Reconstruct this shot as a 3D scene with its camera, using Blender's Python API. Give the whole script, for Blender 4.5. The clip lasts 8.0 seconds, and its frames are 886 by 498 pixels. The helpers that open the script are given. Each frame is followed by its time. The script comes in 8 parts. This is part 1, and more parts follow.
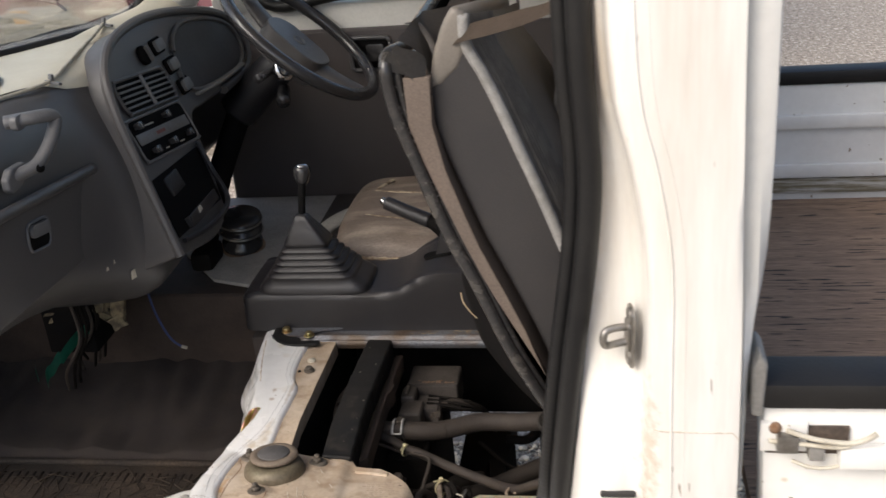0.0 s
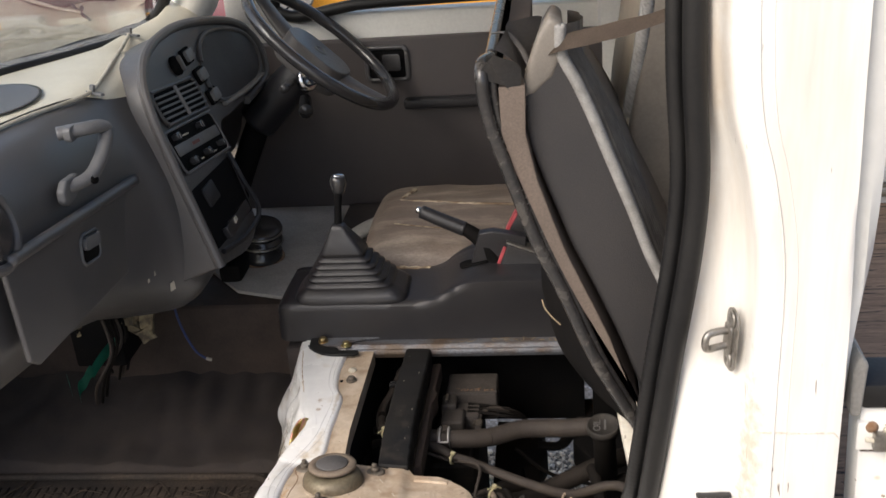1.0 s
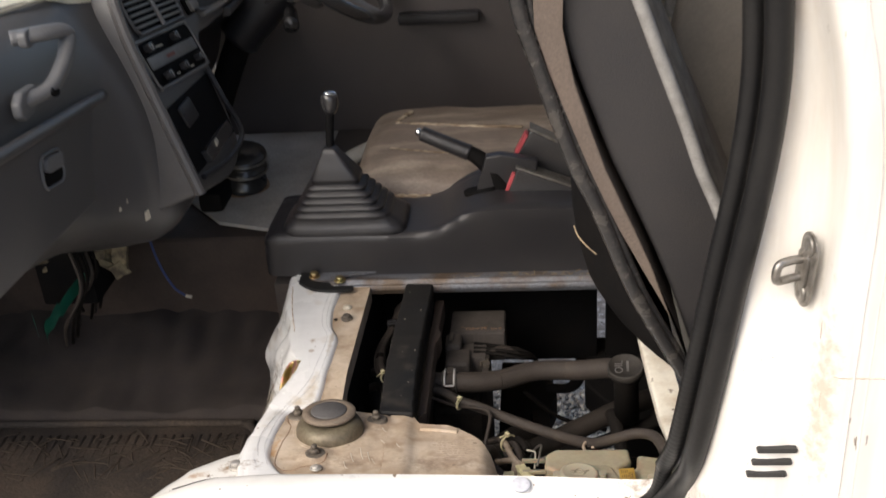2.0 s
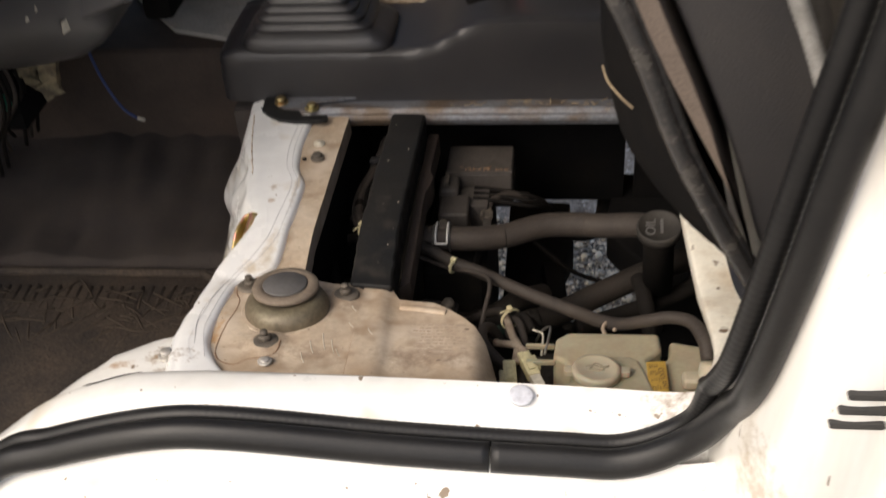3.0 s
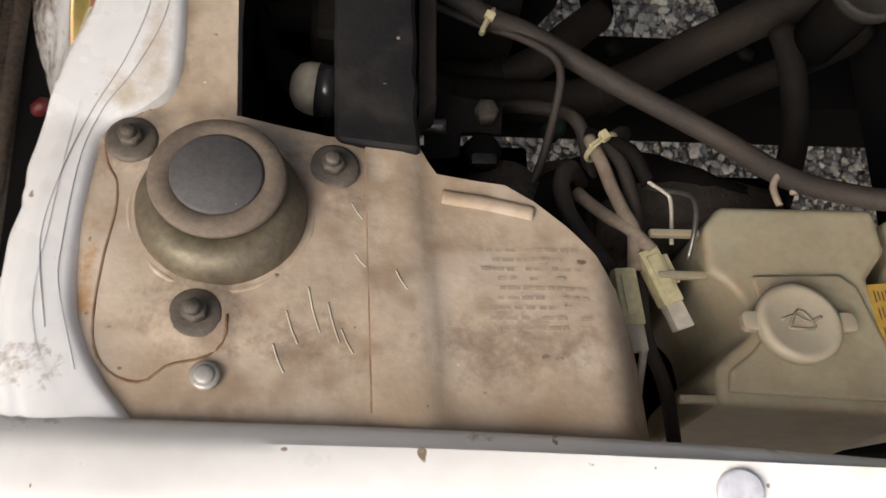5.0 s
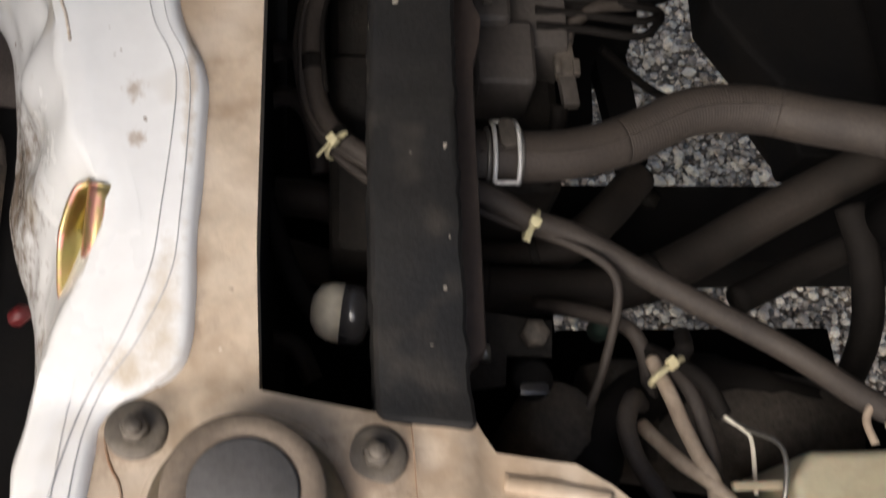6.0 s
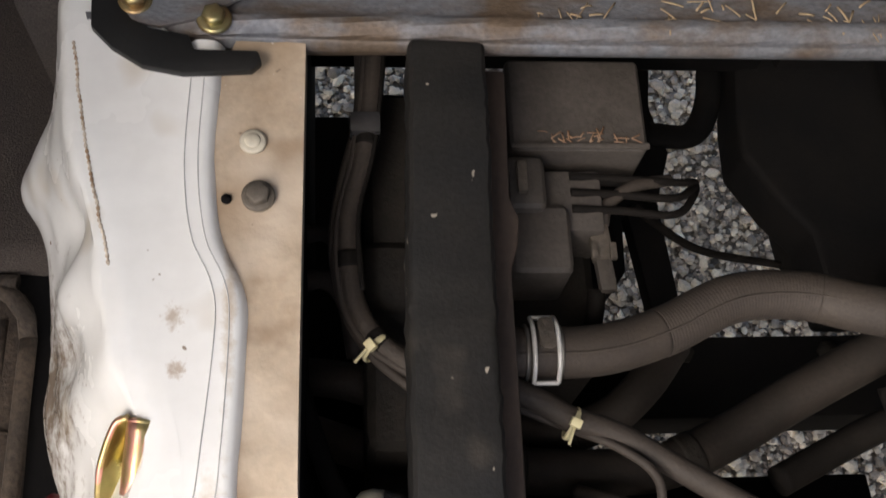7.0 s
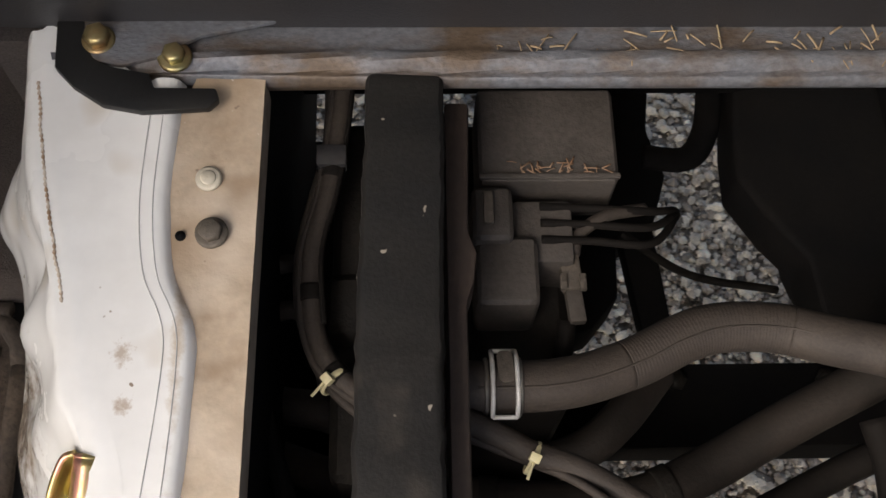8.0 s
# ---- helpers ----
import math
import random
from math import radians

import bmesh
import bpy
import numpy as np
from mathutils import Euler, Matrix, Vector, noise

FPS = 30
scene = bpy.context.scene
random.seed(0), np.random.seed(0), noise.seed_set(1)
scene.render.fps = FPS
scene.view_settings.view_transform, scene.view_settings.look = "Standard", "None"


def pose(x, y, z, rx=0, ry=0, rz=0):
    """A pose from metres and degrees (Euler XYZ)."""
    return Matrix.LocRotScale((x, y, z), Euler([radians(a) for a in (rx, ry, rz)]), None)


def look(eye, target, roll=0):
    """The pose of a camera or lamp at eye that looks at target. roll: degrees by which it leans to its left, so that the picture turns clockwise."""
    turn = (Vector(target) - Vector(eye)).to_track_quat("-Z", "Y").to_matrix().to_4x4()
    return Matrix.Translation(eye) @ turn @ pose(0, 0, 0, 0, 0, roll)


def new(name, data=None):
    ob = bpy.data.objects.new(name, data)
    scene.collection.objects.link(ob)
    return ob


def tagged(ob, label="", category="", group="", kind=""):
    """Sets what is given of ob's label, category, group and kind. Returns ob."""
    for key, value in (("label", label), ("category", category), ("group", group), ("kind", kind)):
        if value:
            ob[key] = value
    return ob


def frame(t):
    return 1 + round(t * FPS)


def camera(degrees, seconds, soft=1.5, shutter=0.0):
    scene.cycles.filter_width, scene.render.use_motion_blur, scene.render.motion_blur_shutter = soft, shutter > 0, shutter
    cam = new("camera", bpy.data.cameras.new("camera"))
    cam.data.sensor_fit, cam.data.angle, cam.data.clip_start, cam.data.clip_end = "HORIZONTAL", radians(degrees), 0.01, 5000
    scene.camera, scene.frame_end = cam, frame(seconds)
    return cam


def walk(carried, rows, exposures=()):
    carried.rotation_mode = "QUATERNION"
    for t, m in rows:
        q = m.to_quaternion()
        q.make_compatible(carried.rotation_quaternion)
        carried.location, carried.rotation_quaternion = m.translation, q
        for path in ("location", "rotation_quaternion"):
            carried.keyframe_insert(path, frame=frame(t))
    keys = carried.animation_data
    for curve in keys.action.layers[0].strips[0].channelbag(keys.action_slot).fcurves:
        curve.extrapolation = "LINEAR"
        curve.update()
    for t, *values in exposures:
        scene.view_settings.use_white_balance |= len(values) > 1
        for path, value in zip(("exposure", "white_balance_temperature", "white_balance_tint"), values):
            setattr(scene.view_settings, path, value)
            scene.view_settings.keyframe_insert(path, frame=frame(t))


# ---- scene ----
cam = camera(45.2, 8.0, shutter=0.4)
PATH = [
    (0, (0.056, 0.022, 1.597), (-0.266, 1.807, 0.755), -5.3),
    (0.5, (-0.015, 0.065, 1.591), (-0.344, 1.85, 0.751), -5.1),
    (1, (-0.085, -0.003, 1.61), (-0.311, 1.801, 0.777), -4.6),
    (1.2, (-0.117, -0.035, 1.613), (-0.306, 1.771, 0.773), -4.2),
    (2.3, (-0.14, 0.226, 1.507), (-0.333, 1.924, 0.468), -4.4),
    (2.5, (-0.115, 0.287, 1.502), (-0.349, 1.928, 0.383), -5.5),
    (3, (-0.133, 0.397, 1.43), (-0.364, 1.931, 0.167), -4.9),
    (3.5, (-0.215, 0.58, 1.365), (-0.374, 1.945, -0.088), -2.5),
    (4, (-0.279, 0.724, 1.323), (-0.332, 1.857, -0.324), 1.0),
    (4.2, (-0.297, 0.786, 1.3), (-0.3, 1.821, -0.412), 3.5),
    (5.3, (-0.342, 0.973, 1.204), (-0.146, 1.616, -0.68), 16.7),
    (5.5, (-0.35, 1.0, 1.189), (-0.14, 1.647, -0.692), 18.0),
    (6, (-0.366, 1.078, 1.196), (-0.153, 1.784, -0.663), 15.6),
    (6.5, (-0.373, 1.125, 1.206), (-0.143, 1.877, -0.633), 14.9),
    (7, (-0.378, 1.161, 1.22), (-0.19, 1.934, -0.615), 12.3),
    (7.5, (-0.366, 1.177, 1.225), (-0.171, 1.953, -0.608), 12.5),
    (8, (-0.321, 1.172, 1.229), (-0.259, 1.961, -0.608), 3.7),
]
EXPOSURES = [(0, 0.55, 6600, 10), (0.5, 0.73, 6600, 10), (1.2, 0.7, 6600, 10), (2.5, 0.68, 6750, 10), (3.5, 0.34, 7000, 10), (4.2, 0.3, 7200, 10), (5.5, 0.58, 6350, 10), (6, 0.8, 6500, 10), (6.5, 0.93, 6550, 10), (8, 0.78, 6650, 10)]
walk(cam, [(t, look(eye, target, roll)) for t, eye, target, roll in PATH], EXPOSURES)

# ---- light ----
world = bpy.data.worlds.new("sky")
scene.world = world
world.use_nodes = True
wn = world.node_tree.nodes
sky = wn.new("ShaderNodeTexSky")
sky.sky_type = "NISHITA"
sky.sun_disc = False
SUN_EL, SUN_AZ = 44.0, 221.0
sky.sun_elevation, sky.sun_rotation = radians(SUN_EL), radians(SUN_AZ)
sky.air_density, sky.dust_density = 1.0, 4.0
world.node_tree.links.new(sky.outputs[0], wn["Background"].inputs[0])
wn["Background"].inputs[1].default_value = 0.15
sun = new("sun", bpy.data.lights.new("sun", "SUN"))
sun.data.energy, sun.data.angle, sun.data.color = 1.2, radians(35), (1.0, 0.975, 0.945)
# the sun stands in front of the truck, on the open door's side
sun.matrix_basis = look((-2.3, -2.6, 3.4), (0.0, 0.0, 0.0))

# ---- mesh helpers ----


def catmull(pts, n):
    """n points evenly along a smooth curve through pts."""
    p = np.array(pts, float)
    if len(p) == 2:
        return np.array([p[0] + (p[1] - p[0]) * k for k in np.linspace(0, 1, n)])
    ext = np.vstack([2 * p[0] - p[1], p, 2 * p[-1] - p[-2]])
    fine = []
    for i in range(1, len(ext) - 2):
        a, b, c, d = ext[i - 1:i + 3]
        for u in np.linspace(0, 1, 12, endpoint=False):
            fine.append(0.5 * (2 * b + (c - a) * u + (2 * a - 5 * b + 4 * c - d) * u * u + (3 * b - a - 3 * c + d) * u ** 3))
    fine = np.array(fine + [p[-1]])
    run = np.concatenate([[0], np.cumsum(np.linalg.norm(np.diff(fine, axis=0), axis=1))])
    want = np.linspace(0, run[-1], n)
    return np.stack([np.interp(want, run, fine[:, k]) for k in range(3)], axis=1)


def grid_faces(bm, rows, closed=False):
    vs = [[bm.verts.new(v) for v in r] for r in rows]
    for a, b in zip(vs, vs[1:]):
        m = len(a)
        for k in range(m if closed else m - 1):
            bm.faces.new((a[k], a[(k + 1) % m], b[(k + 1) % m], b[k]))
    return vs


def loft(rows, n=40, across=0, thick=0.0):
    """A sheet through curves; across: how many rows it is refined to."""
    bm = bmesh.new()
    r = [catmull(c, n) for c in rows]
    if across:
        r = np.array(r)
        r = np.stack([catmull(r[:, k], across) for k in range(n)], axis=1)
    grid_faces(bm, r)
    bmesh.ops.recalc_face_normals(bm, faces=bm.faces)
    if thick:
        bmesh.ops.solidify(bm, geom=bm.faces[:], thickness=thick)
    return bm


def tube(bm, pts, r, n=0, seg=10, flat=1.0, cap=True, wob=0.0):
    """A round or flattened hose along a smooth curve; r may be (start, end)."""
    n = n or max(6, 5 * len(pts))
    c = catmull(pts, n)
    r0, r1 = r if isinstance(r, tuple) else (r, r)
    t = np.gradient(c, axis=0)
    t /= np.linalg.norm(t, axis=1)[:, None]
    up = np.array((0.0, 0.0, 1.0)) if abs(t[0][2]) < 0.9 else np.array((1.0, 0.0, 0.0))
    rows = []
    for k in range(n):
        up = up - t[k] * (up @ t[k])
        up /= np.linalg.norm(up)
        side = np.cross(t[k], up)
        rr = r0 + (r1 - r0) * k / (n - 1)
        rr *= 1 + wob * math.sin(k * 2.1)
        rows.append([c[k] + rr * (math.cos(a) * side + flat * math.sin(a) * up) for a in np.linspace(0, 2 * math.pi, seg, endpoint=False)])
    vs = grid_faces(bm, rows, closed=True)
    if cap:
        bm.faces.new(vs[0][::-1])
        bm.faces.new(vs[-1])
    return bm


def lathe(bm, prof, m=None, seg=28):
    """prof: (radius, height) pairs, turned round z, then posed by m."""
    rows = []
    for r, h in prof:
        rows.append([(r * math.cos(a), r * math.sin(a), h) for a in np.linspace(0, 2 * math.pi, seg, endpoint=False)])
    if m is not None:
        rows = [[m @ Vector(v) for v in row] for row in rows]
    vs = grid_faces(bm, rows, closed=True)
    if prof[0][0] > 1e-5:
        bm.faces.new(vs[0][::-1])
    if prof[-1][0] > 1e-5:
        bm.faces.new(vs[-1])
    return bm


def prism(bm, poly, h, m=None, bevel=0.0, seg=2):
    """A flat outline (x, y), h thick from z 0, posed by m, edges rounded."""
    b = bmesh.new()
    f = b.faces.new([b.verts.new((x, y, 0)) for x, y in poly])
    top = bmesh.ops.extrude_face_region(b, geom=[f])
    bmesh.ops.translate(b, vec=(0, 0, h), verts=[v for v in top["geom"] if isinstance(v, bmesh.types.BMVert)])
    bmesh.ops.recalc_face_normals(b, faces=b.faces)
    if bevel:
        bmesh.ops.bevel(b, geom=b.edges[:], offset=bevel, segments=seg, profile=0.6, affect="EDGES", clamp_overlap=True)
    if m is not None:
        b.transform(m)
    tmp = bpy.data.meshes.new("tmp")
    b.to_mesh(tmp)
    b.free()
    bm.from_mesh(tmp)
    bpy.data.meshes.remove(tmp)
    return bm


def box(bm, lo, hi, bevel=0.003, m=None, seg=2):
    """A box from corner lo to corner hi, edges rounded."""
    b = Matrix.Translation((0, 0, lo[2]))
    return prism(bm, [(lo[0], lo[1]), (hi[0], lo[1]), (hi[0], hi[1]), (lo[0], hi[1])], hi[2] - lo[2], (m @ b) if m is not None else b, bevel, seg)


def rounded(w, h, r, n=5, cx=0.0, cy=0.0):
    """A rounded rectangle's outline."""
    out = []
    for sx, sy, a0 in ((1, 1, 0), (-1, 1, 90), (-1, -1, 180), (1, -1, 270)):
        for k in range(n + 1):
            a = radians(a0 + 90 * k / n)
            out.append((cx + sx * (w / 2 - r) + r * math.cos(a), cy + sy * (h / 2 - r) + r * math.sin(a)))
    return out


def torus(bm, R, r, m, seg=48, sub=12, arc=None, flat=1.0):
    rows = []
    for a in np.linspace(0, 2 * math.pi, seg, endpoint=False):
        rows.append([m @ Vector(((R + r * math.cos(b)) * math.cos(a), (R + r * math.cos(b)) * math.sin(a), flat * r * math.sin(b)))
                     for b in np.linspace(0, 2 * math.pi, sub, endpoint=False)])
    rows.append(rows[0])
    grid_faces(bm, rows, closed=True)
    bmesh.ops.remove_doubles(bm, verts=bm.verts, dist=1e-6)
    return bm


def axes(origin, x, z):
    """A pose at origin whose z points along z and whose x leans to x."""
    z = Vector(z).normalized()
    y = z.cross(Vector(x)).normalized()
    x = y.cross(z)
    m = Matrix((x, y, z)).transposed().to_4x4()
    m.translation = origin
    return m


def words(body, size, m, deep=0.0004):
    """Letters as a mesh, centred, posed by m."""
    cu = bpy.data.curves.new("tmp", "FONT")
    cu.body, cu.size, cu.extrude, cu.align_x, cu.align_y = body, size, deep, "CENTER", "CENTER"
    ob = bpy.data.objects.new("tmp", cu)
    scene.collection.objects.link(ob)
    bpy.context.view_layer.update()
    me = bpy.data.meshes.new_from_object(ob.evaluated_get(bpy.context.evaluated_depsgraph_get()))
    bm = bmesh.new()
    bm.from_mesh(me)
    bm.transform(m)
    bpy.data.objects.remove(ob)
    bpy.data.curves.remove(cu)
    bpy.data.meshes.remove(me)
    return bm


def press(co):
    """The door side of the seat box: arch panel and sill rise and lean towards the open door."""
    x, y, z = co
    if y > 1.26 or z < 0.36 or z > 1.5 or x < -1.1:
        return
    low = max(0.0, min(1.0, (0.86 - z) / 0.05))
    post = max(0.0, min(1.0, (0.96 - y) / 0.03)) * max(0.0, min(1.0, (0.165 - x) / 0.02))
    rise = 0.17 * (1.135 - max(y, 0.985)) if y < 1.18 else -0.0077 * (1.26 - y) / 0.08
    co.z += low * (1 - post) * rise + post * 0.012
    co.x += post * 0.011 + (low * (1 - post) * 0.04 * (1.25 - max(y, 0.985)) if y < 1.25 else 0.0)


def link(name, bm, material, smooth=35.0):
    for v in bm.verts:
        press(v.co)
    if smooth:
        for e in bm.edges:
            e.smooth = not (len(e.link_faces) == 2 and e.calc_face_angle(0) > radians(smooth))
        for f in bm.faces:
            f.smooth = True
    me = bpy.data.meshes.new(name)
    bm.to_mesh(me)
    bm.free()
    me.materials.append(material)
    return new(name, me)


def thing(name, at, label, category, group="", kind=""):
    """An empty at the thing's base, which parents its parts."""
    ob = new(name)
    ob.location = at
    ob.empty_display_size = 0.05
    return tagged(ob, label, category, group, kind)


def part(name, bm, material, parent, label="", smooth=35.0, kind=""):
    ob = link(name, bm, material, smooth)
    ob.parent = parent
    if parent.data is None:
        ob.matrix_parent_inverse = Matrix.Translation(-Vector(parent.location))
    return tagged(ob, label, kind=kind)


def single(name, bm, material, label, category, group="", kind="", smooth=35.0):
    return tagged(link(name, bm, material, smooth), label, category, group, kind)


# ---- materials ----


def material(name, base, second=None, rough=0.5, metal=0.0, scale=9.0, spread=(0.35, 0.7), grain=220.0, grain_amt=0.12, bump=0.15,
             bump_scale=None, stretch=(1, 1, 1), spots=None, coat=0.0, rough_var=0.12, spec=0.5, random=0.0, sss=0.0, stains=()):
    """Two colours mixed by cloudy noise, fine grain, uneven gloss, fine relief; spots: (scale, size, colour, softness)
    of chips and specks;
    stains: (centre, half lengths, colour, raggedness) of dirt, wear and other toned patches at one place."""
    mt = bpy.data.materials.new(name)
    mt.use_nodes = True
    nt = mt.node_tree
    N, L = nt.nodes, nt.links
    p = N["Principled BSDF"]
    tc = N.new("ShaderNodeTexCoord")
    mp = N.new("ShaderNodeMapping")
    mp.inputs["Scale"].default_value = stretch
    L.new(tc.outputs["Object"], mp.inputs[0])

    def tex(s, detail=5.0, rough_=0.6):
        t = N.new("ShaderNodeTexNoise")
        t.inputs["Scale"].default_value, t.inputs["Detail"].default_value, t.inputs["Roughness"].default_value = s, detail, rough_
        L.new(mp.outputs[0], t.inputs["Vector"])
        return t

    def mix(kind, a, b, fac):
        x = N.new("ShaderNodeMix")
        x.data_type, x.blend_type = "RGBA", kind
        for sock, v in ((x.inputs[6], a), (x.inputs[7], b), (x.inputs[0], fac)):
            if isinstance(v, (int, float)):
                sock.default_value = v
            elif isinstance(v, tuple):
                sock.default_value = (*v[:3], 1)
            else:
                L.new(v, sock)
        return x.outputs[2]

    cloud = tex(scale)
    rmp = N.new("ShaderNodeMapRange")
    rmp.inputs[1].default_value, rmp.inputs[2].default_value = spread
    L.new(cloud.outputs[0], rmp.inputs[0])
    col = mix("MIX", tuple(base), tuple(second or [c * 0.75 for c in base]), rmp.outputs[0])
    fine = tex(grain, 3.0)
    g = N.new("ShaderNodeMapRange")
    g.inputs[1].default_value, g.inputs[2].default_value, g.inputs[3].default_value, g.inputs[4].default_value = 0.3, 0.7, 1 - grain_amt, 1 + grain_amt
    L.new(fine.outputs[0], g.inputs[0])
    mul = N.new("ShaderNodeVectorMath")
    mul.operation = "SCALE"
    L.new(col, mul.inputs[0])
    L.new(g.outputs[0], mul.inputs["Scale"])
    col = mul.outputs[0]
    if random:
        oi = N.new("ShaderNodeNewGeometry")
        r2 = N.new("ShaderNodeMapRange")
        r2.inputs[3].default_value, r2.inputs[4].default_value = 1 - random, 1 + random
        L.new(oi.outputs["Random Per Island"], r2.inputs[0])
        m2 = N.new("ShaderNodeVectorMath")
        m2.operation = "SCALE"
        L.new(col, m2.inputs[0])
        L.new(r2.outputs[0], m2.inputs["Scale"])
        col = m2.outputs[0]
    if spots:
        for s, size, c, *soft in (spots if isinstance(spots, list) else [spots]):
            sp = tex(s, 2.0, 0.5)
            st = N.new("ShaderNodeMapRange")
            st.inputs[1].default_value, st.inputs[2].default_value = size, size + (soft[0] if soft else 0.02)
            L.new(sp.outputs[0], st.inputs[0])
            col = mix("MIX", col, tuple(c), st.outputs[0])
    for at, half, c, rag in stains:
        d = N.new("ShaderNodeVectorMath")
        d.operation = "SUBTRACT"
        L.new(tc.outputs["Object"], d.inputs[0])
        d.inputs[1].default_value = at
        e = N.new("ShaderNodeVectorMath")
        e.operation = "MULTIPLY"
        L.new(d.outputs[0], e.inputs[0])
        e.inputs[1].default_value = [1 / h for h in half]
        ln = N.new("ShaderNodeVectorMath")
        ln.operation = "LENGTH"
        L.new(e.outputs[0], ln.inputs[0])
        nz = N.new("ShaderNodeTexNoise")
        nz.inputs["Scale"].default_value, nz.inputs["Detail"].default_value, nz.inputs["Roughness"].default_value = rag, 6.0, 0.7
        L.new(tc.outputs["Object"], nz.inputs["Vector"])
        ad = N.new("ShaderNodeMath")
        ad.operation = "MULTIPLY_ADD"
        L.new(nz.outputs[0], ad.inputs[0])
        ad.inputs[1].default_value = 3.2
        L.new(ln.outputs["Value"], ad.inputs[2])
        mr = N.new("ShaderNodeMapRange")
        mr.inputs[1].default_value, mr.inputs[2].default_value, mr.inputs[3].default_value, mr.inputs[4].default_value = 1.75, 2.6, 0.9, 0.0
        L.new(ad.outputs[0], mr.inputs[0])
        col = mix("MIX", col, tuple(c), mr.outputs[0])
    L.new(col, p.inputs["Base Color"])
    rr = N.new("ShaderNodeMapRange")
    rr.inputs[3].default_value, rr.inputs[4].default_value = max(0.02, rough - rough_var), min(1, rough + rough_var)
    L.new(cloud.outputs[0], rr.inputs[0])
    L.new(rr.outputs[0], p.inputs["Roughness"])
    p.inputs["Metallic"].default_value = metal
    p.inputs["Coat Weight"].default_value = coat
    p.inputs["Specular IOR Level"].default_value = spec
    if sss:
        p.inputs["Subsurface Weight"].default_value = sss
        p.inputs["Subsurface Scale"].default_value = 0.01
    if bump:
        bt = tex(bump_scale or grain, 4.0)
        bp = N.new("ShaderNodeBump")
        bp.inputs["Strength"].default_value, bp.inputs["Distance"].default_value = bump, 0.002
        L.new(bt.outputs[0], bp.inputs["Height"])
        L.new(bp.outputs[0], p.inputs["Normal"])
    return mt


def glass(name):
    """A thin pane: clear, with gloss by Fresnel."""
    mt = bpy.data.materials.new(name)
    mt.use_nodes = True
    nt = mt.node_tree
    nt.nodes.remove(nt.nodes["Principled BSDF"])
    clear, gloss, mix, fres = [nt.nodes.new(k) for k in ("ShaderNodeBsdfTransparent", "ShaderNodeBsdfGlossy", "ShaderNodeMixShader", "ShaderNodeFresnel")]
    clear.inputs["Color"].default_value = (0.93, 0.95, 0.94, 1)
    gloss.inputs["Roughness"].default_value = 0.02
    fres.inputs["IOR"].default_value = 1.3
    nt.links.new(fres.outputs[0], mix.inputs[0])
    nt.links.new(clear.outputs[0], mix.inputs[1])
    nt.links.new(gloss.outputs[0], mix.inputs[2])
    nt.links.new(mix.outputs[0], nt.nodes["Material Output"].inputs["Surface"])
    return mt


WHITE = material("white_paint", (0.80, 0.79, 0.755), (0.72, 0.705, 0.655), rough=0.32, scale=5, grain=60, grain_amt=0.03, bump=0.05, bump_scale=25, coat=0.2,
                 spots=[(70, 0.74, (0.30, 0.24, 0.17)), (18, 0.72, (0.55, 0.46, 0.34))])
PILLAR = material("streaked_white_paint", (0.78, 0.765, 0.725), (0.66, 0.62, 0.555), rough=0.22, scale=9, spread=(0.42, 0.75), stretch=(3, 3, 0.3), grain=60, grain_amt=0.03,
                  bump=0.05, bump_scale=25, coat=0.2, spots=[(75, 0.745, (0.20, 0.16, 0.12))],
                  stains=[((0.082, 0.85, 0.99), (0.012, 0.03, 0.10), (0.52, 0.45, 0.36), 70), ((0.0, 0.89, 0.80), (0.02, 0.05, 0.05), (0.45, 0.38, 0.29), 80), ((0.042, 0.89, 1.34), (0.016, 0.06, 0.22), (0.66, 0.59, 0.50), 12)])
BROWN_DIRT = (0.25, 0.165, 0.09)
SILL_WHITE = material("chipped_white_paint", (0.80, 0.79, 0.755), (0.70, 0.675, 0.62), rough=0.32, scale=8, spread=(0.45, 0.8), grain=60, grain_amt=0.03, bump=0.05, bump_scale=25, coat=0.2,
                      spots=[(60, 0.715, (0.24, 0.18, 0.12)), (120, 0.725, (0.30, 0.24, 0.18)), (14, 0.62, (0.60, 0.52, 0.40), 0.14)],
                      stains=[((-0.467, 1.036, 0.770), (0.034, 0.014, 0.03), BROWN_DIRT, 150), ((-0.502, 1.058, 0.752), (0.014, 0.014, 0.03), (0.32, 0.22, 0.13), 150), ((-0.54, 1.052, 0.74), (0.020, 0.006, 0.03), (0.46, 0.30, 0.17), 160),
                              ((-0.278, 1.017, 0.76), (0.008, 0.006, 0.02), (0.26, 0.15, 0.08), 200), ((-0.148, 1.003, 0.76), (0.006, 0.005, 0.02), (0.25, 0.19, 0.14), 200), ((-0.03, 1.02, 0.76), (0.05, 0.045, 0.05), (0.30, 0.22, 0.15), 110), ((-0.36, 1.006, 0.76), (0.012, 0.002, 0.02), (0.20, 0.16, 0.12), 200)])
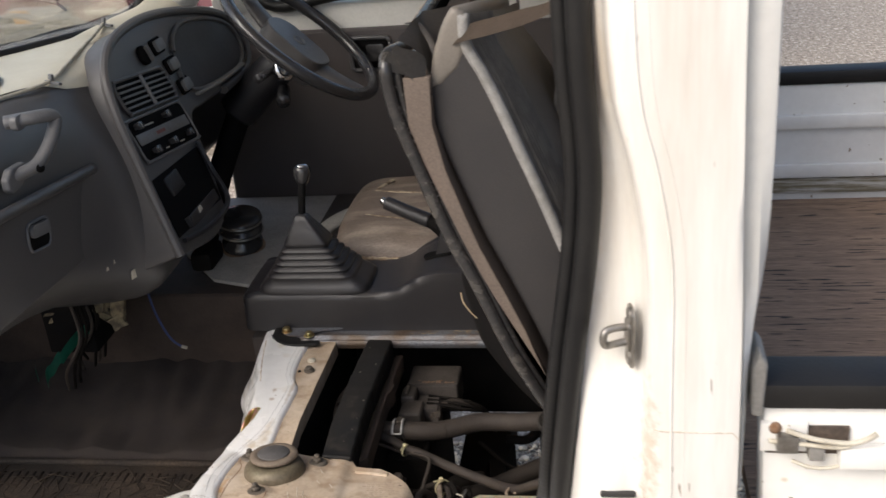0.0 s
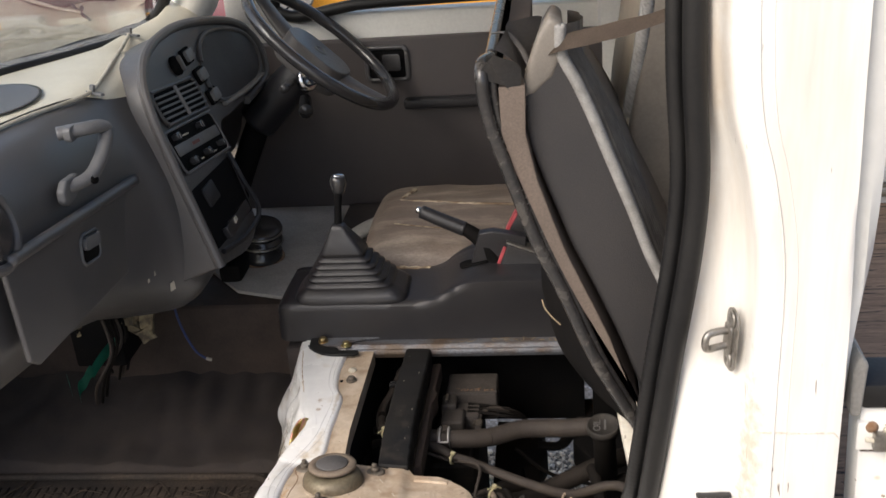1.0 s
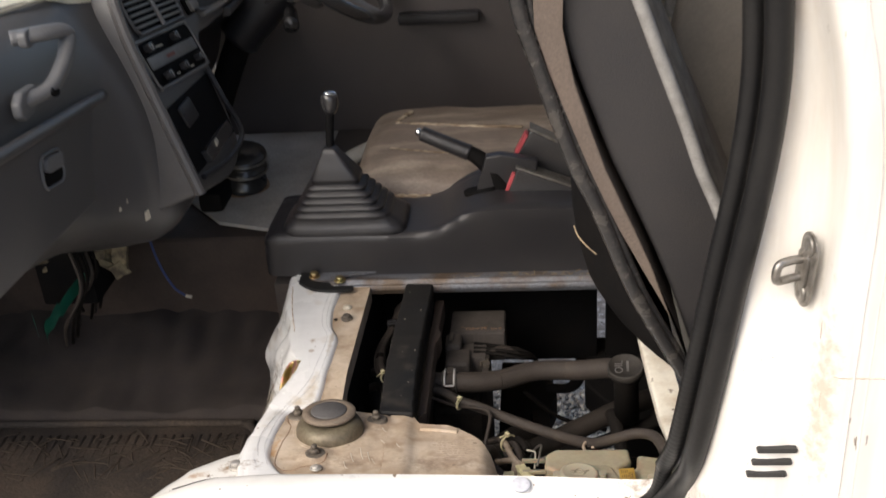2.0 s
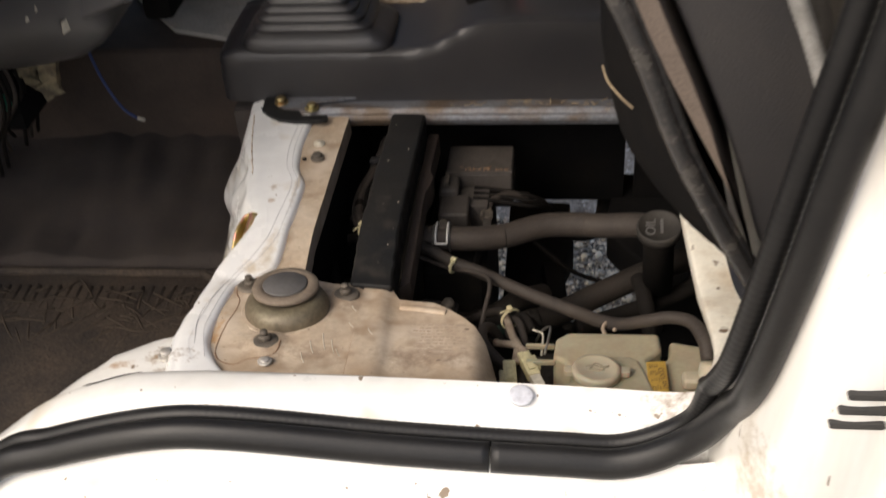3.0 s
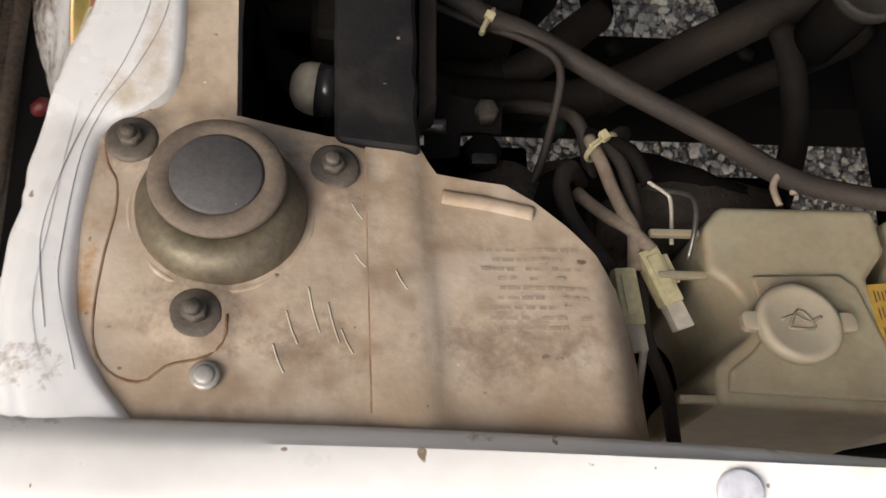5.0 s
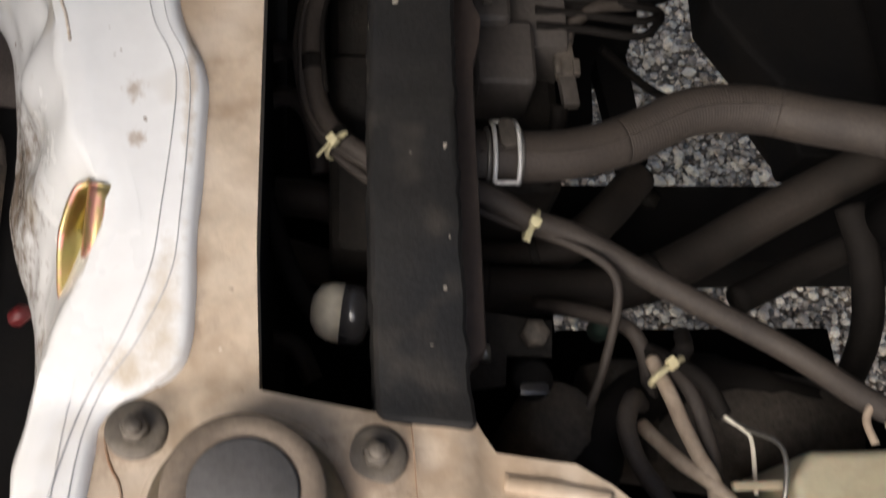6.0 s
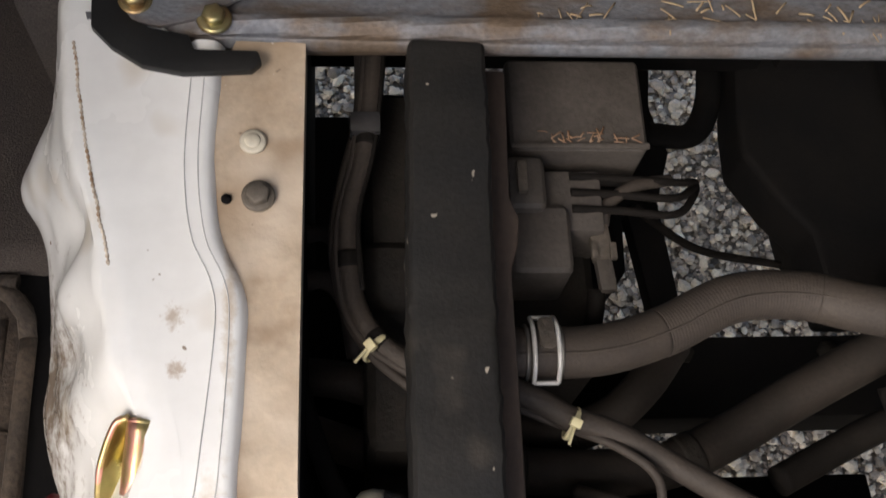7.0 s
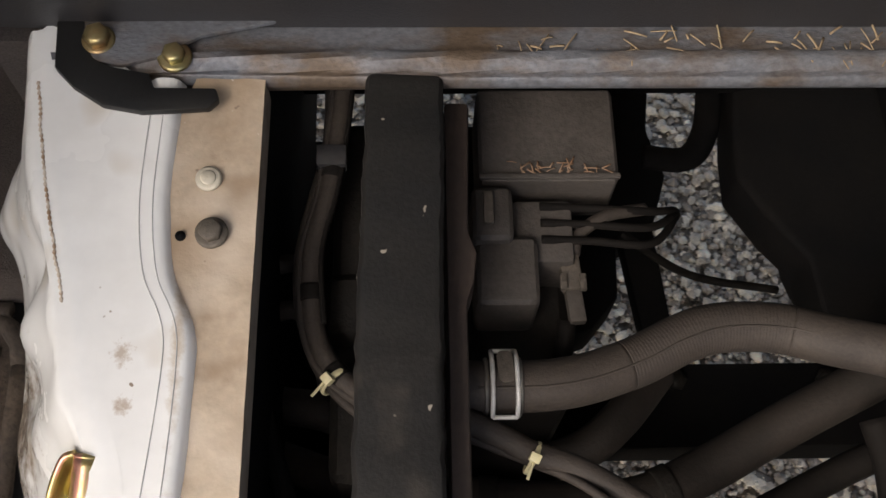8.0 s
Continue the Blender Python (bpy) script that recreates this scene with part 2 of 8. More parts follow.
# last three stains turn the wall dark brown towards the foot well
LEDGE_WHITE = material("glossy_white_ledge_paint", (0.86, 0.86, 0.845), (0.80, 0.79, 0.765), rough=0.25, scale=7, spread=(0.45, 0.8), grain=60, grain_amt=0.03, bump=0.04, bump_scale=25, coat=0.3,
                       spots=[(85, 0.735, (0.32, 0.26, 0.20)), (20, 0.62, (0.68, 0.63, 0.55), 0.16)],
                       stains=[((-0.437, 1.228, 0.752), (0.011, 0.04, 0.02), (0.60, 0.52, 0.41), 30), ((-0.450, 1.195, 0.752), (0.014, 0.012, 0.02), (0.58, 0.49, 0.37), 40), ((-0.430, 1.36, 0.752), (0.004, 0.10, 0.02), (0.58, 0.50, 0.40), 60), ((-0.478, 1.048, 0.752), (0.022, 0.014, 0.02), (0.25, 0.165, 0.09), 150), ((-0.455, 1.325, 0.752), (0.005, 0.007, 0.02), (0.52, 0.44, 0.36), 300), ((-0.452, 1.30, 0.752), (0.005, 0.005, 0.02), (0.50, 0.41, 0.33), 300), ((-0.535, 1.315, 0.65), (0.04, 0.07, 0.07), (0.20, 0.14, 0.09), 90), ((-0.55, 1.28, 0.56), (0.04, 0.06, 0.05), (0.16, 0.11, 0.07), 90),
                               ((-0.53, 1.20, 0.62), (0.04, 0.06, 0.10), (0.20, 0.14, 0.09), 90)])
RIM_WHITE = material("dirty_white_rim_paint", (0.76, 0.72, 0.62), (0.50, 0.40, 0.28), rough=0.45, scale=16, spread=(0.48, 0.72), grain=120, grain_amt=0.06, bump=0.1, spots=[(55, 0.66, (0.16, 0.11, 0.07), 0.05)])
TAN = material("dusty_paint", (0.51, 0.42, 0.32), (0.385, 0.29, 0.20), rough=0.66, scale=16, spread=(0.38, 0.68), grain=170, grain_amt=0.10, bump=0.2, bump_scale=140,
               spots=[(34, 0.54, (0.29, 0.205, 0.132), 0.22), (22, 0.56, (0.60, 0.51, 0.41), 0.2), (12, 0.53, (0.36, 0.255, 0.16), 0.25), (110, 0.72, (0.16, 0.115, 0.085), 0.04), (160, 0.76, (0.66, 0.58, 0.49), 0.03)],
               stains=[((-0.433, 1.218, 0.748), (0.016, 0.014, 0.02), (0.21, 0.155, 0.115), 120), ((-0.405, 1.075, 0.748), (0.03, 0.03, 0.02), (0.24, 0.18, 0.13), 90), ((-0.36, 1.062, 0.748), (0.035, 0.02, 0.02), (0.23, 0.165, 0.115), 90),
                       ((-0.452, 1.165, 0.748), (0.018, 0.02, 0.02), (0.27, 0.20, 0.145), 100), ((-0.26, 1.06, 0.748), (0.05, 0.022, 0.02), (0.26, 0.19, 0.135), 80), ((-0.458, 1.09, 0.748), (0.006, 0.03, 0.02), (0.42, 0.23, 0.09), 120),
                       ((-0.35, 1.15, 0.748), (0.024, 0.022, 0.02), (0.25, 0.185, 0.13), 100)])
PLASTIC = material("dark_grey_plastic", (0.066, 0.064, 0.066), (0.084, 0.080, 0.078), rough=0.36, spec=1.0, scale=7, grain=700, grain_amt=0.1, bump=0.25, bump_scale=1100)
POD_GREY = material("dark_pod_plastic", (0.088, 0.083, 0.081), (0.108, 0.101, 0.097), rough=0.33, scale=7, grain=700, grain_amt=0.1, bump=0.25, bump_scale=1100)
SLAT_GREY = material("worn_grey_slat_plastic", (0.19, 0.185, 0.18), (0.14, 0.135, 0.13), rough=0.45, scale=20, grain=300, bump=0.1)
MID_GREY = material("mid_grey_plastic", (0.150, 0.150, 0.152), (0.115, 0.115, 0.117), rough=0.45, scale=8, grain=500, bump=0.15)
PLASTIC_DARK = material("black_grained_plastic", (0.016, 0.016, 0.019), (0.026, 0.0245, 0.026), rough=0.33, spec=0.55, scale=7, grain=700, grain_amt=0.1, bump=0.25, bump_scale=1100)
PLASTIC_SMOOTH = material("black_smooth_plastic", (0.040, 0.039, 0.041), rough=0.22, spec=0.8, scale=8, grain=300, bump=0.03)
# cream tone carries the light that falls through the windscreen
DASH_LIT = material("lit_dash_top", (0.74, 0.695, 0.56), (0.62, 0.57, 0.45), rough=0.4, scale=6, grain=600, grain_amt=0.1, bump=0.2, bump_scale=900)
RUBBER = material("black_rubber_seal", (0.0085, 0.0085, 0.009), (0.014, 0.0135, 0.013), rough=0.46, spec=0.35, scale=14, grain=250, bump=0.12)
HOSE = material("dusty_rubber_hose", (0.043, 0.033, 0.0255), (0.027, 0.021, 0.0175), rough=0.72, scale=25, grain=500, grain_amt=0.2, bump=0.25)
# two darker versions of the hose rubber, mostly for lower hoses
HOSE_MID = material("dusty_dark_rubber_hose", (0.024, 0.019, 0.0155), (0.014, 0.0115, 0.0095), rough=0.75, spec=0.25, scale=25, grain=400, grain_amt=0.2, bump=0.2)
HOSE_DARK = material("near_black_rubber_hose", (0.011, 0.009, 0.0075), (0.006, 0.005, 0.0045), rough=0.8, spec=0.15, scale=25, grain=400, grain_amt=0.2, bump=0.2)
GRIME = material("grimy_dark_metal", (0.014, 0.0125, 0.011), (0.026, 0.022, 0.018), rough=0.7, spec=0.2, metal=0.1, scale=30, grain=300, grain_amt=0.2, bump=0.4)
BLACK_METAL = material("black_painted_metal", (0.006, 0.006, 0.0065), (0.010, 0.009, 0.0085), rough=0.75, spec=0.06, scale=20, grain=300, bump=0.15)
COVER = material("black_cover_with_dust", (0.0085, 0.0085, 0.009), (0.015, 0.0135, 0.012), rough=0.66, spec=0.25, scale=18, grain=350, grain_amt=0.2, bump=0.2, spots=[(95, 0.715, (0.30, 0.27, 0.22)), (30, 0.60, (0.030, 0.026, 0.022), 0.15)])
ENGINE_GREY = material("dusty_grey_plastic", (0.070, 0.060, 0.053), (0.043, 0.036, 0.030), rough=0.7, scale=22, grain=300, grain_amt=0.18, bump=0.3)
CAST = material("dusty_cast_alloy", (0.10, 0.084, 0.068), (0.055, 0.045, 0.036), rough=0.7, metal=0.2, scale=30, grain=250, grain_amt=0.25, bump=0.5)
BROWN_SHEET = material("brown_dusty_sheet", (0.062, 0.043, 0.033), (0.042, 0.030, 0.024), rough=0.75, scale=15, grain=250, bump=0.2)
RAIL = material("blue_grey_dirty_metal", (0.145, 0.150, 0.166), (0.105, 0.075, 0.052), rough=0.45, metal=0.25, scale=16, spread=(0.44, 0.62), stretch=(1, 2, 1), grain=250, grain_amt=0.25, bump=0.3)
SLOT_SHADE = material("dark_slot_metal", (0.060, 0.045, 0.036), (0.10, 0.075, 0.055), rough=0.85, scale=40, grain=250, grain_amt=0.35, bump=0.6)
ZINC = material("yellow_zinc_bolt", (0.38, 0.345, 0.17), (0.38, 0.22, 0.11), rough=0.36, metal=0.85, scale=60, grain=200, bump=0.05)
COPPER = material("gold_zinc_latch", (0.52, 0.40, 0.17), (0.72, 0.36, 0.28), rough=0.32, metal=0.8, scale=30, spread=(0.45, 0.55), stretch=(3, 0.5, 3), grain=150, bump=0.03)
STEEL = material("dull_steel", (0.33, 0.315, 0.29), (0.19, 0.175, 0.155), rough=0.4, metal=0.85, scale=60, grain=220, bump=0.15)
DIRTY_NUT = material("dusty_dark_nut", (0.155, 0.132, 0.105), (0.090, 0.076, 0.062), rough=0.65, metal=0.3, scale=60, grain=300, bump=0.3)
CAP_RUBBER = material("dusty_rubber_cap", (0.20, 0.158, 0.118), (0.14, 0.108, 0.08), rough=0.78, scale=35, grain=350, grain_amt=0.15, bump=0.2)
CAP_CENTRE = material("grey_worn_cap_top", (0.105, 0.10, 0.098), (0.085, 0.08, 0.076), rough=0.6, scale=40, grain=300, bump=0.15, spots=[(120, 0.72, (0.3, 0.29, 0.27))])
DOME = material("yellow_zinc_dome", (0.19, 0.165, 0.11), (0.135, 0.105, 0.072), rough=0.52, metal=0.3, scale=26, grain=220, grain_amt=0.2, bump=0.2)
TANK = material("milky_dusty_plastic", (0.415, 0.375, 0.265), (0.30, 0.245, 0.165), rough=0.5, scale=16, grain=200, grain_amt=0.06, bump=0.08, sss=0.25)
TANK_CAP = material("milky_cap", (0.45, 0.405, 0.305), (0.36, 0.31, 0.225), rough=0.5, scale=25, grain=200, grain_amt=0.06, bump=0.08, sss=0.2)
LABEL_Y = material("yellow_label", (0.52, 0.33, 0.065), (0.42, 0.26, 0.055), rough=0.5, scale=30, grain=200, bump=0.02)
INK = material("dark_print", (0.10, 0.055, 0.03), rough=0.6, bump=0)
FAINT_INK = material("faint_grey_print", (0.35, 0.275, 0.21), (0.42, 0.34, 0.262), rough=0.7, scale=120, bump=0)
CONN = material("cream_connector", (0.66, 0.60, 0.36), (0.52, 0.45, 0.27), rough=0.5, scale=40, grain=200, bump=0.06)
CONN_W = material("white_connector", (0.62, 0.58, 0.48), (0.46, 0.41, 0.32), rough=0.5, scale=40, grain=200, bump=0.06)
CARPET = material("black_brown_carpet", (0.044, 0.036, 0.033), (0.066, 0.053, 0.045), rough=0.95, scale=14, grain=900, grain_amt=0.4, bump=0.8, bump_scale=700)
VINYL_MAT = material("dusty_black_floor_mat", (0.032, 0.026, 0.022), (0.090, 0.065, 0.046), rough=0.85, scale=9, spread=(0.4, 0.75), grain=260, grain_amt=0.4, bump=0.6)
# first stain pales the cushion's nose: wear, and daylight on its top
VINYL = material("dark_grey_seat_vinyl", (0.033, 0.0325, 0.0345), (0.044, 0.041, 0.0405), rough=0.34, scale=9, spec=0.45, grain=500, grain_amt=0.1, bump=0.25, bump_scale=600,
                 stains=[((-0.112, 1.10, 1.352), (0.036, 0.05, 0.044), (0.44, 0.39, 0.31), 2), ((-0.03, 1.10, 1.12), (0.012, 0.02, 0.05), (0.075, 0.062, 0.05), 60)])
WORN_VINYL = material("worn_brown_seat_vinyl", (0.16, 0.125, 0.10), (0.36, 0.30, 0.24), rough=0.5, scale=14, spread=(0.45, 0.75), stretch=(0.5, 2.2, 1), grain=350, grain_amt=0.2, bump=0.35)
BACK_VINYL = material("faded_grey_seat_side", (0.20, 0.18, 0.155), (0.14, 0.125, 0.108), rough=0.5, scale=8, grain=300, grain_amt=0.08, bump=0.2)
PALE_VINYL = material("pale_faded_vinyl", (0.42, 0.38, 0.30), (0.30, 0.26, 0.20), rough=0.5, scale=8, grain=300, grain_amt=0.08, bump=0.2)
WEAVE = material("grey_woven_strip", (0.30, 0.295, 0.285), (0.23, 0.225, 0.215), rough=0.8, scale=60, spread=(0.4, 0.6), grain=900, bump=0.3)
RIB_CLOTH = material("ribbed_grey_cloth", (0.135, 0.122, 0.106), (0.095, 0.085, 0.075), rough=0.8, scale=40, spread=(0.4, 0.6), grain=900, bump=0.4)
FACE_VINYL = material("dusty_brown_black_vinyl", (0.085, 0.073, 0.063), (0.12, 0.10, 0.085), rough=0.5, scale=12, spread=(0.4, 0.7), grain=500, bump=0.3)
SEAT_TUBE = material("black_enamelled_tube", (0.030, 0.029, 0.029), (0.075, 0.068, 0.06), rough=0.25, spec=0.6, scale=45, spread=(0.5, 0.75), grain=300, bump=0.1)
BELT = material("brown_seat_belt", (0.115, 0.085, 0.065), (0.085, 0.065, 0.05), rough=0.75, scale=20, grain=700, grain_amt=0.2, bump=0.3)
TORN = material("black_torn_vinyl", (0.050, 0.047, 0.046), (0.085, 0.078, 0.072), rough=0.4, scale=12, grain=300, bump=0.2)
LINING = material("brown_seat_lining", (0.150, 0.116, 0.094), (0.112, 0.088, 0.072), rough=0.75, scale=10, grain=400, grain_amt=0.15, bump=0.25)
TRIM_GREY = material("grey_door_metal", (0.79, 0.78, 0.73), (0.72, 0.70, 0.65), rough=0.4, scale=6, grain=150, grain_amt=0.04, bump=0.05)
CHROME = material("polished_metal", (0.75, 0.75, 0.76), rough=0.12, metal=1.0, bump=0)
RED_PLASTIC = material("red_buckle_button", (0.50, 0.085, 0.10), rough=0.4, scale=30, bump=0.03)
DUSTY_WIRE = material("dusty_pale_wire_tape", (0.40, 0.32, 0.24), (0.27, 0.205, 0.15), rough=0.75, scale=60, grain=300, bump=0.15)
TANK_MARK = material("dusty_mark", (0.33, 0.285, 0.21), rough=0.6, bump=0)
DULL_CAP = material("dusty_black_cap", (0.034, 0.030, 0.026), (0.022, 0.020, 0.018), rough=0.7, spec=0.3, scale=50, grain=300, bump=0.2)
RECESS = material("matt_black_recess", (0.060, 0.056, 0.056), rough=0.6, bump=0)
BRIGHT_STEEL = material("bright_dusty_steel", (0.52, 0.50, 0.46), (0.36, 0.33, 0.29), rough=0.42, metal=0.35, scale=90, grain=300, bump=0.1)
GREEN_CAP = material("dark_green_plastic", (0.004, 0.018, 0.011), rough=0.8, bump=0)
FLOOR_GREY = material("light_grey_floor_lining", (0.48, 0.46, 0.43), (0.34, 0.32, 0.29), rough=0.8, scale=9, grain=300, grain_amt=0.15, bump=0.25)
TRIM_BLACK = material("black_brown_door_trim", (0.080, 0.069, 0.068), (0.098, 0.084, 0.080), rough=0.5, scale=6, grain=500, bump=0.2)
SLOT_GREY = material("dim_grey_slot", (0.045, 0.043, 0.04), rough=0.8, bump=0)
GREEN_TAPE = material("green_tape", (0.015, 0.20, 0.13), (0.01, 0.13, 0.085), rough=0.5, scale=30, bump=0.2)
BLUE_WIRE = material("blue_wire_cover", (0.05, 0.08, 0.22), rough=0.5, bump=0)
GREY_TRIM = material("light_grey_dusty_trim", (0.26, 0.25, 0.23), (0.19, 0.18, 0.165), rough=0.65, scale=12, grain=300, bump=0.2)
WOOD = material("weathered_plywood", (0.34, 0.225, 0.145), (0.20, 0.135, 0.092), rough=0.85, scale=9, stretch=(0.5, 5, 1), grain=70, grain_amt=0.3, bump=0.5,
                spots=[(26, 0.64, (0.03, 0.024, 0.02)), (9, 0.60, (0.42, 0.29, 0.19), 0.2)])
RED_CAR = material("dull_red_car_paint", (0.115, 0.016, 0.026), (0.14, 0.022, 0.032), rough=0.5, scale=4, grain=80, grain_amt=0.03, bump=0.02, coat=0.4)
ORANGE = material("orange_paint", (0.72, 0.34, 0.035), (0.64, 0.29, 0.03), rough=0.45, scale=4, grain=80, bump=0.02)
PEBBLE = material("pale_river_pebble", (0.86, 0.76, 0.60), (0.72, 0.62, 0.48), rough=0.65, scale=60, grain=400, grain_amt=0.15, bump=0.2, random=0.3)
PEBBLE_DARK = material("grey_river_pebble", (0.40, 0.345, 0.28), (0.27, 0.225, 0.175), rough=0.65, scale=60, grain=400, grain_amt=0.2, bump=0.2, random=0.75)
GRAVEL = material("fine_gravel", (0.40, 0.35, 0.29), (0.22, 0.19, 0.155), rough=0.9, scale=45, spread=(0.38, 0.62), grain=160, grain_amt=0.45, bump=1.0, bump_scale=60,
                  spots=[(38, 0.62, (0.56, 0.51, 0.44)), (24, 0.66, (0.16, 0.135, 0.11)), (60, 0.64, (0.62, 0.58, 0.52))])
STRAW = material("dry_straw", (0.34, 0.26, 0.16), (0.22, 0.16, 0.10), rough=0.85, scale=80, bump=0.1)
PAINT_DOT = material("pale_lilac_plug", (0.63, 0.645, 0.70), (0.57, 0.58, 0.63), rough=0.45, scale=40, bump=0.03)
GLASS = glass("clear_glass")
LAMP_GLASS = material("headlamp_cover", (0.45, 0.46, 0.46), (0.36, 0.36, 0.36), rough=0.15, scale=30, grain=40, bump=0.02, coat=0.5)

# ---- ground ----
bm = bmesh.new()
grid_faces(bm, [[(x, y, 0) for x in (-60, -3, -0.8, 0.6, 3, 60)] for y in (-60, -2, 0.4, 2.6, 5, 60)])
single("ground", bm, GRAVEL, "grey gravel yard under and around the truck", "ground", kind="structure")


def pebbles(name, n, size, mt_, label, seed):
    """Loose stones under the engine bay, as one mesh."""
    rng_ = np.random.default_rng(seed)
    b = bmesh.new()
    bmesh.ops.create_icosphere(b, subdivisions=1, radius=1.0)
    base = np.array([v.co[:] for v in b.verts])
    tri = np.array([[v.index for v in f.verts] for f in b.faces])
    b.free()
    at = rng_.uniform((-0.56, 1.15), (0.36, 2.24), (n, 2))
    big = np.minimum(size * (1 + rng_.exponential(0.55, n)), size * 3.6)
    turn = rng_.uniform(0, 6.28, n)
    q = base[None] * (1 + 0.16 * rng_.standard_normal((n, len(base), 1))) * big[:, None, None] * rng_.uniform((0.8, 0.8, 0.5), (1.35, 1.2, 0.85), (n, 3))[:, None]
    c_, s_ = np.cos(turn)[:, None], np.sin(turn)[:, None]
    v = np.stack([q[..., 0] * c_ - q[..., 1] * s_ + at[:, :1], q[..., 0] * s_ + q[..., 1] * c_ + at[:, 1:], q[..., 2] + (big * rng_.uniform(0.2, 1.5, n))[:, None]], axis=-1)
    faces = (tri[None] + len(base) * np.arange(n)[:, None, None]).reshape(-1, 3)
    me = bpy.data.meshes.new(name)
    me.from_pydata(v.reshape(-1, 3).tolist(), [], faces.tolist())
    me.materials.append(mt_)
    return tagged(new(name, me), label, "gravel", kind="stuff")


pebbles("dark_pebbles", 33000, 0.0021, PEBBLE_DARK, "loose dark grey pebbles on the ground", 4)
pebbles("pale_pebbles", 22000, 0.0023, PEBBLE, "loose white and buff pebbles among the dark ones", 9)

# ---- cab body ----
cab = thing("cab_body", (-0.3, 1.5, 0.4), "white painted steel cab of a small truck, door open", "truck cab", kind="structure")

# sill that steps over the wheel arch
SX = (-0.95, -0.80, -0.67, -0.60, -0.53, -0.495, -0.46, -0.435, -0.30, -0.18, -0.06, 0.0)
SZ = (0.48, 0.555, 0.665, 0.718, 0.746, 0.751, 0.754, 0.756, 0.757, 0.757, 0.755, 0.757)
SO = (0.42, 0.53, 0.672, 0.710, 0.738, 0.744, 0.749, 0.750, 0.743, 0.736, 0.734, 0.752)
SY = (1.025, 1.025, 1.025, 1.024, 1.026, 1.027, 1.026, 1.024, 1.020, 1.014, 1.007, 1.018)
sill_rows = [
    [(x, y + 0.004, z - 0.03) for x, y, z in zip(SX, SY, SZ)],
    [(x, y + 0.001, z - 0.004) for x, y, z in zip(SX, SY, SZ)],
    [(x, y - 0.006, z + 0.003) for x, y, z in zip(SX, SY, SZ)],
    [(x, (y + 0.99) / 2 + 0.004, z + 0.0065) for x, y, z in zip(SX, SY, SZ)],
    [(x, 0.992, (z + o) / 2 + 0.008) for x, z, o in zip(SX, SZ, SO)],
    [(x, 0.981, o + 0.004) for x, o in zip(SX, SO)],
    [(x, 0.974, o - 0.012) for x, o in zip(SX, SO)],
    [(x, 0.972, o - 0.05) for x, o in zip(SX, SO)],
]
b = loft(sill_rows, 120, 30)
SILL_TOP = np.array([v.co[:] for v in b.verts if v.co.y > 0.985])
part("door_sill", b, SILL_WHITE, cab, "white painted sill with chips and dirt")

# lower shelf behind the sill's crest, at the front
HX = (-0.95, -0.80, -0.67, -0.60, -0.575, -0.553, -0.52, -0.494, -0.45)
HZ = (0.472, 0.547, 0.655, 0.709, 0.724, 0.733, 0.7405, 0.743, 0.744)
HY = (1.03, 1.036, 1.046, 1.058, 1.066, 1.079, 1.088, 1.100, 1.105)
shelf = [
    [(x, 1.016, z - 0.002) for x, z in zip(HX, HZ)],
    [(x, 1.030, z) for x, z in zip(HX, HZ)],
    [(x, 0.5 * (1.03 + y), z + 0.001) for x, y, z in zip(HX, HY, HZ)],
    [(x, y - 0.006, z) for x, y, z in zip(HX, HY, HZ)],
    [(x, y, z - 0.004) for x, y, z in zip(HX, HY, HZ)],
    [(x, y + 0.003, z - 0.03) for x, y, z in zip(HX, HY, HZ)],
    [(x, y + 0.006, min(z - 0.05, 0.52)) for x, y, z in zip(HX, HY, HZ)],
]
part("sill_shelf", loft(shelf, 70, 30), SILL_WHITE, cab, "dirty white shelf behind the sill")

# outer skin under the seal
RZ = [o - 0.022 for o in SO]
RX = SX[:-1] + (0.03,)
rock = [
    [(x, 0.962, z + 0.004) for x, z in zip(RX, RZ)],
    [(x, 0.945, z - 0.010) for x, z in zip(RX, RZ)],
    [(x, 0.905, z - 0.026) for x, z in zip(RX, RZ)],
    [(x, 0.868, z - 0.048) for x, z in zip(RX, RZ)],
    [(x, 0.846, z - 0.085) for x, z in zip(RX, RZ)],
    [(x, 0.840, z - 0.20) for x, z in zip(RX, RZ)],
    [(x, 0.845, z - 0.38) for x, z in zip(RX, RZ)],
]
part("rocker_panel", loft(rock, 80, 24), SILL_WHITE, cab)

# B pillar: jamb, crease, outer skin, rear return
PZ = (0.40, 0.60, 0.70, 0.76, 0.85, 0.95, 1.06, 1.18, 1.26, 1.33, 1.45, 1.76)
JX = (-0.02, -0.02, -0.022, -0.020, -0.014, -0.004, 0.006, 0.022, 0.030, 0.026, 0.024, 0.028)
JY = (0.955, 0.955, 0.955, 0.945, 0.925, 0.910, 0.905, 0.905, 0.905, 0.905, 0.905, 0.915)
CX = (0.071, 0.071, 0.071, 0.071, 0.071, 0.071, 0.071, 0.071, 0.060, 0.045, 0.040, 0.040)
EX = (0.163, 0.163, 0.162, 0.162, 0.161, 0.160, 0.158, 0.153, 0.150, 0.148, 0.147, 0.147)
SK = (0.845, 0.840, 0.838, 0.838, 0.838, 0.838, 0.838, 0.838, 0.839, 0.841, 0.846, 0.870)
DP = (0.024, 0.024, 0.024, 0.024, 0.024, 0.028, 0.056, 0.064, 0.062, 0.058, 0.055, 0.05)
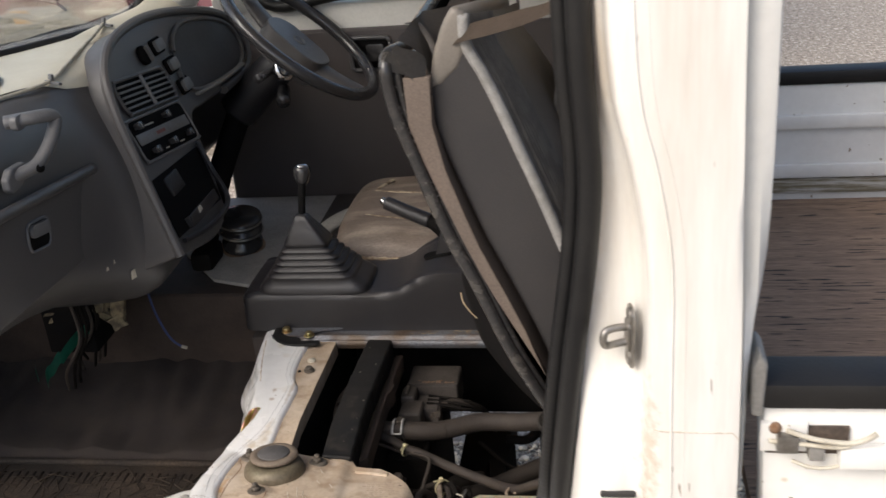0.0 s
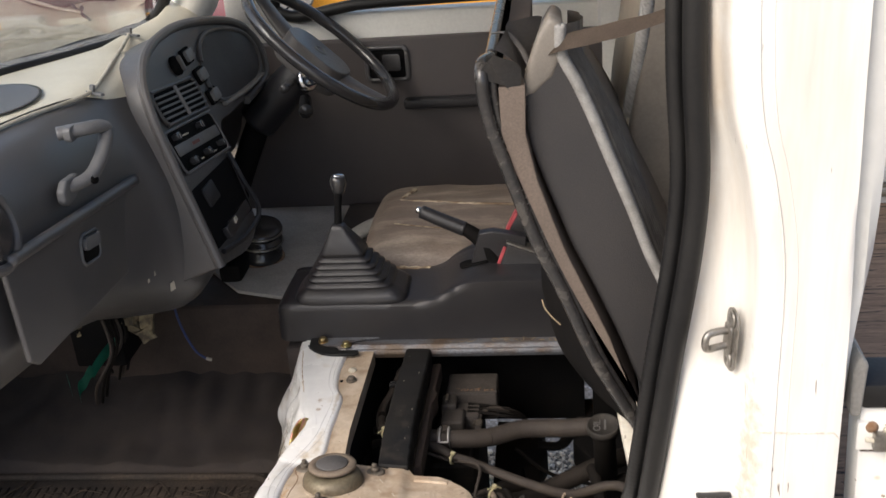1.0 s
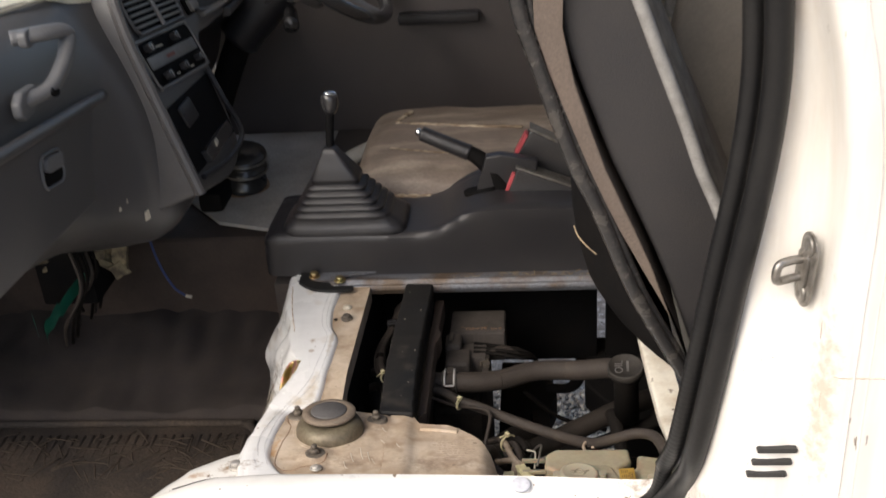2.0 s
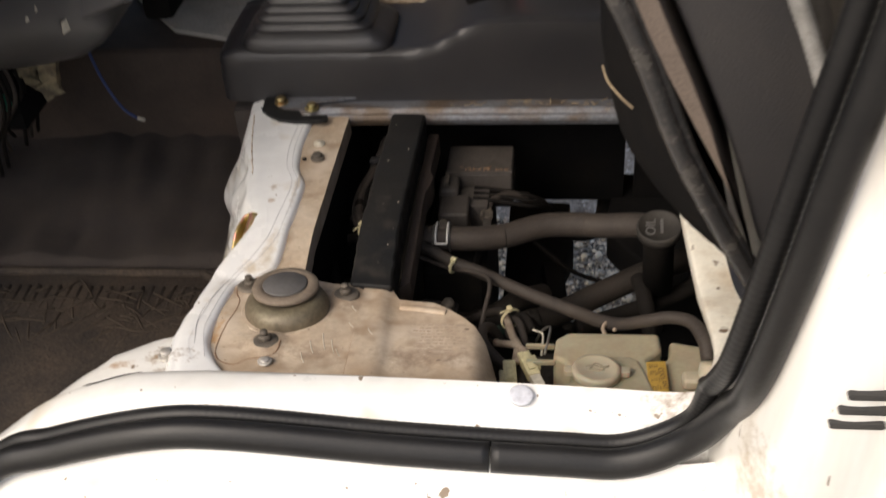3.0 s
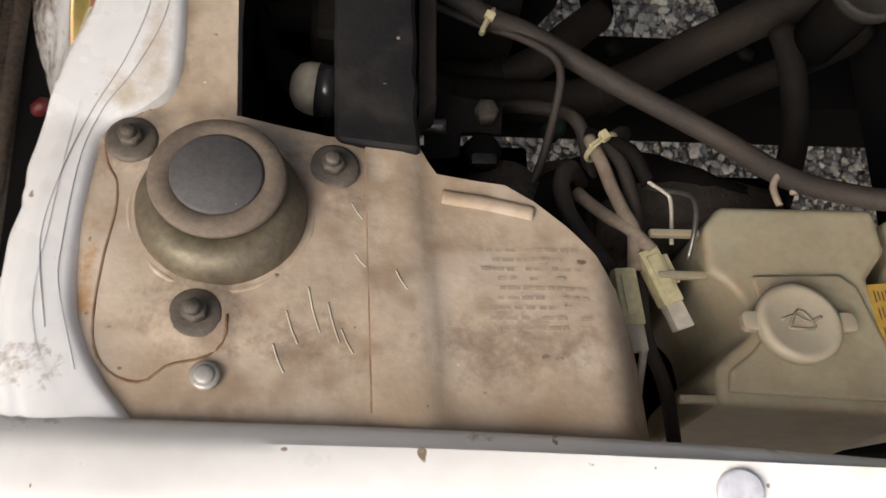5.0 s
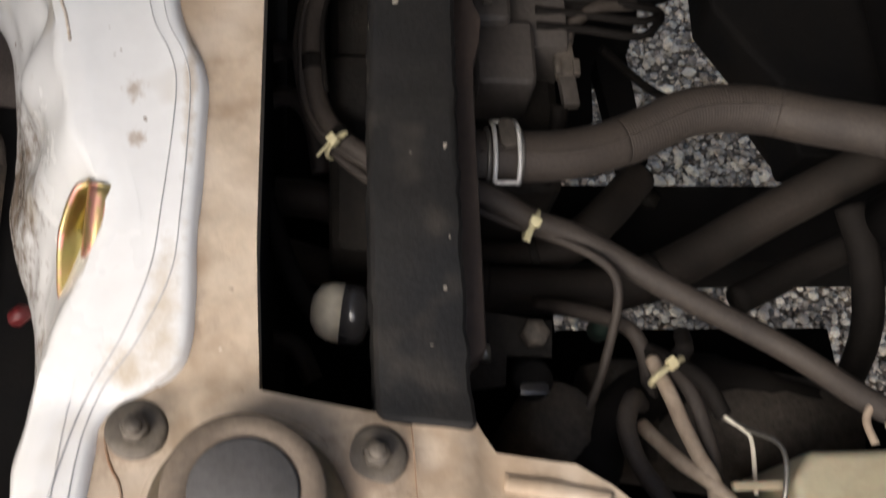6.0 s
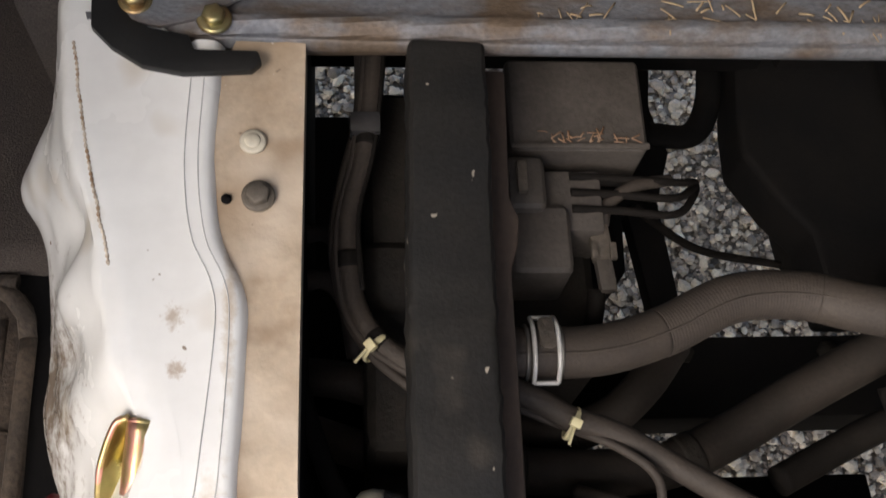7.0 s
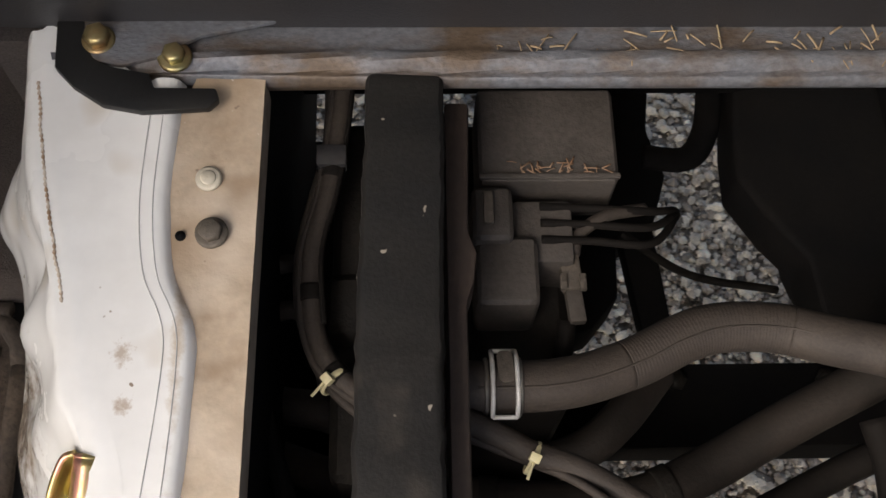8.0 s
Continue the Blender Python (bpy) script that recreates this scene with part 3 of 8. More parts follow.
pill = [
    [(j - 0.01, y + 0.03, z) for j, y, z in zip(JX, JY, PZ)],
    [(j, y, z) for j, y, z in zip(JX, JY, PZ)],
    [(j + 0.30 * (c - j), s + d, z) for j, c, s, d, z in zip(JX, CX, SK, DP, PZ)],
    [(c - 0.014, s + d - 0.003, z) for c, s, d, z in zip(CX, SK, DP, PZ)],
    [(c - 0.006, s + 0.72 * d, z) for c, s, d, z in zip(CX, SK, DP, PZ)],
    [(c, s + 0.007, z) for c, s, z in zip(CX, SK, PZ)],
    [(c + 0.012, s + 0.0005, z) for c, s, z in zip(CX, SK, PZ)],
    [(0.5 * (c + e), s - 0.001, z) for c, e, s, z in zip(CX, EX, SK, PZ)],
    [(e - 0.005, s, z) for e, s, z in zip(EX, SK, PZ)],
    [(e, s + 0.005, z) for e, s, z in zip(EX, SK, PZ)],
    [(e, s + 0.05, z) for e, s, z in zip(EX, SK, PZ)],
]
part("b_pillar", loft(pill, 60, 44), PILLAR, cab, "white pillar with vertical dirt streaks")
for off, r in ((0.020, 0.0011), (0.031, 0.0008)):
    part("press_line", tube(bmesh.new(), [(c + off, k - 0.0004, z) for c, k, z in zip(CX[4:], SK[4:], PZ[4:])], r, 60, 8, wob=0.15), PILLAR, cab, "pressed line in the pillar")
# rear corner of the cab behind the panel gap
corner = [
    [(x, 0.90, z) for x, z in ((0.162, 0.95), (0.158, 1.1), (0.150, 1.3), (0.149, 1.76))],
    [(x, 0.868, z) for x, z in ((0.162, 0.95), (0.158, 1.1), (0.150, 1.3), (0.149, 1.76))],
    [(x, 0.861, z) for x, z in ((0.165, 0.95), (0.162, 1.1), (0.155, 1.3), (0.154, 1.76))],
    [(x, 0.861, z) for x, z in ((0.168, 0.95), (0.171, 1.1), (0.182, 1.26), (0.181, 1.76))],
    [(x, 0.90, z) for x, z in ((0.170, 0.95), (0.174, 1.1), (0.186, 1.26), (0.185, 1.76))],
    [(x, 1.02, z) for x, z in ((0.172, 0.95), (0.176, 1.1), (0.188, 1.26), (0.188, 1.76))],
]
part("rear_corner", loft(corner, 24, 20), WHITE, cab)

# door seal, two beads, with a joint in the outer one
SEAL = [(-0.95, 0.42), (-0.80, 0.54), (-0.65, 0.684), (-0.588, 0.712), (-0.503, 0.738), (-0.43, 0.745), (-0.28, 0.732), (-0.15, 0.725), (-0.092, 0.726), (-0.045, 0.756)]
SEAL_UP = [(-0.024, 0.950, 0.815), (-0.020, 0.917, 0.88), (-0.012, 0.902, 0.96), (0.0, 0.897, 1.06), (0.015, 0.895, 1.17), (0.020, 0.895, 1.25), (0.015, 0.895, 1.34), (0.014, 0.897, 1.45), (0.018, 0.91, 1.76)]
inner = [(x, 0.9745, z + 0.002) for x, z in SEAL] + [(x - 0.012, y + 0.010, z) for x, y, z in SEAL_UP]
outer = [(x, 0.9565, z + 0.001) for x, z in SEAL] + [(x + 0.003, y - 0.006, z) for x, y, z in SEAL_UP]
seal = thing("door_seal", (-0.3, 0.97, 0.735), "black rubber door seal with a butt joint", "door seal")
part("ribbed_bead", tube(bmesh.new(), inner, 0.0080, 1000, 10, 1.05, wob=0.02), RUBBER, seal)
fine = catmull(outer, 400)
cut = int(np.argmin(np.abs(fine[:200, 0] + 0.203)))
part("outer_lip", tube(bmesh.new(), np.vstack([fine[:cut:4], fine[cut]]), 0.0110, 120, 10, 1.0), RUBBER, seal)
part("outer_lip", tube(bmesh.new(), np.vstack([fine[cut] + (0.0012, 0, 0), fine[cut + 3::4]]), 0.0110, 160, 10, 1.0), RUBBER, seal)

# dusty panel over the wheel arch, in two overlapping sheets
EDGE = [(-0.441, 1.456), (-0.442, 1.405), (-0.437, 1.366), (-0.427, 1.343), (-0.424, 1.321), (-0.426, 1.258), (-0.429, 1.205), (-0.442, 1.188), (-0.460, 1.178), (-0.467, 1.160),
        (-0.470, 1.11), (-0.468, 1.075), (-0.455, 1.046)]


def pan_height(x, y):
    """Pressed shape of the wheel arch panel."""
    h = 0.7465 + 0.0012 * noise.noise((x * 30, y * 30, 1)) + 0.0006 * noise.noise((x * 90, y * 90, 5))
    if y < 1.19:
        d = math.hypot(x + 0.405, y - 1.125)
        h += 0.003 * max(0, min(1, (0.075 - d) / 0.02))
        for cx, cy in ((-0.452, 1.175), (-0.349, 1.157), (-0.413, 1.076)):
            h += 0.0025 * max(0, min(1, (0.02 - math.hypot(x - cx, y - cy)) / 0.005))
    h -= 0.0050 * max(0, min(1, (x + 0.3085 + 0.06 * max(0, y - 1.08)) / 0.011))
    h += 0.0008 * math.exp(-((x + 0.318) / 0.010) ** 2)
    h -= 0.02 * max(0, (x + 0.226) / 0.02) ** 2
    return h


def sheet(poly, nx=0.006, skirt=0.0):
    """A flat outline cut into a fine net and pressed into shape, with an edge turned down."""
    b = bmesh.new()
    b.faces.new([b.verts.new((x, y, 0)) for x, y in poly])
    xs, ys = [p[0] for p in poly], [p[1] for p in poly]
    for ax, lo, hi in ((0, min(xs), max(xs)), (1, min(ys), max(ys))):
        k = lo + nx
        while k < hi:
            no = (1, 0, 0) if ax == 0 else (0, 1, 0)
            bmesh.ops.bisect_plane(b, geom=b.verts[:] + b.edges[:] + b.faces[:], plane_co=tuple(k * c for c in no), plane_no=no)
            k += nx
    rim = [e for e in b.edges if e.is_boundary]
    if skirt:
        r = bmesh.ops.extrude_edge_only(b, edges=rim)
        low = {v for v in r["geom"] if isinstance(v, bmesh.types.BMVert)}
    else:
        low = set()
    for v in b.verts:
        v.co.z = pan_height(v.co.x, v.co.y) - (skirt if v in low else 0)
    bmesh.ops.recalc_face_normals(b, faces=b.faces)
    return b


smooth_edge = [tuple(p[:2]) for p in catmull([(x, y, 0) for x, y in EDGE], 60)]
arch = smooth_edge + [(-0.44, 1.020), (-0.40, 1.016), (-0.32, 1.014), (-0.24, 1.006), (-0.200, 1.002), (-0.202, 1.062), (-0.212, 1.096), (-0.222, 1.113), (-0.235, 1.128), (-0.250, 1.142), (-0.264, 1.151), (-0.282, 1.154),
                       (-0.298, 1.157), (-0.302, 1.164), (-0.306, 1.172), (-0.33, 1.173), (-0.352, 1.176), (-0.3985, 1.186), (-0.398, 1.30), (-0.3965, 1.479), (-0.432, 1.479)]
part("wheel_arch_panel", sheet(arch, 0.0045, 0.024), TAN, cab, "dusty beige-stained steel panel")
lap = [(-0.3338, 1.0145)] + [p for p in arch[60:] if p[0] > -0.333 and p[1] < 1.18] + [(-0.3338, 1.1735)]
b = sheet([(x, y) for x, y in lap], 0.0045, 0.0016)
for v in b.verts:
    v.co.z += 0.0024
part("lap_sheet", b, TAN, cab, "dusty beige overlapping sheet")

# white ledge round it, falling to the foot well
LEFT = [(-0.517, 1.505), (-0.513, 1.473), (-0.503, 1.418), (-0.487, 1.353), (-0.477, 1.309), (-0.4630, 1.272), (-0.4670, 1.245), (-0.481, 1.208), (-0.488, 1.183), (-0.495, 1.112), (-0.496, 1.07), (-0.480, 1.016)]
SHOULDER = (-0.524, -0.521, -0.5135, -0.495, -0.488, -0.468, -0.473, -0.488, -0.495, -0.502, -0.503, -0.495)
WALL = [(-0.544, 1.505), (-0.545, 1.473), (-0.546, 1.418), (-0.535, 1.353), (-0.530, 1.309), (-0.520, 1.27), (-0.515, 1.235), (-0.514, 1.208), (-0.516, 1.183), (-0.520, 1.112), (-0.522, 1.07), (-0.520, 1.016)]
FOOT = [(-0.583, 1.505), (-0.582, 1.473), (-0.575, 1.418), (-0.567, 1.353), (-0.556, 1.309), (-0.549, 1.27), (-0.548, 1.235), (-0.549, 1.208), (-0.55, 1.183), (-0.55, 1.112), (-0.55, 1.07), (-0.55, 1.016)]
edge2 = [(-0.441, 1.475)] + EDGE + [(-0.443, 1.030), (-0.434, 1.016)]
ledge = [
    [(x + 0.003, y, 0.7440) for x, y in edge2],
    [(x, y, 0.7500) for x, y in edge2],
    [(x - 0.003, y, 0.7518) for x, y in edge2],
    [(x - 0.010, y, 0.7524) for x, y in edge2],
    [(x - 0.018, y, 0.7527) for x, y in edge2],
    [(x + 0.012, y, 0.7530) for x, y in LEFT],
    [(x + 0.003, y, 0.7524) for x, y in LEFT],
    [(x, y, 0.7512) for x, y in LEFT],
    [(0.5 * (x + s_), y, 0.7505) for (x, y), s_ in zip(LEFT, SHOULDER)],
    [(s_, y, 0.744) for (x, y), s_ in zip(LEFT, SHOULDER)],
    [(0.65 * s_ + 0.35 * w[0], y, 0.718) for (x, y), s_, w in zip(LEFT, SHOULDER, WALL)],
    [(x, y, 0.655) for x, y in WALL],
    [(0.5 * (w[0] + f[0]), w[1], 0.59) for w, f in zip(WALL, FOOT)],
    [(x, y, 0.522) for x, y in FOOT],
]
b = loft(ledge, 110, 110)
# dents of the pressed wall: (y, z, reach along, reach up, push outwards)
for v in b.verts:
    if v.co.z < 0.7495 and v.co.x < -0.47:
        for y, z, ry, rz, push in ((1.435, 0.665, 0.022, 0.035, 0.014), (1.385, 0.715, 0.016, 0.028, -0.010), (1.347, 0.722, 0.016, 0.024, 0.008), (1.325, 0.690, 0.016, 0.03, -0.007), (1.40, 0.60, 0.03, 0.05, -0.008), (1.30, 0.62, 0.03, 0.04, 0.006)):
            v.co.x -= push * math.exp(-((v.co.y - y) / ry) ** 2 - ((v.co.z - z) / rz) ** 2)
        v.co.x += 0.0022 * noise.noise(v.co * 45)
LEDGE_TOP = np.array([v.co[:] for v in b.verts if v.co.z > 0.749])
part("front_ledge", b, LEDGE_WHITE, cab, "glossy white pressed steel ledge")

# blue-grey rail between hatch and console, and the rim behind
part("seat_rail", loft([
    [(x, y, 0.734) for x, y in ((-0.40, 1.478), (-0.30, 1.479), (-0.15, 1.479), (0.06, 1.479))],
    [(x, y, 0.742) for x, y in ((-0.43, 1.476), (-0.30, 1.475), (-0.15, 1.475), (0.06, 1.476))],
    [(x, y, 0.748) for x, y in ((-0.50, 1.480), (-0.30, 1.477), (-0.15, 1.477), (0.06, 1.478))],
    [(x, y, 0.748) for x, y in ((-0.505, 1.482), (-0.30, 1.481), (-0.15, 1.481), (0.06, 1.481))],
    [(x, y, 0.7535) for x, y in ((-0.507, 1.486), (-0.30, 1.485), (-0.15, 1.485), (0.06, 1.485))],
    [(x, y, 0.7535) for x, y in ((-0.508, 1.490), (-0.30, 1.491), (-0.15, 1.491), (0.06, 1.491))],
    [(x, y, 0.7505) for x, y in ((-0.508, 1.495), (-0.30, 1.494), (-0.15, 1.494), (0.06, 1.494))],
    [(x, y, 0.7505) for x, y in ((-0.51, 1.530), (-0.30, 1.530), (-0.15, 1.530), (0.06, 1.530))],
], 50, 40), RAIL, cab, "blue-grey steel rail with dirt and rust")
part("rear_rim", loft([
    [(-0.018, 1.50, 0.730), (-0.016, 1.343, 0.730), (-0.010, 1.197, 0.730), (-0.008, 1.081, 0.732), (-0.028, 1.03, 0.736)],
    [(-0.019, 1.50, 0.745), (-0.017, 1.343, 0.745), (-0.011, 1.197, 0.745), (-0.010, 1.081, 0.745), (-0.029, 1.03, 0.749)],
    [(-0.014, 1.50, 0.749), (-0.012, 1.343, 0.749), (-0.006, 1.197, 0.749), (-0.003, 1.081, 0.749), (-0.018, 1.024, 0.756)],
    [(0.016, 1.50, 0.749), (0.018, 1.343, 0.749), (0.022, 1.197, 0.749), (0.030, 1.085, 0.752), (0.004, 1.0, 0.765)],
], 40, 24), RIM_WHITE, cab, "white rim with brown dirt")
part("seat_well_side", loft([
    [(0.016, 1.50, 0.7485), (0.018, 1.343, 0.7485), (0.022, 1.197, 0.7485), (0.030, 1.085, 0.7515), (0.010, 1.0, 0.765)],
    [(0.028, 1.50, 0.765), (0.030, 1.343, 0.765), (0.036, 1.197, 0.765), (0.046, 1.075, 0.77), (0.02, 0.975, 0.79)],
    [(0.040, 1.50, 0.84), (0.042, 1.343, 0.84), (0.044, 1.197, 0.84), (0.05, 1.06, 0.84), (0.02, 0.95, 0.84)],
    [(0.12, 1.50, 0.86), (0.12, 1.343, 0.86), (0.12, 1.197, 0.86), (0.12, 1.06, 0.86), (0.10, 0.95, 0.86)],
], 40, 24), PLASTIC_DARK, cab)

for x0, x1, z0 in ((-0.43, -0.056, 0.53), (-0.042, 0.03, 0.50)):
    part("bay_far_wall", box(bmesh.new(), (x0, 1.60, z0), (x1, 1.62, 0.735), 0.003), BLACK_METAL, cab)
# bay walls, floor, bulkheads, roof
# black trays added so that gaps below the bay stay dark
part("added_undertray", box(bmesh.new(), (-0.43, 1.05, 0.40), (-0.335, 1.625, 0.415), 0.003), BLACK_METAL, cab)
part("added_undertray", box(bmesh.new(), (-0.191, 1.05, 0.40), (0.03, 1.308, 0.415), 0.003), BLACK_METAL, cab)
part("added_undertray", box(bmesh.new(), (-0.336, 1.05, 0.39), (-0.19, 1.335, 0.405), 0.003), BLACK_METAL, cab)
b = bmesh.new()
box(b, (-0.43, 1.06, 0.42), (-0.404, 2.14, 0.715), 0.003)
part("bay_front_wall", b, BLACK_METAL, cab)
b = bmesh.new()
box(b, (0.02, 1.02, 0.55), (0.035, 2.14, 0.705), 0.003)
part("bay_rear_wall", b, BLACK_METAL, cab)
b = bmesh.new()
box(b, (-1.25, 1.0, 0.485), (-0.53, 2.2, 0.52), 0.003)
part("floor_pan", b, BLACK_METAL, cab)
b = bmesh.new()
box(b, (-1.25, 1.0, 0.50), (-1.2, 2.22, 1.125), 0.01)
part("front_wall", b, CARPET, cab)
b = bmesh.new()
box(b, (0.12, 0.93, 0.55), (0.155, 2.2, 1.22), 0.01)
part("rear_wall", b, GREY_TRIM, cab)
# roof is out of view; it shades the inside of the cab
b = bmesh.new()
box(b, (-0.86, 0.90, 1.745), (0.17, 2.26, 1.775), 0.012)
part("roof", b, WHITE, cab)
# unseen headliner, kept pale to bounce light into the cab
b = bmesh.new()
box(b, (-0.82, 0.95, 1.725), (0.13, 2.21, 1.742), 0.006)
part("headliner", b, material("pale_bounce_headliner", (0.62, 0.60, 0.55), (0.55, 0.53, 0.48), rough=0.85, scale=6, grain=300, bump=0.2), cab)

# ---- truck bed ----
GATE_DIRT = material("olive_brown_gate_dirt", (0.20, 0.17, 0.11), (0.55, 0.53, 0.48), rough=0.85, scale=40, spread=(0.45, 0.62), stretch=(0.2, 1, 3), grain=200, bump=0.2)
bed = thing("truck_bed", (1.1, 1.45, 0.6), "white steel truck bed with wooden floor", "truck bed")
b = bmesh.new()
box(b, (0.20, 0.91, 0.715), (2.1, 2.05, 0.738), 0.003)
part("floorboard", b, WOOD, bed, "weathered brown plywood with black cracks")
for y0, y1, top, lab in ((0.865, 0.905, 1.035, "white gate"), (2.05, 2.085, 0.972, "white gate")):
    g = bmesh.new()
    box(g, (0.185, y0, 0.64), (2.1, y1, top), 0.006)
    gate = part("side_gate", g, WHITE, bed)
    g = bmesh.new()
    box(g, (0.183, y0 - 0.006, top + 0.0005), (2.1, y1 + 0.008, top + 0.027), 0.006)
    part("top_pad", g, RUBBER, gate, "black ribbed pad")
    if y0 > 1:
        for z in (0.80, 0.90):
            g = bmesh.new()
            box(g, (0.19, y0 - 0.012, z - 0.014), (2.1, y0 - 0.001, z + 0.014), 0.005)
            part("rib", g, WHITE, gate)
        g = bmesh.new()
        box(g, (0.19, y0 - 0.006, 0.752), (2.1, y0 - 0.001, 0.783), 0.002)
        part("dirt_strip", g, GATE_DIRT, gate, "olive-brown dirt along the gate foot")


# ---- engine bay: strut mount ----
strut = thing("strut_mount", (-0.405, 1.130, 0.747), "dusty suspension strut mount with rubber cap and three nuts", "strut mount")
SM = Matrix.Translation((-0.4035, 1.1310, 0.7475)) @ Matrix.Diagonal((0.965, 0.965, 1, 1))
part("dome", lathe(bmesh.new(), [(0.0425, -0.006), (0.0425, 0.003), (0.0418, 0.008), (0.0390, 0.0140), (0.033, 0.0180), (0.024, 0.0195), (0.023, 0.017), (0.0, 0.017)], SM, 48), DOME, strut, "yellow zinc plated dome")
part("collar", lathe(bmesh.new(), [(0.047, -0.003), (0.0475, 0.0015), (0.0455, 0.0025), (0.0435, 0.001), (0.0432, -0.006)], SM, 48), TAN, strut)
CM = Matrix.Translation((-0.4035, 1.1385, 0.7655))
cap = part("cap", lathe(bmesh.new(), [(0.020, -0.004), (0.0235, 0.000), (0.0300, 0.0025), (0.0322, 0.0048), (0.0322, 0.0072), (0.0312, 0.0088), (0.0228, 0.0098), (0.0222, 0.0090), (0.0, 0.0090)], CM, 48), CAP_RUBBER, strut, "brown dusty rubber cap")
part("cap_centre", lathe(bmesh.new(), [(0.0216, 0.0085), (0.0216, 0.0103), (0.0205, 0.0112), (0.0, 0.0116)], CM, 40), CAP_CENTRE, cap)


def flange_nut(at, parent, r=0.0062, tilt=0):
    m = Matrix.Translation(at) @ pose(0, 0, 0, tilt, 0, random.uniform(0, 60))
    nut = part("nut", lathe(bmesh.new(), [(0.0132, -0.003), (0.0132, 0.0008), (0.0112, 0.0022), (0.0075, 0.0026), (0.0, 0.0026)], m, 24), DIRTY_NUT, parent)
    part("hexagon", lathe(bmesh.new(), [(r, 0.0018), (r, 0.0072), (r * 0.86, 0.0082), (0.0, 0.0082)], m, 6), DIRTY_NUT, nut)
    part("stud", lathe(bmesh.new(), [(0.0037, 0.008), (0.0037, 0.0125), (0.0030, 0.0135), (0.0, 0.0135)], m, 14), DIRTY_NUT, nut)


for at in ((-0.449, 1.169, 0.7500), (-0.350, 1.156, 0.7500), (-0.413, 1.0755, 0.7500)):
    flange_nut(at, strut)


def bolt(name, at, mat_, label, r=0.0058, washer=0.0078, h=0.005, hexed=True, tilt=(0, 0), kind="bolt"):
    m = Matrix.Translation(at) @ pose(0, 0, 0, tilt[0], tilt[1], 17)
    ob = thing(name, at, label, kind)
    part("washer", lathe(bmesh.new(), [(washer, -0.001), (washer, 0.0009), (washer - 0.0012, 0.0015), (0.0, 0.0015)], m, 24), mat_, ob)
    part("head", lathe(bmesh.new(), [(r, 0.0012), (r, h), (r * 0.82, h + 0.0009), (0.0, h + 0.0006)], m, 6 if hexed else 20), mat_, ob)
    return ob


bolt("bolt", (-0.4185, 1.388, 0.7485), DIRTY_NUT, "dull brown hexagon bolt in the dusty panel", r=0.0060, washer=0.0082)
bolt("screw", (-0.4220, 1.418, 0.7480), CONN_W, "pale plastic screw in the dusty panel", r=0.0040, washer=0.0066, h=0.002, hexed=False, kind="screw")
bolt("screw", (-0.4075, 1.046, 0.7490), BRIGHT_STEEL, "bright round screw in the dusty panel", r=0.0045, washer=0.0068, h=0.0025, hexed=False, kind="screw")
bolt("bolt", (-0.4830, 1.4955, 0.7560), ZINC, "yellow zinc bolt at the rail end", r=0.0068, washer=0.0088, h=0.007)
bolt("bolt", (-0.4430, 1.4860, 0.7545), ZINC, "coppery zinc bolt in the rail", r=0.0060, washer=0.0090, h=0.0055)
bolt("bolt", (-0.5020, 1.0560, 0.7445), BRIGHT_STEEL, "steel bolt in a dirty corner of the sill", r=0.0055, washer=0.0085, h=0.007, hexed=False)
b = lathe(bmesh.new(), [(0.0026, -0.003), (0.0026, 0.0006), (0.0, 0.0006)], Matrix.Translation((-0.434, 1.387, 0.7472)), 12)
part("small_hole", b, BLACK_METAL, cab)
b = lathe(bmesh.new(), [(0.0102, -0.002), (0.0102, 0.0007), (0.0092, 0.0012), (0.004, 0.0008), (0.0, 0.0006)], Matrix.Translation((-0.1793, 0.9935, 0.7609)) @ pose(0, 0, 0, 18, 0, 0), 28)
single("plug", b, PAINT_DOT, "pale lilac plastic plug in the sill", "plug")

part("paint_crack", tube(bmesh.new(), [(-0.565, 1.0142, 0.7408), (-0.5485, 1.0149, 0.7462), (-0.5393, 1.0192, 0.7471), (-0.5273, 1.0215, 0.7494), (-0.5149, 1.0256, 0.7490)], 0.0007, 40, 6, wob=0.3), BLACK_METAL, cab, "cracked paint seam")
DIRT_LINE = [(x + 0.0006 + 0.0012 * noise.noise((x * 40, y * 90, 3)), y, z) for x, y, z in catmull([(x, y, 0.7518) for x, y in LEFT[1:5]], 40)[:30]]
part("fold_dirt", tube(bmesh.new(), DIRT_LINE, 0.0008, 120, 5, 0.7, wob=0.5), material("brown_sealer_dirt", (0.34, 0.22, 0.13), (0.68, 0.60, 0.50), rough=0.85, scale=160, spread=(0.42, 0.58), bump=0.3), cab, "brown dirt along the fold")
# seams, beads and scratches of the wheel arch panel
SEAM = [(-0.4290, 1.235), (-0.4300, 1.205), (-0.441, 1.1885), (-0.4555, 1.181), (-0.4615, 1.168), (-0.4595, 1.155), (-0.4545, 1.145), (-0.4535, 1.13), (-0.4565, 1.105), (-0.459, 1.08), (-0.4575, 1.06), (-0.449, 1.047), (-0.435, 1.043), (-0.424, 1.051), (-0.408, 1.055), (-0.400, 1.063), (-0.3985, 1.075)]


def on_pan(pts, r, lift=0.0004, n=60, seg=6, flat=0.6):
    c = catmull([(x, y, 0) for x, y in pts], n)
    return tube(bmesh.new(), [(x, y, pan_height(x, y) + lift) for x, y, _ in c], r, n, seg, flat)


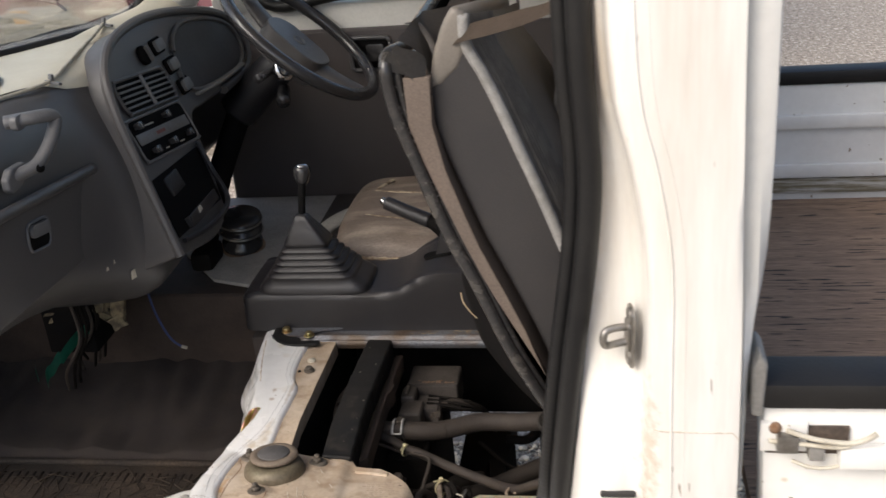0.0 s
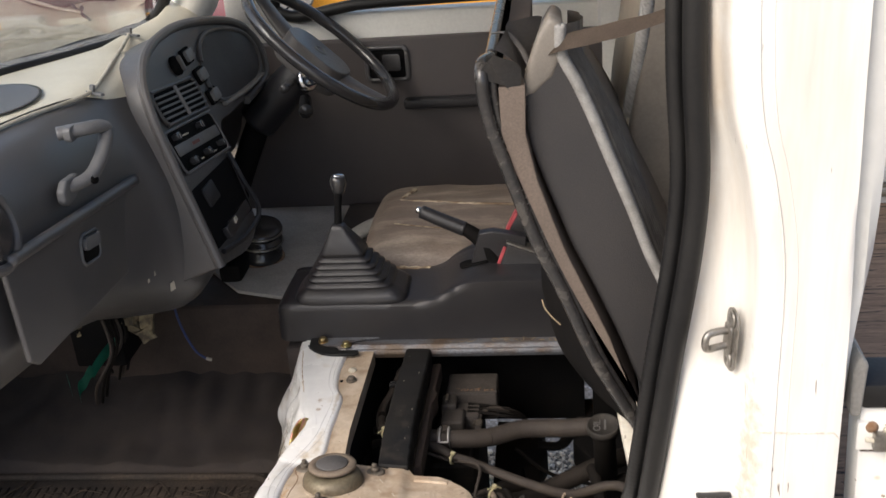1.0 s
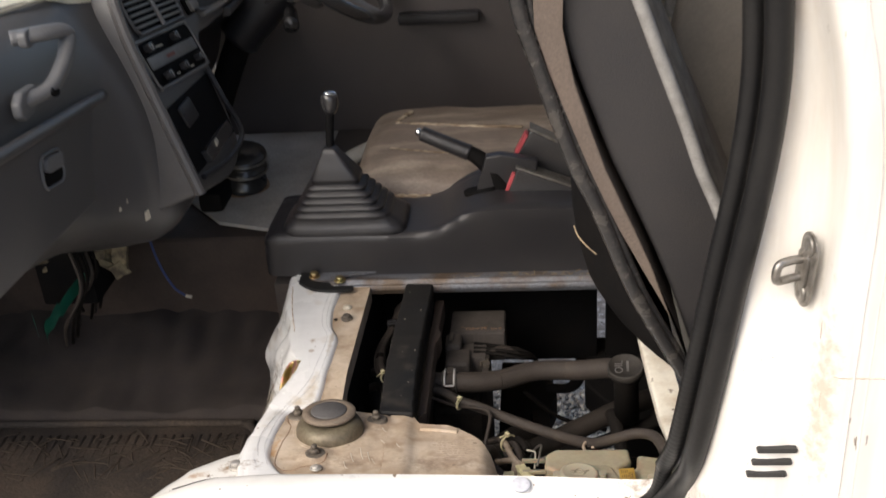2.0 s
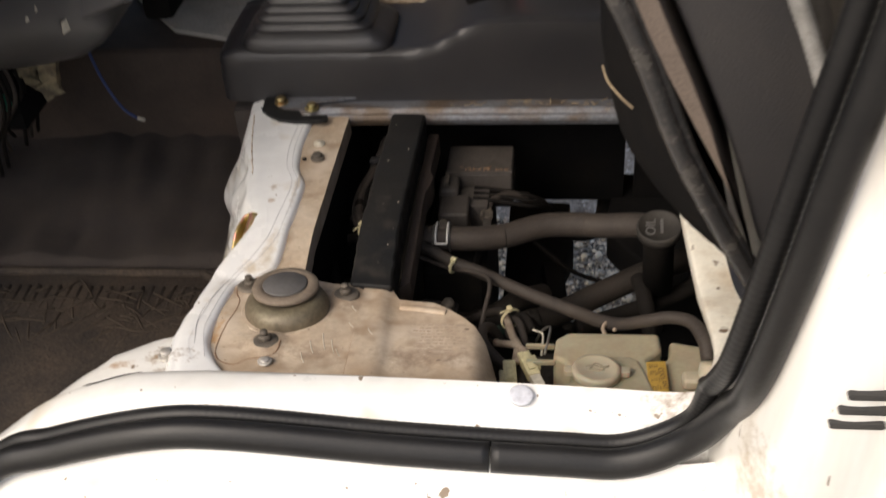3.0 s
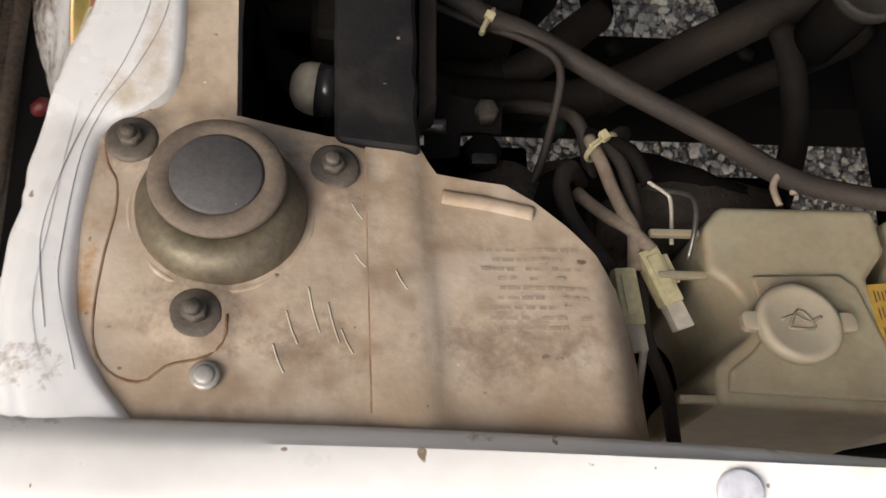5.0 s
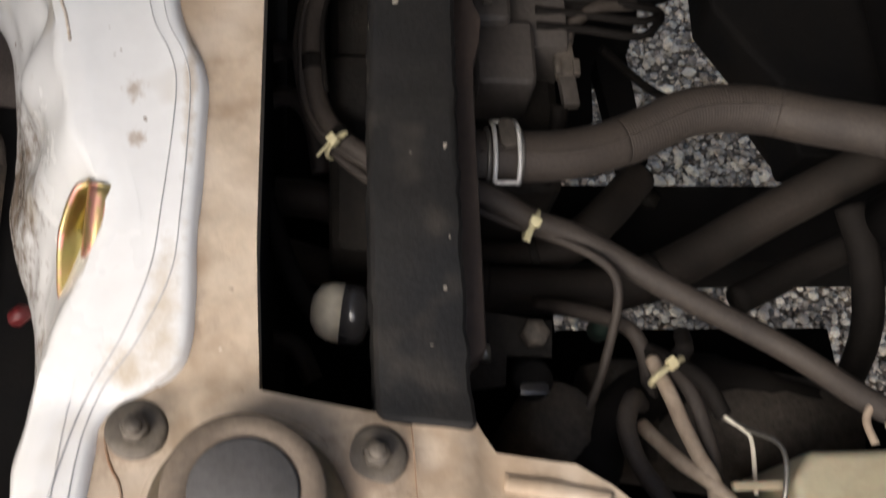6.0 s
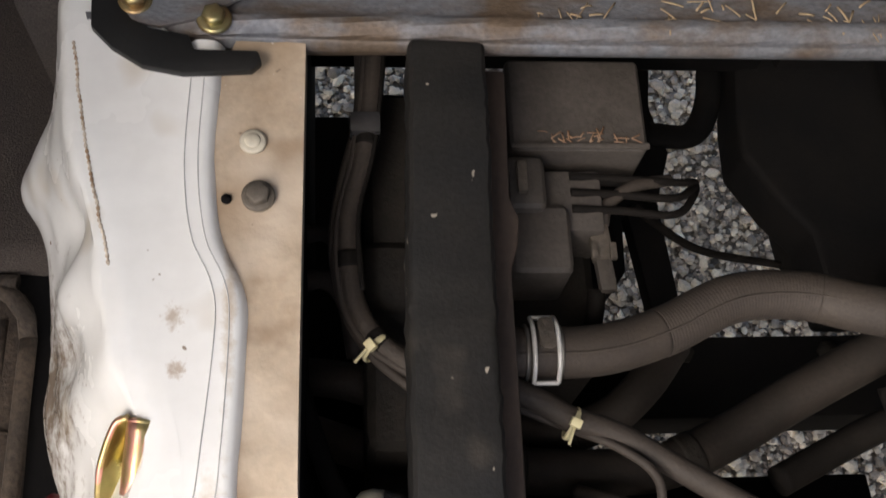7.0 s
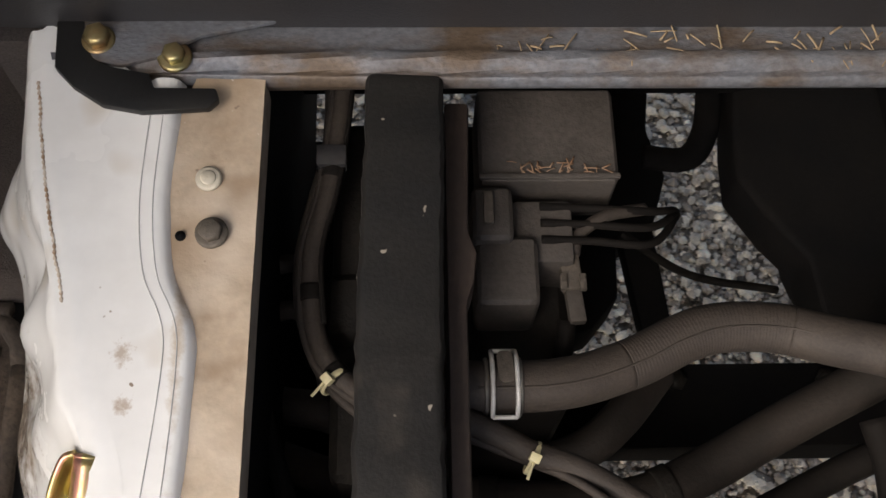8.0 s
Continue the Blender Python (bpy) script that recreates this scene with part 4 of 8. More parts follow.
RUST = material("rusty_seam", (0.19, 0.10, 0.05), (0.33, 0.24, 0.17), rough=0.85, scale=60, grain=300, bump=0.4)
part("plate_seam", on_pan(SEAM, 0.0007, 0.0001), RUST, cab, "rusty sheet seam")
part("sheet_joint", on_pan([(-0.3335, 1.172), (-0.3335, 1.12), (-0.3338, 1.07), (-0.334, 1.030)], 0.0008, 0.0006), RUST, cab)
part("pressed_bead", on_pan([(-0.296, 1.144), (-0.273, 1.140), (-0.251, 1.135)], 0.0045, 0.0019, 24, 10, 0.7), TAN, cab)
def height_on(top, x, y):
    """Height of a pressed surface at x, y, from its nearest mesh points."""
    d = np.hypot(top[:, 0] - x, top[:, 1] - y)
    k = np.argsort(d)[:4]
    return float(top[k, 2].mean())


CRACK = [(-0.572, 1.016), (-0.555, 1.022), (-0.545, 1.0225), (-0.534, 1.029), (-0.520, 1.031), (-0.512, 1.0335), (-0.500, 1.036)]
part("paint_crack", tube(bmesh.new(), [(x, y + 0.004, height_on(SILL_TOP, x, y) - 0.002) for x, y, _ in catmull([(x, y, 0) for x, y in CRACK], 24)], 0.0008, 60, 5, wob=0.3), DIRTY_NUT, cab, "dark crack in the sill paint")
GROOVE = material("grey_paint_groove", (0.46, 0.46, 0.46), (0.60, 0.59, 0.58), rough=0.6, scale=50, bump=0.1)
LINE_IN = [(x - 0.0058, y) for x, y in edge2[1:6]] + [(-0.4315, 1.266), (-0.435, 1.237), (-0.449, 1.207), (-0.465, 1.183), (-0.4725, 1.156), (-0.4755, 1.111), (-0.4745, 1.087), (-0.463, 1.047)]
LINE_OUT = [(x - 0.0122, y) for x, y in edge2[1:6]] + [(-0.4400, 1.266), (-0.4435, 1.240), (-0.455, 1.210), (-0.471, 1.180), (-0.480, 1.149), (-0.485, 1.120), (-0.4842, 1.099), (-0.478, 1.067)]
for line in (LINE_IN, LINE_OUT):
    part("paint_groove", tube(bmesh.new(), [(x, y, height_on(LEDGE_TOP, x, y) + 0.0002) for x, y, _ in catmull([(x, y, 0) for x, y in line], 60)], 0.0003, 120, 6), GROOVE, cab)
rng = np.random.default_rng(11)
for x, y, s in ((-0.372, 1.078, 0.016), (-0.362, 1.090, 0.022), (-0.353, 1.083, 0.020), (-0.347, 1.07, 0.012), (-0.341, 1.135, 0.008), (-0.321, 1.10, 0.010), (-0.378, 1.062, 0.014), (-0.34, 1.108, 0.007)):
    part("scratch", on_pan([(x, y), (x + 0.002, y - s * 0.5), (x + 0.005, y - s)], 0.00045, 0.0003 if x < -0.345 else 0.0027, 10, 4, 0.5), CONN_W, cab)
# faint print on the panel, unreadable
for k in range(9):
    w = (0.050, 0.046, 0.050, 0.036, 0.050, 0.048, 0.030, 0.044, 0.040)[k]
    y = 1.113 - 0.0052 * k
    x = -0.281 + 0.0006 * k
    n = 0
    while n < w:
        d = rng.uniform(0.0025, 0.006)
        b = bmesh.new()
        zz = pan_height(x + n, y) + 0.0025
        prism(b, [(x + n, y), (x + n + d, y), (x + n + d, y + 0.0019), (x + n, y + 0.0019)], 0.0003, Matrix.Translation((0, 0, zz + 0.0001)))
        if k < 9 and rng.random() < 0.8:
            part("print_bar", b, FAINT_INK, cab, smooth=0)
        else:
            b.free()
        n += d + rng.uniform(0.001, 0.0022)

# black sealing strip on the corner of the ledge
b = bmesh.new()
TAPE = [(-0.506, 1.508), (-0.504, 1.479), (-0.493, 1.467), (-0.477, 1.456), (-0.457, 1.452), (-0.423, 1.454), (-0.418, 1.459), (-0.420, 1.466), (-0.452, 1.4665), (-0.455, 1.475), (-0.474, 1.479), (-0.484, 1.484), (-0.490, 1.494), (-0.491, 1.508)]
prism(b, TAPE, 0.0055, Matrix.Translation((0, 0, 0.7515)), 0.0018)
part("sealing_strip", b, RUBBER, cab, "black foam sealing strip")
b = bmesh.new()
prism(b, [(-0.493, 1.510), (-0.490, 1.492), (-0.484, 1.483), (-0.470, 1.480), (-0.452, 1.485), (-0.43, 1.498), (-0.40, 1.505), (-0.38, 1.510)], 0.003, Matrix.Translation((0, 0, 0.7535)), 0.0008)
part("rail_bracket", b, RAIL, cab, "grey bracket")

# gold latch on the ledge
OLIVE_ZINC = material("olive_zinc_plate", (0.29, 0.26, 0.09), (0.40, 0.29, 0.12), rough=0.3, metal=0.85, scale=40, grain=150, bump=0.03)
latch = thing("latch", (-0.49, 1.25, 0.70), "gold zinc plated seat latch on the white ledge", "latch")
ROL = [(-0.4755, 1.248, 0.7335), (-0.4740, 1.262, 0.738), (-0.4725, 1.278, 0.743)]
part("roller", tube(bmesh.new(), ROL, 0.0068, 10, 20), COPPER, latch)
RIMC = [(-0.478, 1.2795, 0.7455), (-0.4845, 1.277, 0.7425), (-0.4905, 1.262, 0.7355), (-0.4935, 1.249, 0.724), (-0.4955, 1.2375, 0.7115)]
mid = [tuple(0.5 * (np.array(a) + np.array(c)) - (0, 0, 0.009)) for a, c in zip(catmull(RIMC, 9), catmull(ROL[::-1], 9))]
part("plate", loft([catmull(RIMC, 9), mid, catmull(ROL[::-1], 9)], 24, 16, 0.0016), OLIVE_ZINC, latch, "olive gold cupped plate")
part("rim_bar", tube(bmesh.new(), RIMC + [(-0.492, 1.2375, 0.711), (-0.485, 1.243, 0.717), (-0.4775, 1.2485, 0.727)], 0.0017, 50, 10), COPPER, latch, "pink gold rim")
part("pin_end", lathe(bmesh.new(), [(0.0068, 0), (0.0068, 0.0012), (0.003, 0.002), (0, 0.002)], axes(ROL[2], (1, 0, 0), (0.1, 0.94, 0.3)), 20), COPPER, latch)
latch.location += Vector((0.006, 0.0, 0.004))

# ---- engine bay: engine and ancillaries ----
eng = thing("engine", (-0.2, 1.4, 0.35), "grimy small truck engine under the seat", "engine")
b = bmesh.new()
prism(b, [(-0.349, 1.171), (-0.3065, 1.166), (-0.3055, 1.30), (-0.3025, 1.478), (-0.343, 1.480), (-0.3475, 1.33)], 0.040, Matrix.Translation((0, 0, 0.7135)), 0.005, 3)
for k in range(60):
    bmesh.ops.bisect_plane(b, geom=b.verts[:] + b.edges[:] + b.faces[:], plane_co=(0, 1.168 + 0.0053 * k, 0), plane_no=(0, 1, 0))
for v in b.verts:
    v.co.x += 0.0011 * noise.noise((v.co.y * 45, v.co.x * 20, 4)) + 0.0012 * noise.noise((v.co.y * 160, 8, v.co.x * 60))
    v.co.z += 0.0009 * noise.noise((v.co.y * 60, v.co.x * 80, 9)) - 0.003 * max(0, (v.co.y - 1.44) / 0.04)
part("cross_cover", b, COVER, eng, "black engine cover bar with dust specks")
b = bmesh.new()
prism(b, [(-0.3045, 1.20), (-0.2935, 1.21), (-0.292, 1.36), (-0.288, 1.372), (-0.286, 1.388), (-0.2905, 1.40), (-0.288, 1.478), (-0.302, 1.478)], 0.030, Matrix.Translation((0, 0, 0.692)), 0.003)
part("cover_flange", b, BROWN_SHEET, eng, "brown dusty flange")
b = bmesh.new()
box(b, (-0.366, 1.28, 0.43), (-0.300, 1.50, 0.665), 0.012, seg=3)
box(b, (-0.372, 1.355, 0.52), (-0.33, 1.40, 0.672), 0.015, seg=3)
box(b, (-0.305, 1.33, 0.44), (-0.225, 1.52, 0.63), 0.015, seg=3)
part("block", b, GRIME, eng)
b = bmesh.new()
box(b, (-0.281, 1.450, 0.630), (-0.199, 1.512, 0.682), 0.005, seg=3)
prism(b, [(-0.281, 1.450), (-0.199, 1.450), (-0.199, 1.4535), (-0.281, 1.4535)], 0.003, Matrix.Translation((0, 0, 0.6815)), 0.001)
part("air_box", b, ENGINE_GREY, eng, "grey-brown plastic air box")
b = bmesh.new()
box(b, (-0.284, 1.376, 0.60), (-0.248, 1.418, 0.676), 0.006, seg=3)
box(b, (-0.286, 1.412, 0.62), (-0.262, 1.446, 0.684), 0.006, seg=3)
box(b, (-0.262, 1.404, 0.62), (-0.226, 1.444, 0.668), 0.004, seg=2)
part("ignition_unit", b, ENGINE_GREY, eng)
b = bmesh.new()
box(b, (-0.2795, 1.420, 0.684), (-0.2735, 1.440, 0.689), 0.0015)
part("clip", b, CAST, eng)
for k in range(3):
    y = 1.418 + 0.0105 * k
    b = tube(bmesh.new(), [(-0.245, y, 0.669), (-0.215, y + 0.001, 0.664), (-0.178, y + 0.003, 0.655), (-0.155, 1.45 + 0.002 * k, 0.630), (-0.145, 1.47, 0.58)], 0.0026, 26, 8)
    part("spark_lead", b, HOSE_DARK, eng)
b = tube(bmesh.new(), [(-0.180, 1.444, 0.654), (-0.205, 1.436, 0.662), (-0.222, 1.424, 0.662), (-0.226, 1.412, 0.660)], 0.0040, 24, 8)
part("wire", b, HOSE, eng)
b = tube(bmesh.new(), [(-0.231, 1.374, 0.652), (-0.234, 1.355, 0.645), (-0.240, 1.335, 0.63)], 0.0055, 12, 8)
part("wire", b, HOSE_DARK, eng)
conn = thing("connector", (-0.229, 1.395, 0.645), "grey two part wire connector", "connector")
b = bmesh.new()
box(b, (-0.0058, -0.005, -0.004), (0.0058, 0.020, 0.005), 0.0015, Matrix.Translation((-0.2275, 1.395, 0.657)) @ pose(0, 0, 0, 0, 0, 5))
part("socket", b, CAST, conn)
b = bmesh.new()
box(b, (-0.0048, -0.024, -0.0035), (0.0048, -0.004, 0.004), 0.0012, Matrix.Translation((-0.2275, 1.395, 0.656)) @ pose(0, 0, 0, 0, 0, 5))
part("plug_half", b, ENGINE_GREY, conn)
b = bmesh.new()
box(b, (-0.0075, -0.006, 0.003), (-0.0035, 0.004, 0.0075), 0.0008, Matrix.Translation((-0.2275, 1.395, 0.657)))
box(b, (0.0035, -0.006, 0.003), (0.0075, 0.004, 0.0075), 0.0008, Matrix.Translation((-0.2275, 1.395, 0.657)))
part("catch", b, CAST, conn)
# lower alloy castings in front, by the wheel arch
b = bmesh.new()
lathe(b, [(0.030, 0), (0.036, 0.02), (0.040, 0.10), (0.034, 0.16), (0.02, 0.165), (0, 0.165)], axes((-0.22, 1.205, 0.585), (0, 0, 1), (1, -0.12, 0)), 20)
lathe(b, [(0.02, 0), (0.026, 0.01), (0.026, 0.05), (0.018, 0.06), (0, 0.06)], axes((-0.255, 1.175, 0.60), (1, 0, 0), (0.2, 0.3, 1)), 18)
part("starter_body", b, CAST, eng, "dusty alloy starter housing")
b = bmesh.new()
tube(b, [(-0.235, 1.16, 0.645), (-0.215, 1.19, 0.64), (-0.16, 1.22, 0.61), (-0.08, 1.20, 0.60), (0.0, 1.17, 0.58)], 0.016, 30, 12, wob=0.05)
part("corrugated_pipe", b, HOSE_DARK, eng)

# valve with bracket
valve = thing("vacuum_valve", (-0.262, 1.225, 0.60), "dirty black vacuum valve on a steel bracket", "valve")
b = bmesh.new()
prism(b, [(-0.297, 1.204), (-0.276, 1.206), (-0.274, 1.222), (-0.250, 1.221), (-0.248, 1.240), (-0.286, 1.246), (-0.296, 1.240)], 0.0025, Matrix.Translation((0, 0, 0.660)), 0.0006)
part("bracket", b, GRIME, valve)
b = lathe(bmesh.new(), [(0.011, 0), (0.011, 0.026), (0.0095, 0.030), (0, 0.030)], axes((-0.2615, 1.2175, 0.638), (1, 0, 0), (0, -0.35, 1)), 20)
part("body", b, BLACK_METAL, valve)
b = lathe(bmesh.new(), [(0.0075, 0), (0.0075, 0.010), (0.006, 0.012), (0, 0.012)], axes((-0.2590, 1.232, 0.661), (1, 0, 0), (0, 0, 1)), 6)
part("hexagon", b, CAST, valve)
b = tube(bmesh.new(), [(-0.302, 1.222, 0.668), (-0.288, 1.222, 0.668), (-0.284, 1.222, 0.668)], 0.0045, 8, 10)
part("stud", b, STEEL, valve)
b = bmesh.new()
box(b, (-0.2695, 1.2005, 0.656), (-0.2535, 1.2095, 0.666), 0.002)
part("end_cap", b, PLASTIC_SMOOTH, valve)

# fuel filter behind the bar
filt = thing("fuel_filter", (-0.355, 1.245, 0.65), "white and black round fuel filter", "filter")
FM = axes((-0.372, 1.247, 0.664), (0, 0, 1), (1, -0.18, 0))
part("cup", lathe(bmesh.new(), [(0.0, -0.004), (0.007, -0.003), (0.0125, 0.0005), (0.0150, 0.006), (0.0155, 0.0125)], FM, 28), CONN_W, filt, "off-white cup")
part("body", lathe(bmesh.new(), [(0.0155, 0.0125), (0.0155, 0.022), (0.012, 0.026), (0.006, 0.027), (0.006, 0.032), (0, 0.032)], FM, 28), PLASTIC_SMOOTH, filt)
b = tube(bmesh.new(), [(-0.372, 1.243, 0.664), (-0.385, 1.268, 0.655), (-0.396, 1.30, 0.65), (-0.408, 1.34, 0.645)], 0.0055, 24, 10)
part("pipe", b, HOSE_DARK, filt)


def hose(name, pts, r, mat_, label, n=0, seg=14, wob=0.0, category="hose", group="engine hoses"):
    return single(name, tube(bmesh.new(), pts, r, n, seg, wob=wob), mat_, label, category, group)


bh = thing("breather_hose", (-0.17, 1.34, 0.66), "thick dusty brown rubber hose to the oil filler", "hose", "engine hoses")
BH = catmull([(-0.306, 1.3285, 0.680), (-0.272, 1.3275, 0.680), (-0.236, 1.3305, 0.677), (-0.200, 1.342, 0.673), (-0.160, 1.3600, 0.673), (-0.122, 1.3615, 0.674), (-0.092, 1.352, 0.680), (-0.056, 1.338, 0.692), (-0.034, 1.322, 0.700)], 60)
part("hose_end", tube(bmesh.new(), BH[:22], 0.0140, 44, 22), HOSE, bh)
part("ribbed_bend", tube(bmesh.new(), BH[21:42], 0.0141, 150, 22, wob=0.012), HOSE, bh, "finely ribbed bend")
part("filler_end", tube(bmesh.new(), BH[41:], 0.0140, 40, 22), HOSE, bh)
part("seam", tube(bmesh.new(), [(x, y - 0.004, z + 0.0134) for x, y, z in BH[4:56:4]], 0.0007, 60, 5), HOSE, bh)
hose("coolant_hose", [(-0.306, 1.314, 0.684), (-0.277, 1.303, 0.678), (-0.257, 1.2935, 0.672), (-0.230, 1.2845, 0.668), (-0.183, 1.256, 0.667), (-0.125, 1.221, 0.672), (-0.09, 1.186, 0.692), (-0.060, 1.163, 0.716), (-0.038, 1.154, 0.728), (-0.020, 1.139, 0.733), (-0.012, 1.115, 0.729), (-0.010, 1.098, 0.718)], 0.0068, HOSE,
     "thin dusty brown hose running to the coolant tank", 80, 14)
for pts, r, lb in (([(-0.30, 1.285, 0.592), (-0.25, 1.281, 0.590), (-0.19, 1.282, 0.590), (-0.145, 1.299, 0.592), (-0.10, 1.322, 0.600), (-0.04, 1.350, 0.612), (0.015, 1.372, 0.62)], 0.0142, "thick dark hose low in the bay"),
                   ([(-0.30, 1.318, 0.560), (-0.25, 1.309, 0.565), (-0.215, 1.316, 0.575), (-0.190, 1.335, 0.580), (-0.16, 1.37, 0.56)], 0.0125, "dark hose behind the thicker one")):
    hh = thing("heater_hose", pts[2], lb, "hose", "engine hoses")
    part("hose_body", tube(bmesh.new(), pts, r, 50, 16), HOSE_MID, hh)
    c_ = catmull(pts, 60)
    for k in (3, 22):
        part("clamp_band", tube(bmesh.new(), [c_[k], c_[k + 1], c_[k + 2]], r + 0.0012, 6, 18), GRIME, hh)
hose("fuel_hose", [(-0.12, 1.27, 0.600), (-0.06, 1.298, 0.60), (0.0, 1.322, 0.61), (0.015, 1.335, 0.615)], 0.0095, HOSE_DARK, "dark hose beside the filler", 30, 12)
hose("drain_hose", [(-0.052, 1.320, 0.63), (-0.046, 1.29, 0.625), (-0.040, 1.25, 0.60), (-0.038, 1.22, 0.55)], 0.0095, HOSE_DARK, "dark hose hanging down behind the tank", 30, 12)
hose("wiring_wire", [(-0.300, 1.306, 0.671), (-0.275, 1.297, 0.667), (-0.257, 1.2895, 0.667), (-0.236, 1.279, 0.672), (-0.219, 1.265, 0.677), (-0.2145, 1.250, 0.677), (-0.220, 1.225, 0.668), (-0.226, 1.205, 0.655), (-0.234, 1.190, 0.648)], 0.0026, HOSE, "thin dusty wire tied to the hose", 60, 8, category="wire", group="engine wires")
# harness left of the bar
hn = thing("wiring_harness", (-0.365, 1.42, 0.68), "dusty taped wiring harness along the engine", "wire", "engine wires")
HN = [(-0.358, 1.520, 0.688), (-0.361, 1.480, 0.690), (-0.366, 1.440, 0.690), (-0.3745, 1.402, 0.688), (-0.3725, 1.360, 0.686), (-0.360, 1.333, 0.690), (-0.335, 1.312, 0.695)]
part("tape_sleeve", tube(bmesh.new(), HN, 0.0060, 120, 12, wob=0.03), HOSE, hn)
part("side_wire", tube(bmesh.new(), [(x - 0.0062, y - 0.002, z + 0.001) for x, y, z in HN], 0.0022, 60, 8), HOSE, hn)
part("side_wire", tube(bmesh.new(), [(x + 0.0050, y + 0.001, z + 0.003) for x, y, z in HN[:5]], 0.0018, 50, 8), HOSE_DARK, hn)
for k in (14, 30, 41):
    c_ = catmull(HN, 50)
    part("tape_band", tube(bmesh.new(), [c_[k], c_[k + 1], c_[k + 2]], 0.0067, 6, 12), HOSE_DARK, hn)
hose("wiring_wire", [(-0.368, 1.520, 0.682), (-0.369, 1.470, 0.684), (-0.3800, 1.420, 0.684), (-0.3830, 1.385, 0.682), (-0.376, 1.350, 0.682), (-0.362, 1.325, 0.686), (-0.340, 1.304, 0.690)], 0.0028, HOSE, "thin dusty wire beside the harness", 60, 8, category="wire", group="engine wires")
for pts, r in (([(-0.405, 1.418, 0.63), (-0.388, 1.416, 0.64), (-0.376, 1.398, 0.65), (-0.368, 1.37, 0.64)], 0.0055), ([(-0.405, 1.392, 0.62), (-0.388, 1.390, 0.63), (-0.376, 1.376, 0.63), (-0.370, 1.345, 0.62)], 0.0060),
               ([(-0.405, 1.345, 0.585), (-0.37, 1.335, 0.60), (-0.33, 1.318, 0.60)], 0.012), ([(-0.405, 1.315, 0.57), (-0.37, 1.300, 0.58), (-0.32, 1.282, 0.585)], 0.012), ([(-0.402, 1.25, 0.60), (-0.385, 1.243, 0.605), (-0.376, 1.225, 0.60)], 0.006)):
    hose("vacuum_pipe", pts, r, HOSE, "dark rubber pipe beside the engine", 26, 10, group="engine pipes")
b = bmesh.new()
box(b, (-0.374, 1.452, 0.683), (-0.356, 1.466, 0.698), 0.003)
single("harness_clip", b, PLASTIC_SMOOTH, "black plastic clip on the wiring harness", "clip")


def zip_tie(at, way, r, roll=0):
    """A cable tie: band and lock."""
    t = thing("cable_tie", at, "cream plastic cable tie round a wire", "cable tie", "cable ties")
    m = axes(at, (0, 0, 1), way)
    part("band", torus(bmesh.new(), r, 0.0011, m, 24, 8, flat=1.6), CONN, t)
    b = bmesh.new()
    box(b, (r - 0.0005, -0.0025, -0.003), (r + 0.0042, 0.0025, 0.003), 0.0008, m @ pose(0, 0, 0, 0, 0, roll))
    part("lock", b, CONN, t)
    b = tube(bmesh.new(), [m @ pose(0, 0, 0, 0, 0, roll) @ Vector((r + 0.002, 0.002, 0)), m @ pose(0, 0, 0, 0, 0, roll) @ Vector((r + 0.003, 0.012, 0.001))], 0.0009, 6, 6)
    part("tail", b, CONN, t)


zip_tie((-0.257, 1.2915, 0.670), (0.85, -0.42, -0.1), 0.0085, 10)
zip_tie((-0.3605, 1.3290, 0.689), (0.6, -0.75, 0.1), 0.0085, 20)
zip_tie((-0.192, 1.210, 0.672), (0.5, -0.8, 0.1), 0.0110, 0)

# spring clamp on the hose
CLAMP_GREY = material("pale_grey_clamp_wire", (0.60, 0.59, 0.57), (0.46, 0.44, 0.41), rough=0.45, metal=0.2, scale=50, bump=0.1)
clamp = thing("hose_clamp", (-0.272, 1.324, 0.68), "white painted spring clamp on the thick hose", "hose clamp")
b = bmesh.new()
for x in (-0.2815, -0.2635):
    torus(b, 0.0148, 0.0011, axes((x, 1.3275, 0.680), (0, 0, 1), (1, 0, 0)), 32, 8)
part("ring", b, STEEL, clamp)
for y in (1.3455, 1.3095):
    part("cross_wire", tube(bmesh.new(), [(-0.2785, y, 0.6860), (-0.2655, y, 0.6860)], 0.0013, 6, 8), CLAMP_GREY, clamp)
b = bmesh.new()
for x in (-0.2785, -0.2655):
    tube(b, [(x, 1.3455, 0.6860), (x, 1.338, 0.6940), (x, 1.3275, 0.6962), (x, 1.317, 0.6940), (x, 1.3095, 0.6860)], 0.0013, 16, 8)
part("side_wire", b, CLAMP_GREY, clamp)
b = bmesh.new()
prism(b, rounded(0.0085, 0.018, 0.003), 0.002, Matrix.Translation((-0.2715, 1.334, 0.6940)) @ pose(0, 0, 0, -8, 0, 4), 0.0005)
part("tab", b, CAST, clamp)

# oil filler
filler = thing("oil_filler", (-0.03, 1.30, 0.60), "black oil filler neck with embossed cap", "oil filler")
OM = axes((-0.036, 1.296, 0.718), (0.985, 0.17, 0.0), (-0.05, -0.16, 0.985)) @ Matrix.Diagonal((0.97, 0.97, 1, 1))
part("neck", lathe(bmesh.new(), [(0.017, -0.09), (0.017, -0.02), (0.020, -0.012), (0.020, 0.0)], OM, 24), HOSE_DARK, filler)
ocap = part("cap", lathe(bmesh.new(), [(0.0215, -0.004), (0.0245, -0.002), (0.0250, 0.002), (0.0245, 0.0065), (0.0235, 0.0078), (0.0215, 0.0078), (0.0208, 0.0060), (0.0, 0.0060)], OM, 40), DULL_CAP, filler, "black cap with raised letters")
